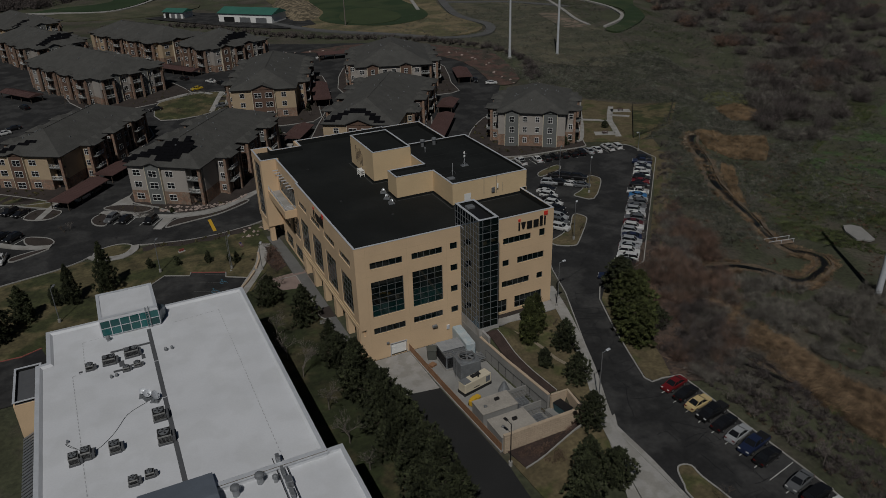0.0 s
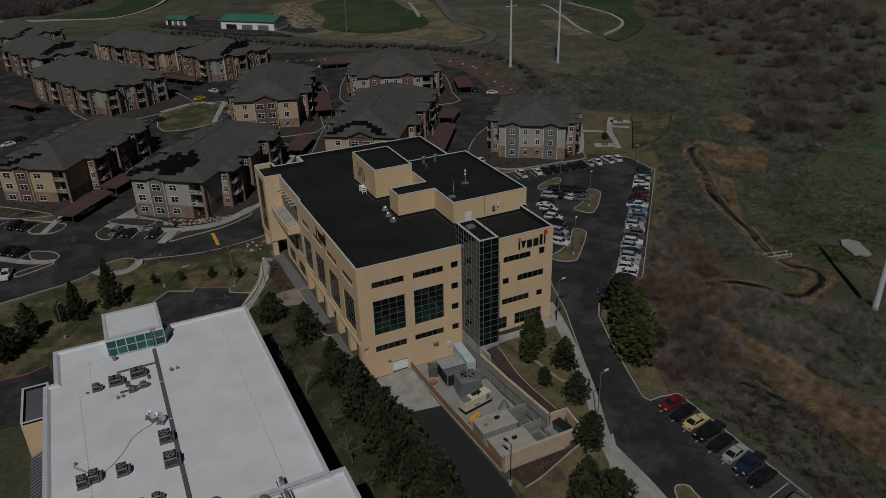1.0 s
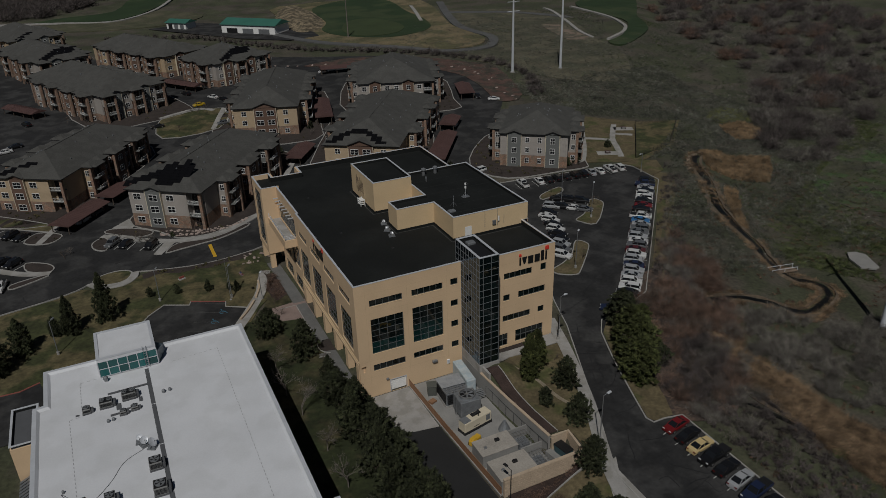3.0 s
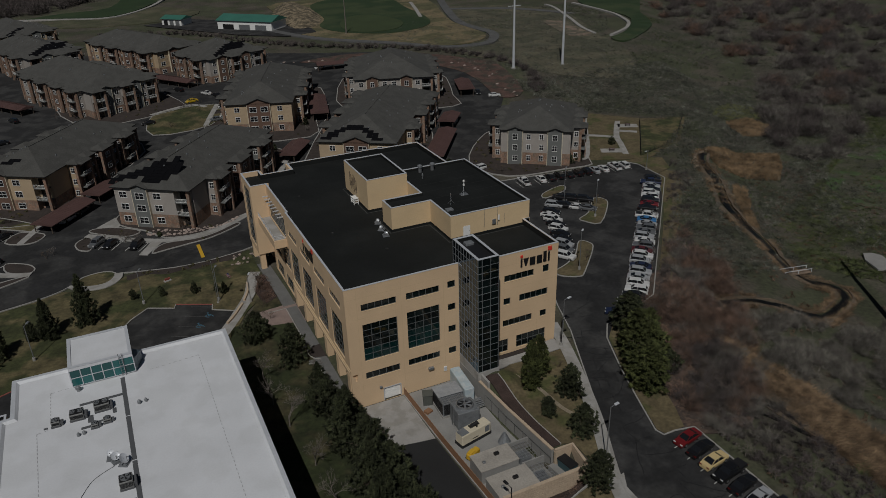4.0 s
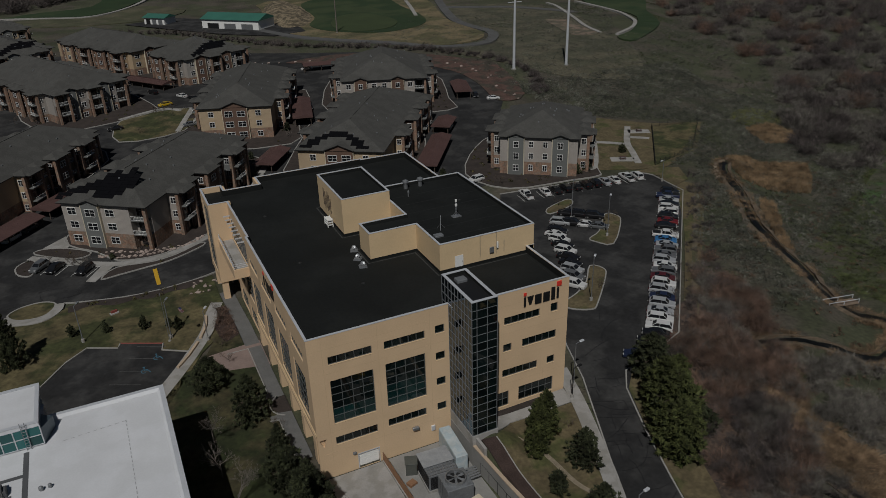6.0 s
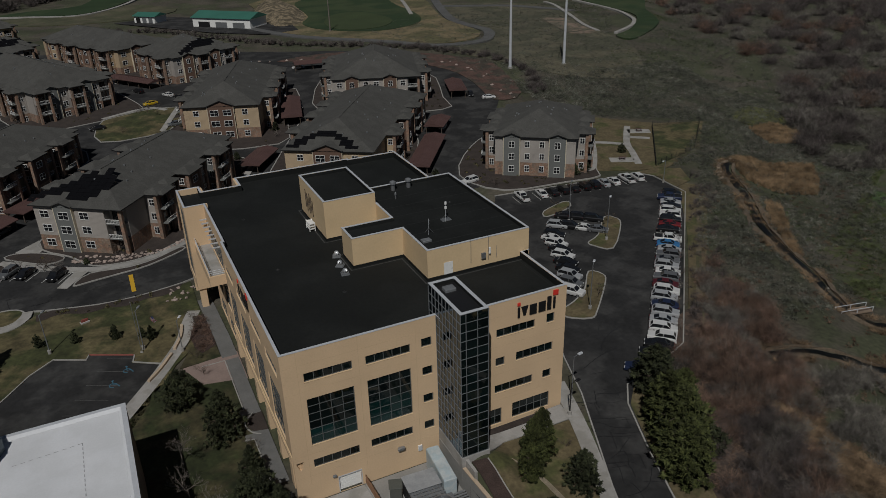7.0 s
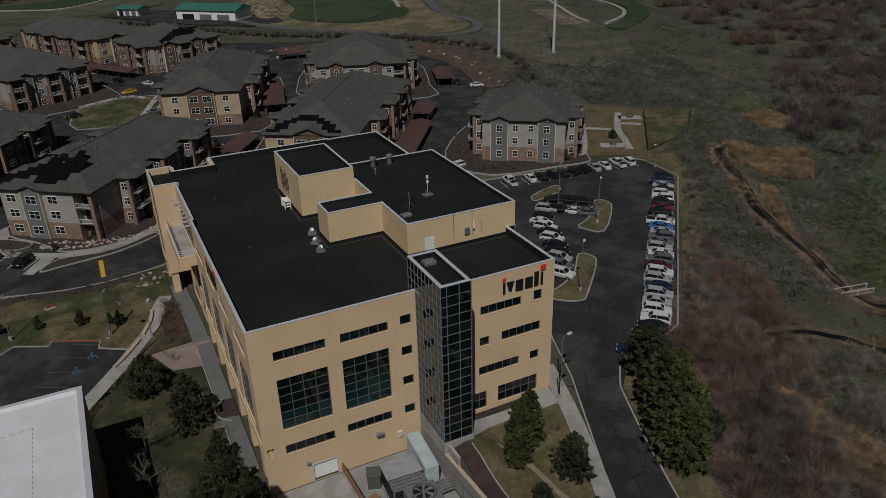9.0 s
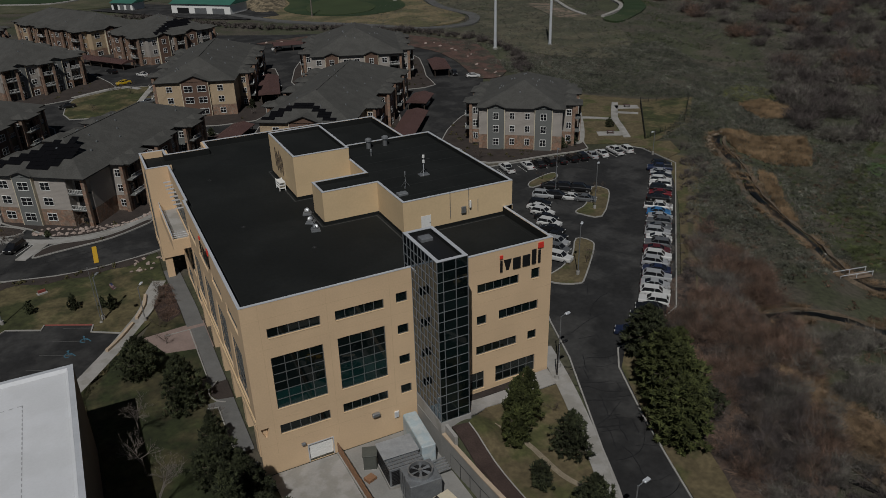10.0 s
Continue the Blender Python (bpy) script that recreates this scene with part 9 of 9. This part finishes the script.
for i, (pts, n_) in enumerate((([(142, 66), (151, 66), (163, 58.5), (155, 50), (145.5, 42.2), (138, 48), (134.4, 54.7), (137, 61)], 1700), ([(127, 42), (131, 41), (124, 33), (118, 27), (112, 18), (110.5, 20), (117, 30), (120.7, 35)], 420), ([(168, 78), (174, 92), (185, 92.5), (184, 81), (174, 74)], 900), ([(140, 68), (150, 69.5), (152, 66.5), (143, 66)], 200))):
    xs, ys = [p[0] for p in pts], [p[1] for p in pts]
    inside = within(pts)
    c = field(41 + i, n_, (min(xs), max(xs), min(ys), max(ys)), lambda x, y, q: inside(x, y) and min((x - a) ** 2 + (y - b) ** 2 for a, b in CREEK) > 3.2)
    v, f = blades(rng, c, rng.uniform(0.9, 1.6, len(c)), 26, 0.5, 0.7, 0.04)
    rf_.append(f + sum(len(q) for q in rv))
    rv.append(v)
stuff("reeds", np.concatenate(rv), np.concatenate(rf_), REED, "tan dead reeds along the creek", "reeds")
# bare red shrubs in the bed by the forecourt
c = field(52, 80, (-7, -3, 37, 51), within([(-5.0, 50), (-3.3, 50), (-3.3, 39.6), (-5.5, 38), (-6.2, 40), (-6.5, 43.4), (-5.2, 47.6)]))
c = np.concatenate([c, field(54, 60, (12, 25, -36, -32.4), within([(12.2, -33), (24.6, -32.6), (24.4, -33.9), (18, -34.9), (12.4, -35.6)])), field(55, 10, (15.4, 18.4, -38.4, -36.4), lambda x, y, q: True)])
stuff("bed_twigs", *shrubs(rng, c, rng.uniform(0.5, 1.2, len(c)), 70, 0.014, 1.1), TWIG_R, "bare red-brown shrubs in the mulch bed", "shrubs")
# shrubs in the planted beds and boulders
c = field(51, 900, (-70, 125, 76, 240), lambda x, y, q: any(within(p)(x, y) for nm_, p, mt_ in PADS if mt_ is MULCH))
c = np.concatenate([c, field(53, 16, (-43, 0, 60, 72), within(strip + [(x + 1, y - 2.6) for x, y in strip[::-1]]))])
stuff("bed_shrubs", *leaves(rng, c + np.array([0, 0, 0.25]), rng.uniform(0.25, 0.7, len(c)), 22), leafy("bed_shrub_leaves", (0.035, 0.042, 0.018), (0.085, 0.065, 0.030)), "small mixed shrubs in the planted beds", "shrubs")


def boulders(name, places, label, seed, mt=ROCK):
    q = random.Random(seed)
    b = M()
    for x, y, s in places:
        k = len(b.v)
        pts = []
        for i in range(14):
            d = Vector((q.gauss(0, 1), q.gauss(0, 1), q.gauss(0, 1))).normalized()
            pts.append(d)
        bm = bmesh.new()
        for d in pts:
            bm.verts.new((d.x * s, d.y * s * 0.8, d.z * s * 0.6))
        hull = bmesh.ops.convex_hull(bm, input=bm.verts[:])
        bm.verts.index_update()
        z = height(x, y) + 0.15 + s * 0.2
        b.v += [(v.co.x + x, v.co.y + y, v.co.z + z) for v in bm.verts]
        for f in bm.faces:
            b.f.append(tuple(v.index + k for v in f.verts))
            b.m.append(0)
        bm.free()
    me = b.mesh(name, mt)
    tagged(new(name, me), label, "rocks", kind="stuff")


q = random.Random(61)
pl = [(x + q.uniform(-0.5, 0.5), y + q.uniform(-0.5, 0.5), q.uniform(0.3, 0.6)) for x, y in curve_through([(-24, 85.5), (-19, 82.6), (-12, 81.4), (-6, 82.4), (-2, 85)], 14)]
pl += [(x + q.uniform(-0.5, 0.5), y + q.uniform(-0.5, 0.5), q.uniform(0.3, 0.6)) for x, y in curve_through([(-22, 87), (-16, 83.6), (-10, 83)], 12)]
pl += [(x + q.uniform(-2.5, 2.5), y + q.uniform(-2.5, 2.5), q.uniform(0.4, 0.8)) for x, y in curve_through([(30, 262), (50, 250), (74, 236), (100, 226), (118, 206), (124, 180), (118, 150)], 5)]
pl += [(q.uniform(0, 9) - 9, 60 + q.uniform(-2, 3), q.uniform(0.2, 0.5)) for _ in range(26)]
edge = curve_through([(126.4, 55.8), (130.6, 61.4), (135.0, 65.0), (140.0, 66.6), (146.0, 68.2), (152.5, 67.6)], 9)
boulders("creek_stones", [(x + q.uniform(-0.6, 0.6), y + q.uniform(-0.6, 0.6), q.uniform(0.25, 0.6)) for x, y in edge], "tan stones edging the bend of the creek", 63, material("tan_creek_stone", (0.19, 0.15, 0.11), 0.95, vary=0.3, size=1.0, fine=0.2))
boulders("boulders", pl, "pale pinkish boulders edging the beds", 62)


# ---- far clubhouse ----
def shed(x, y, turn, w, d, h, label):
    z = height(x, y)
    s = thing("maintenance_shed", label, "building", pose(x, y, z, 0, 0, turn), "far sheds")
    part("wall", M().box(-w / 2, w / 2, -d / 2, d / 2, -1.5, h), WHITE, s)
    part("roof", M().add([(-w / 2 - 0.8, -d / 2 - 0.8, h), (w / 2 + 0.8, -d / 2 - 0.8, h), (w / 2 + 0.8, d / 2 + 0.8, h), (-w / 2 - 0.8, d / 2 + 0.8, h), (-w / 2 - 0.8, 0, h + d * 0.17), (w / 2 + 0.8, 0, h + d * 0.17)], [(0, 1, 5, 4), (2, 3, 4, 5), (0, 4, 3), (1, 2, 5), (3, 2, 1, 0)]), GREEN_ROOF, s)
    for i in range(3):
        # first panel is near-black, painting the shade inside an open bay
        part("garage_door", M().box(-w / 2 + w * (0.1 + 0.3 * i), -w / 2 + w * (0.3 + 0.3 * i), -d / 2 - 0.06, -d / 2, 0, 3.2), DARK if i == 0 else GALV, s)


shed(62, 352, -45, 36, 16, 5.2, "white maintenance shed with a green metal roof")
shed(25, 392, -45, 14, 10, 4.0, "small white shed with a green metal roof")
drape("shed_yard", [(6, 398), (26, 368), (50, 332), (72, 312), (90, 316), (92, 342), (76, 366), (34, 408)], 0.4, ASPHALT, "worn asphalt yard of the maintenance shed", "yard", 8.0)
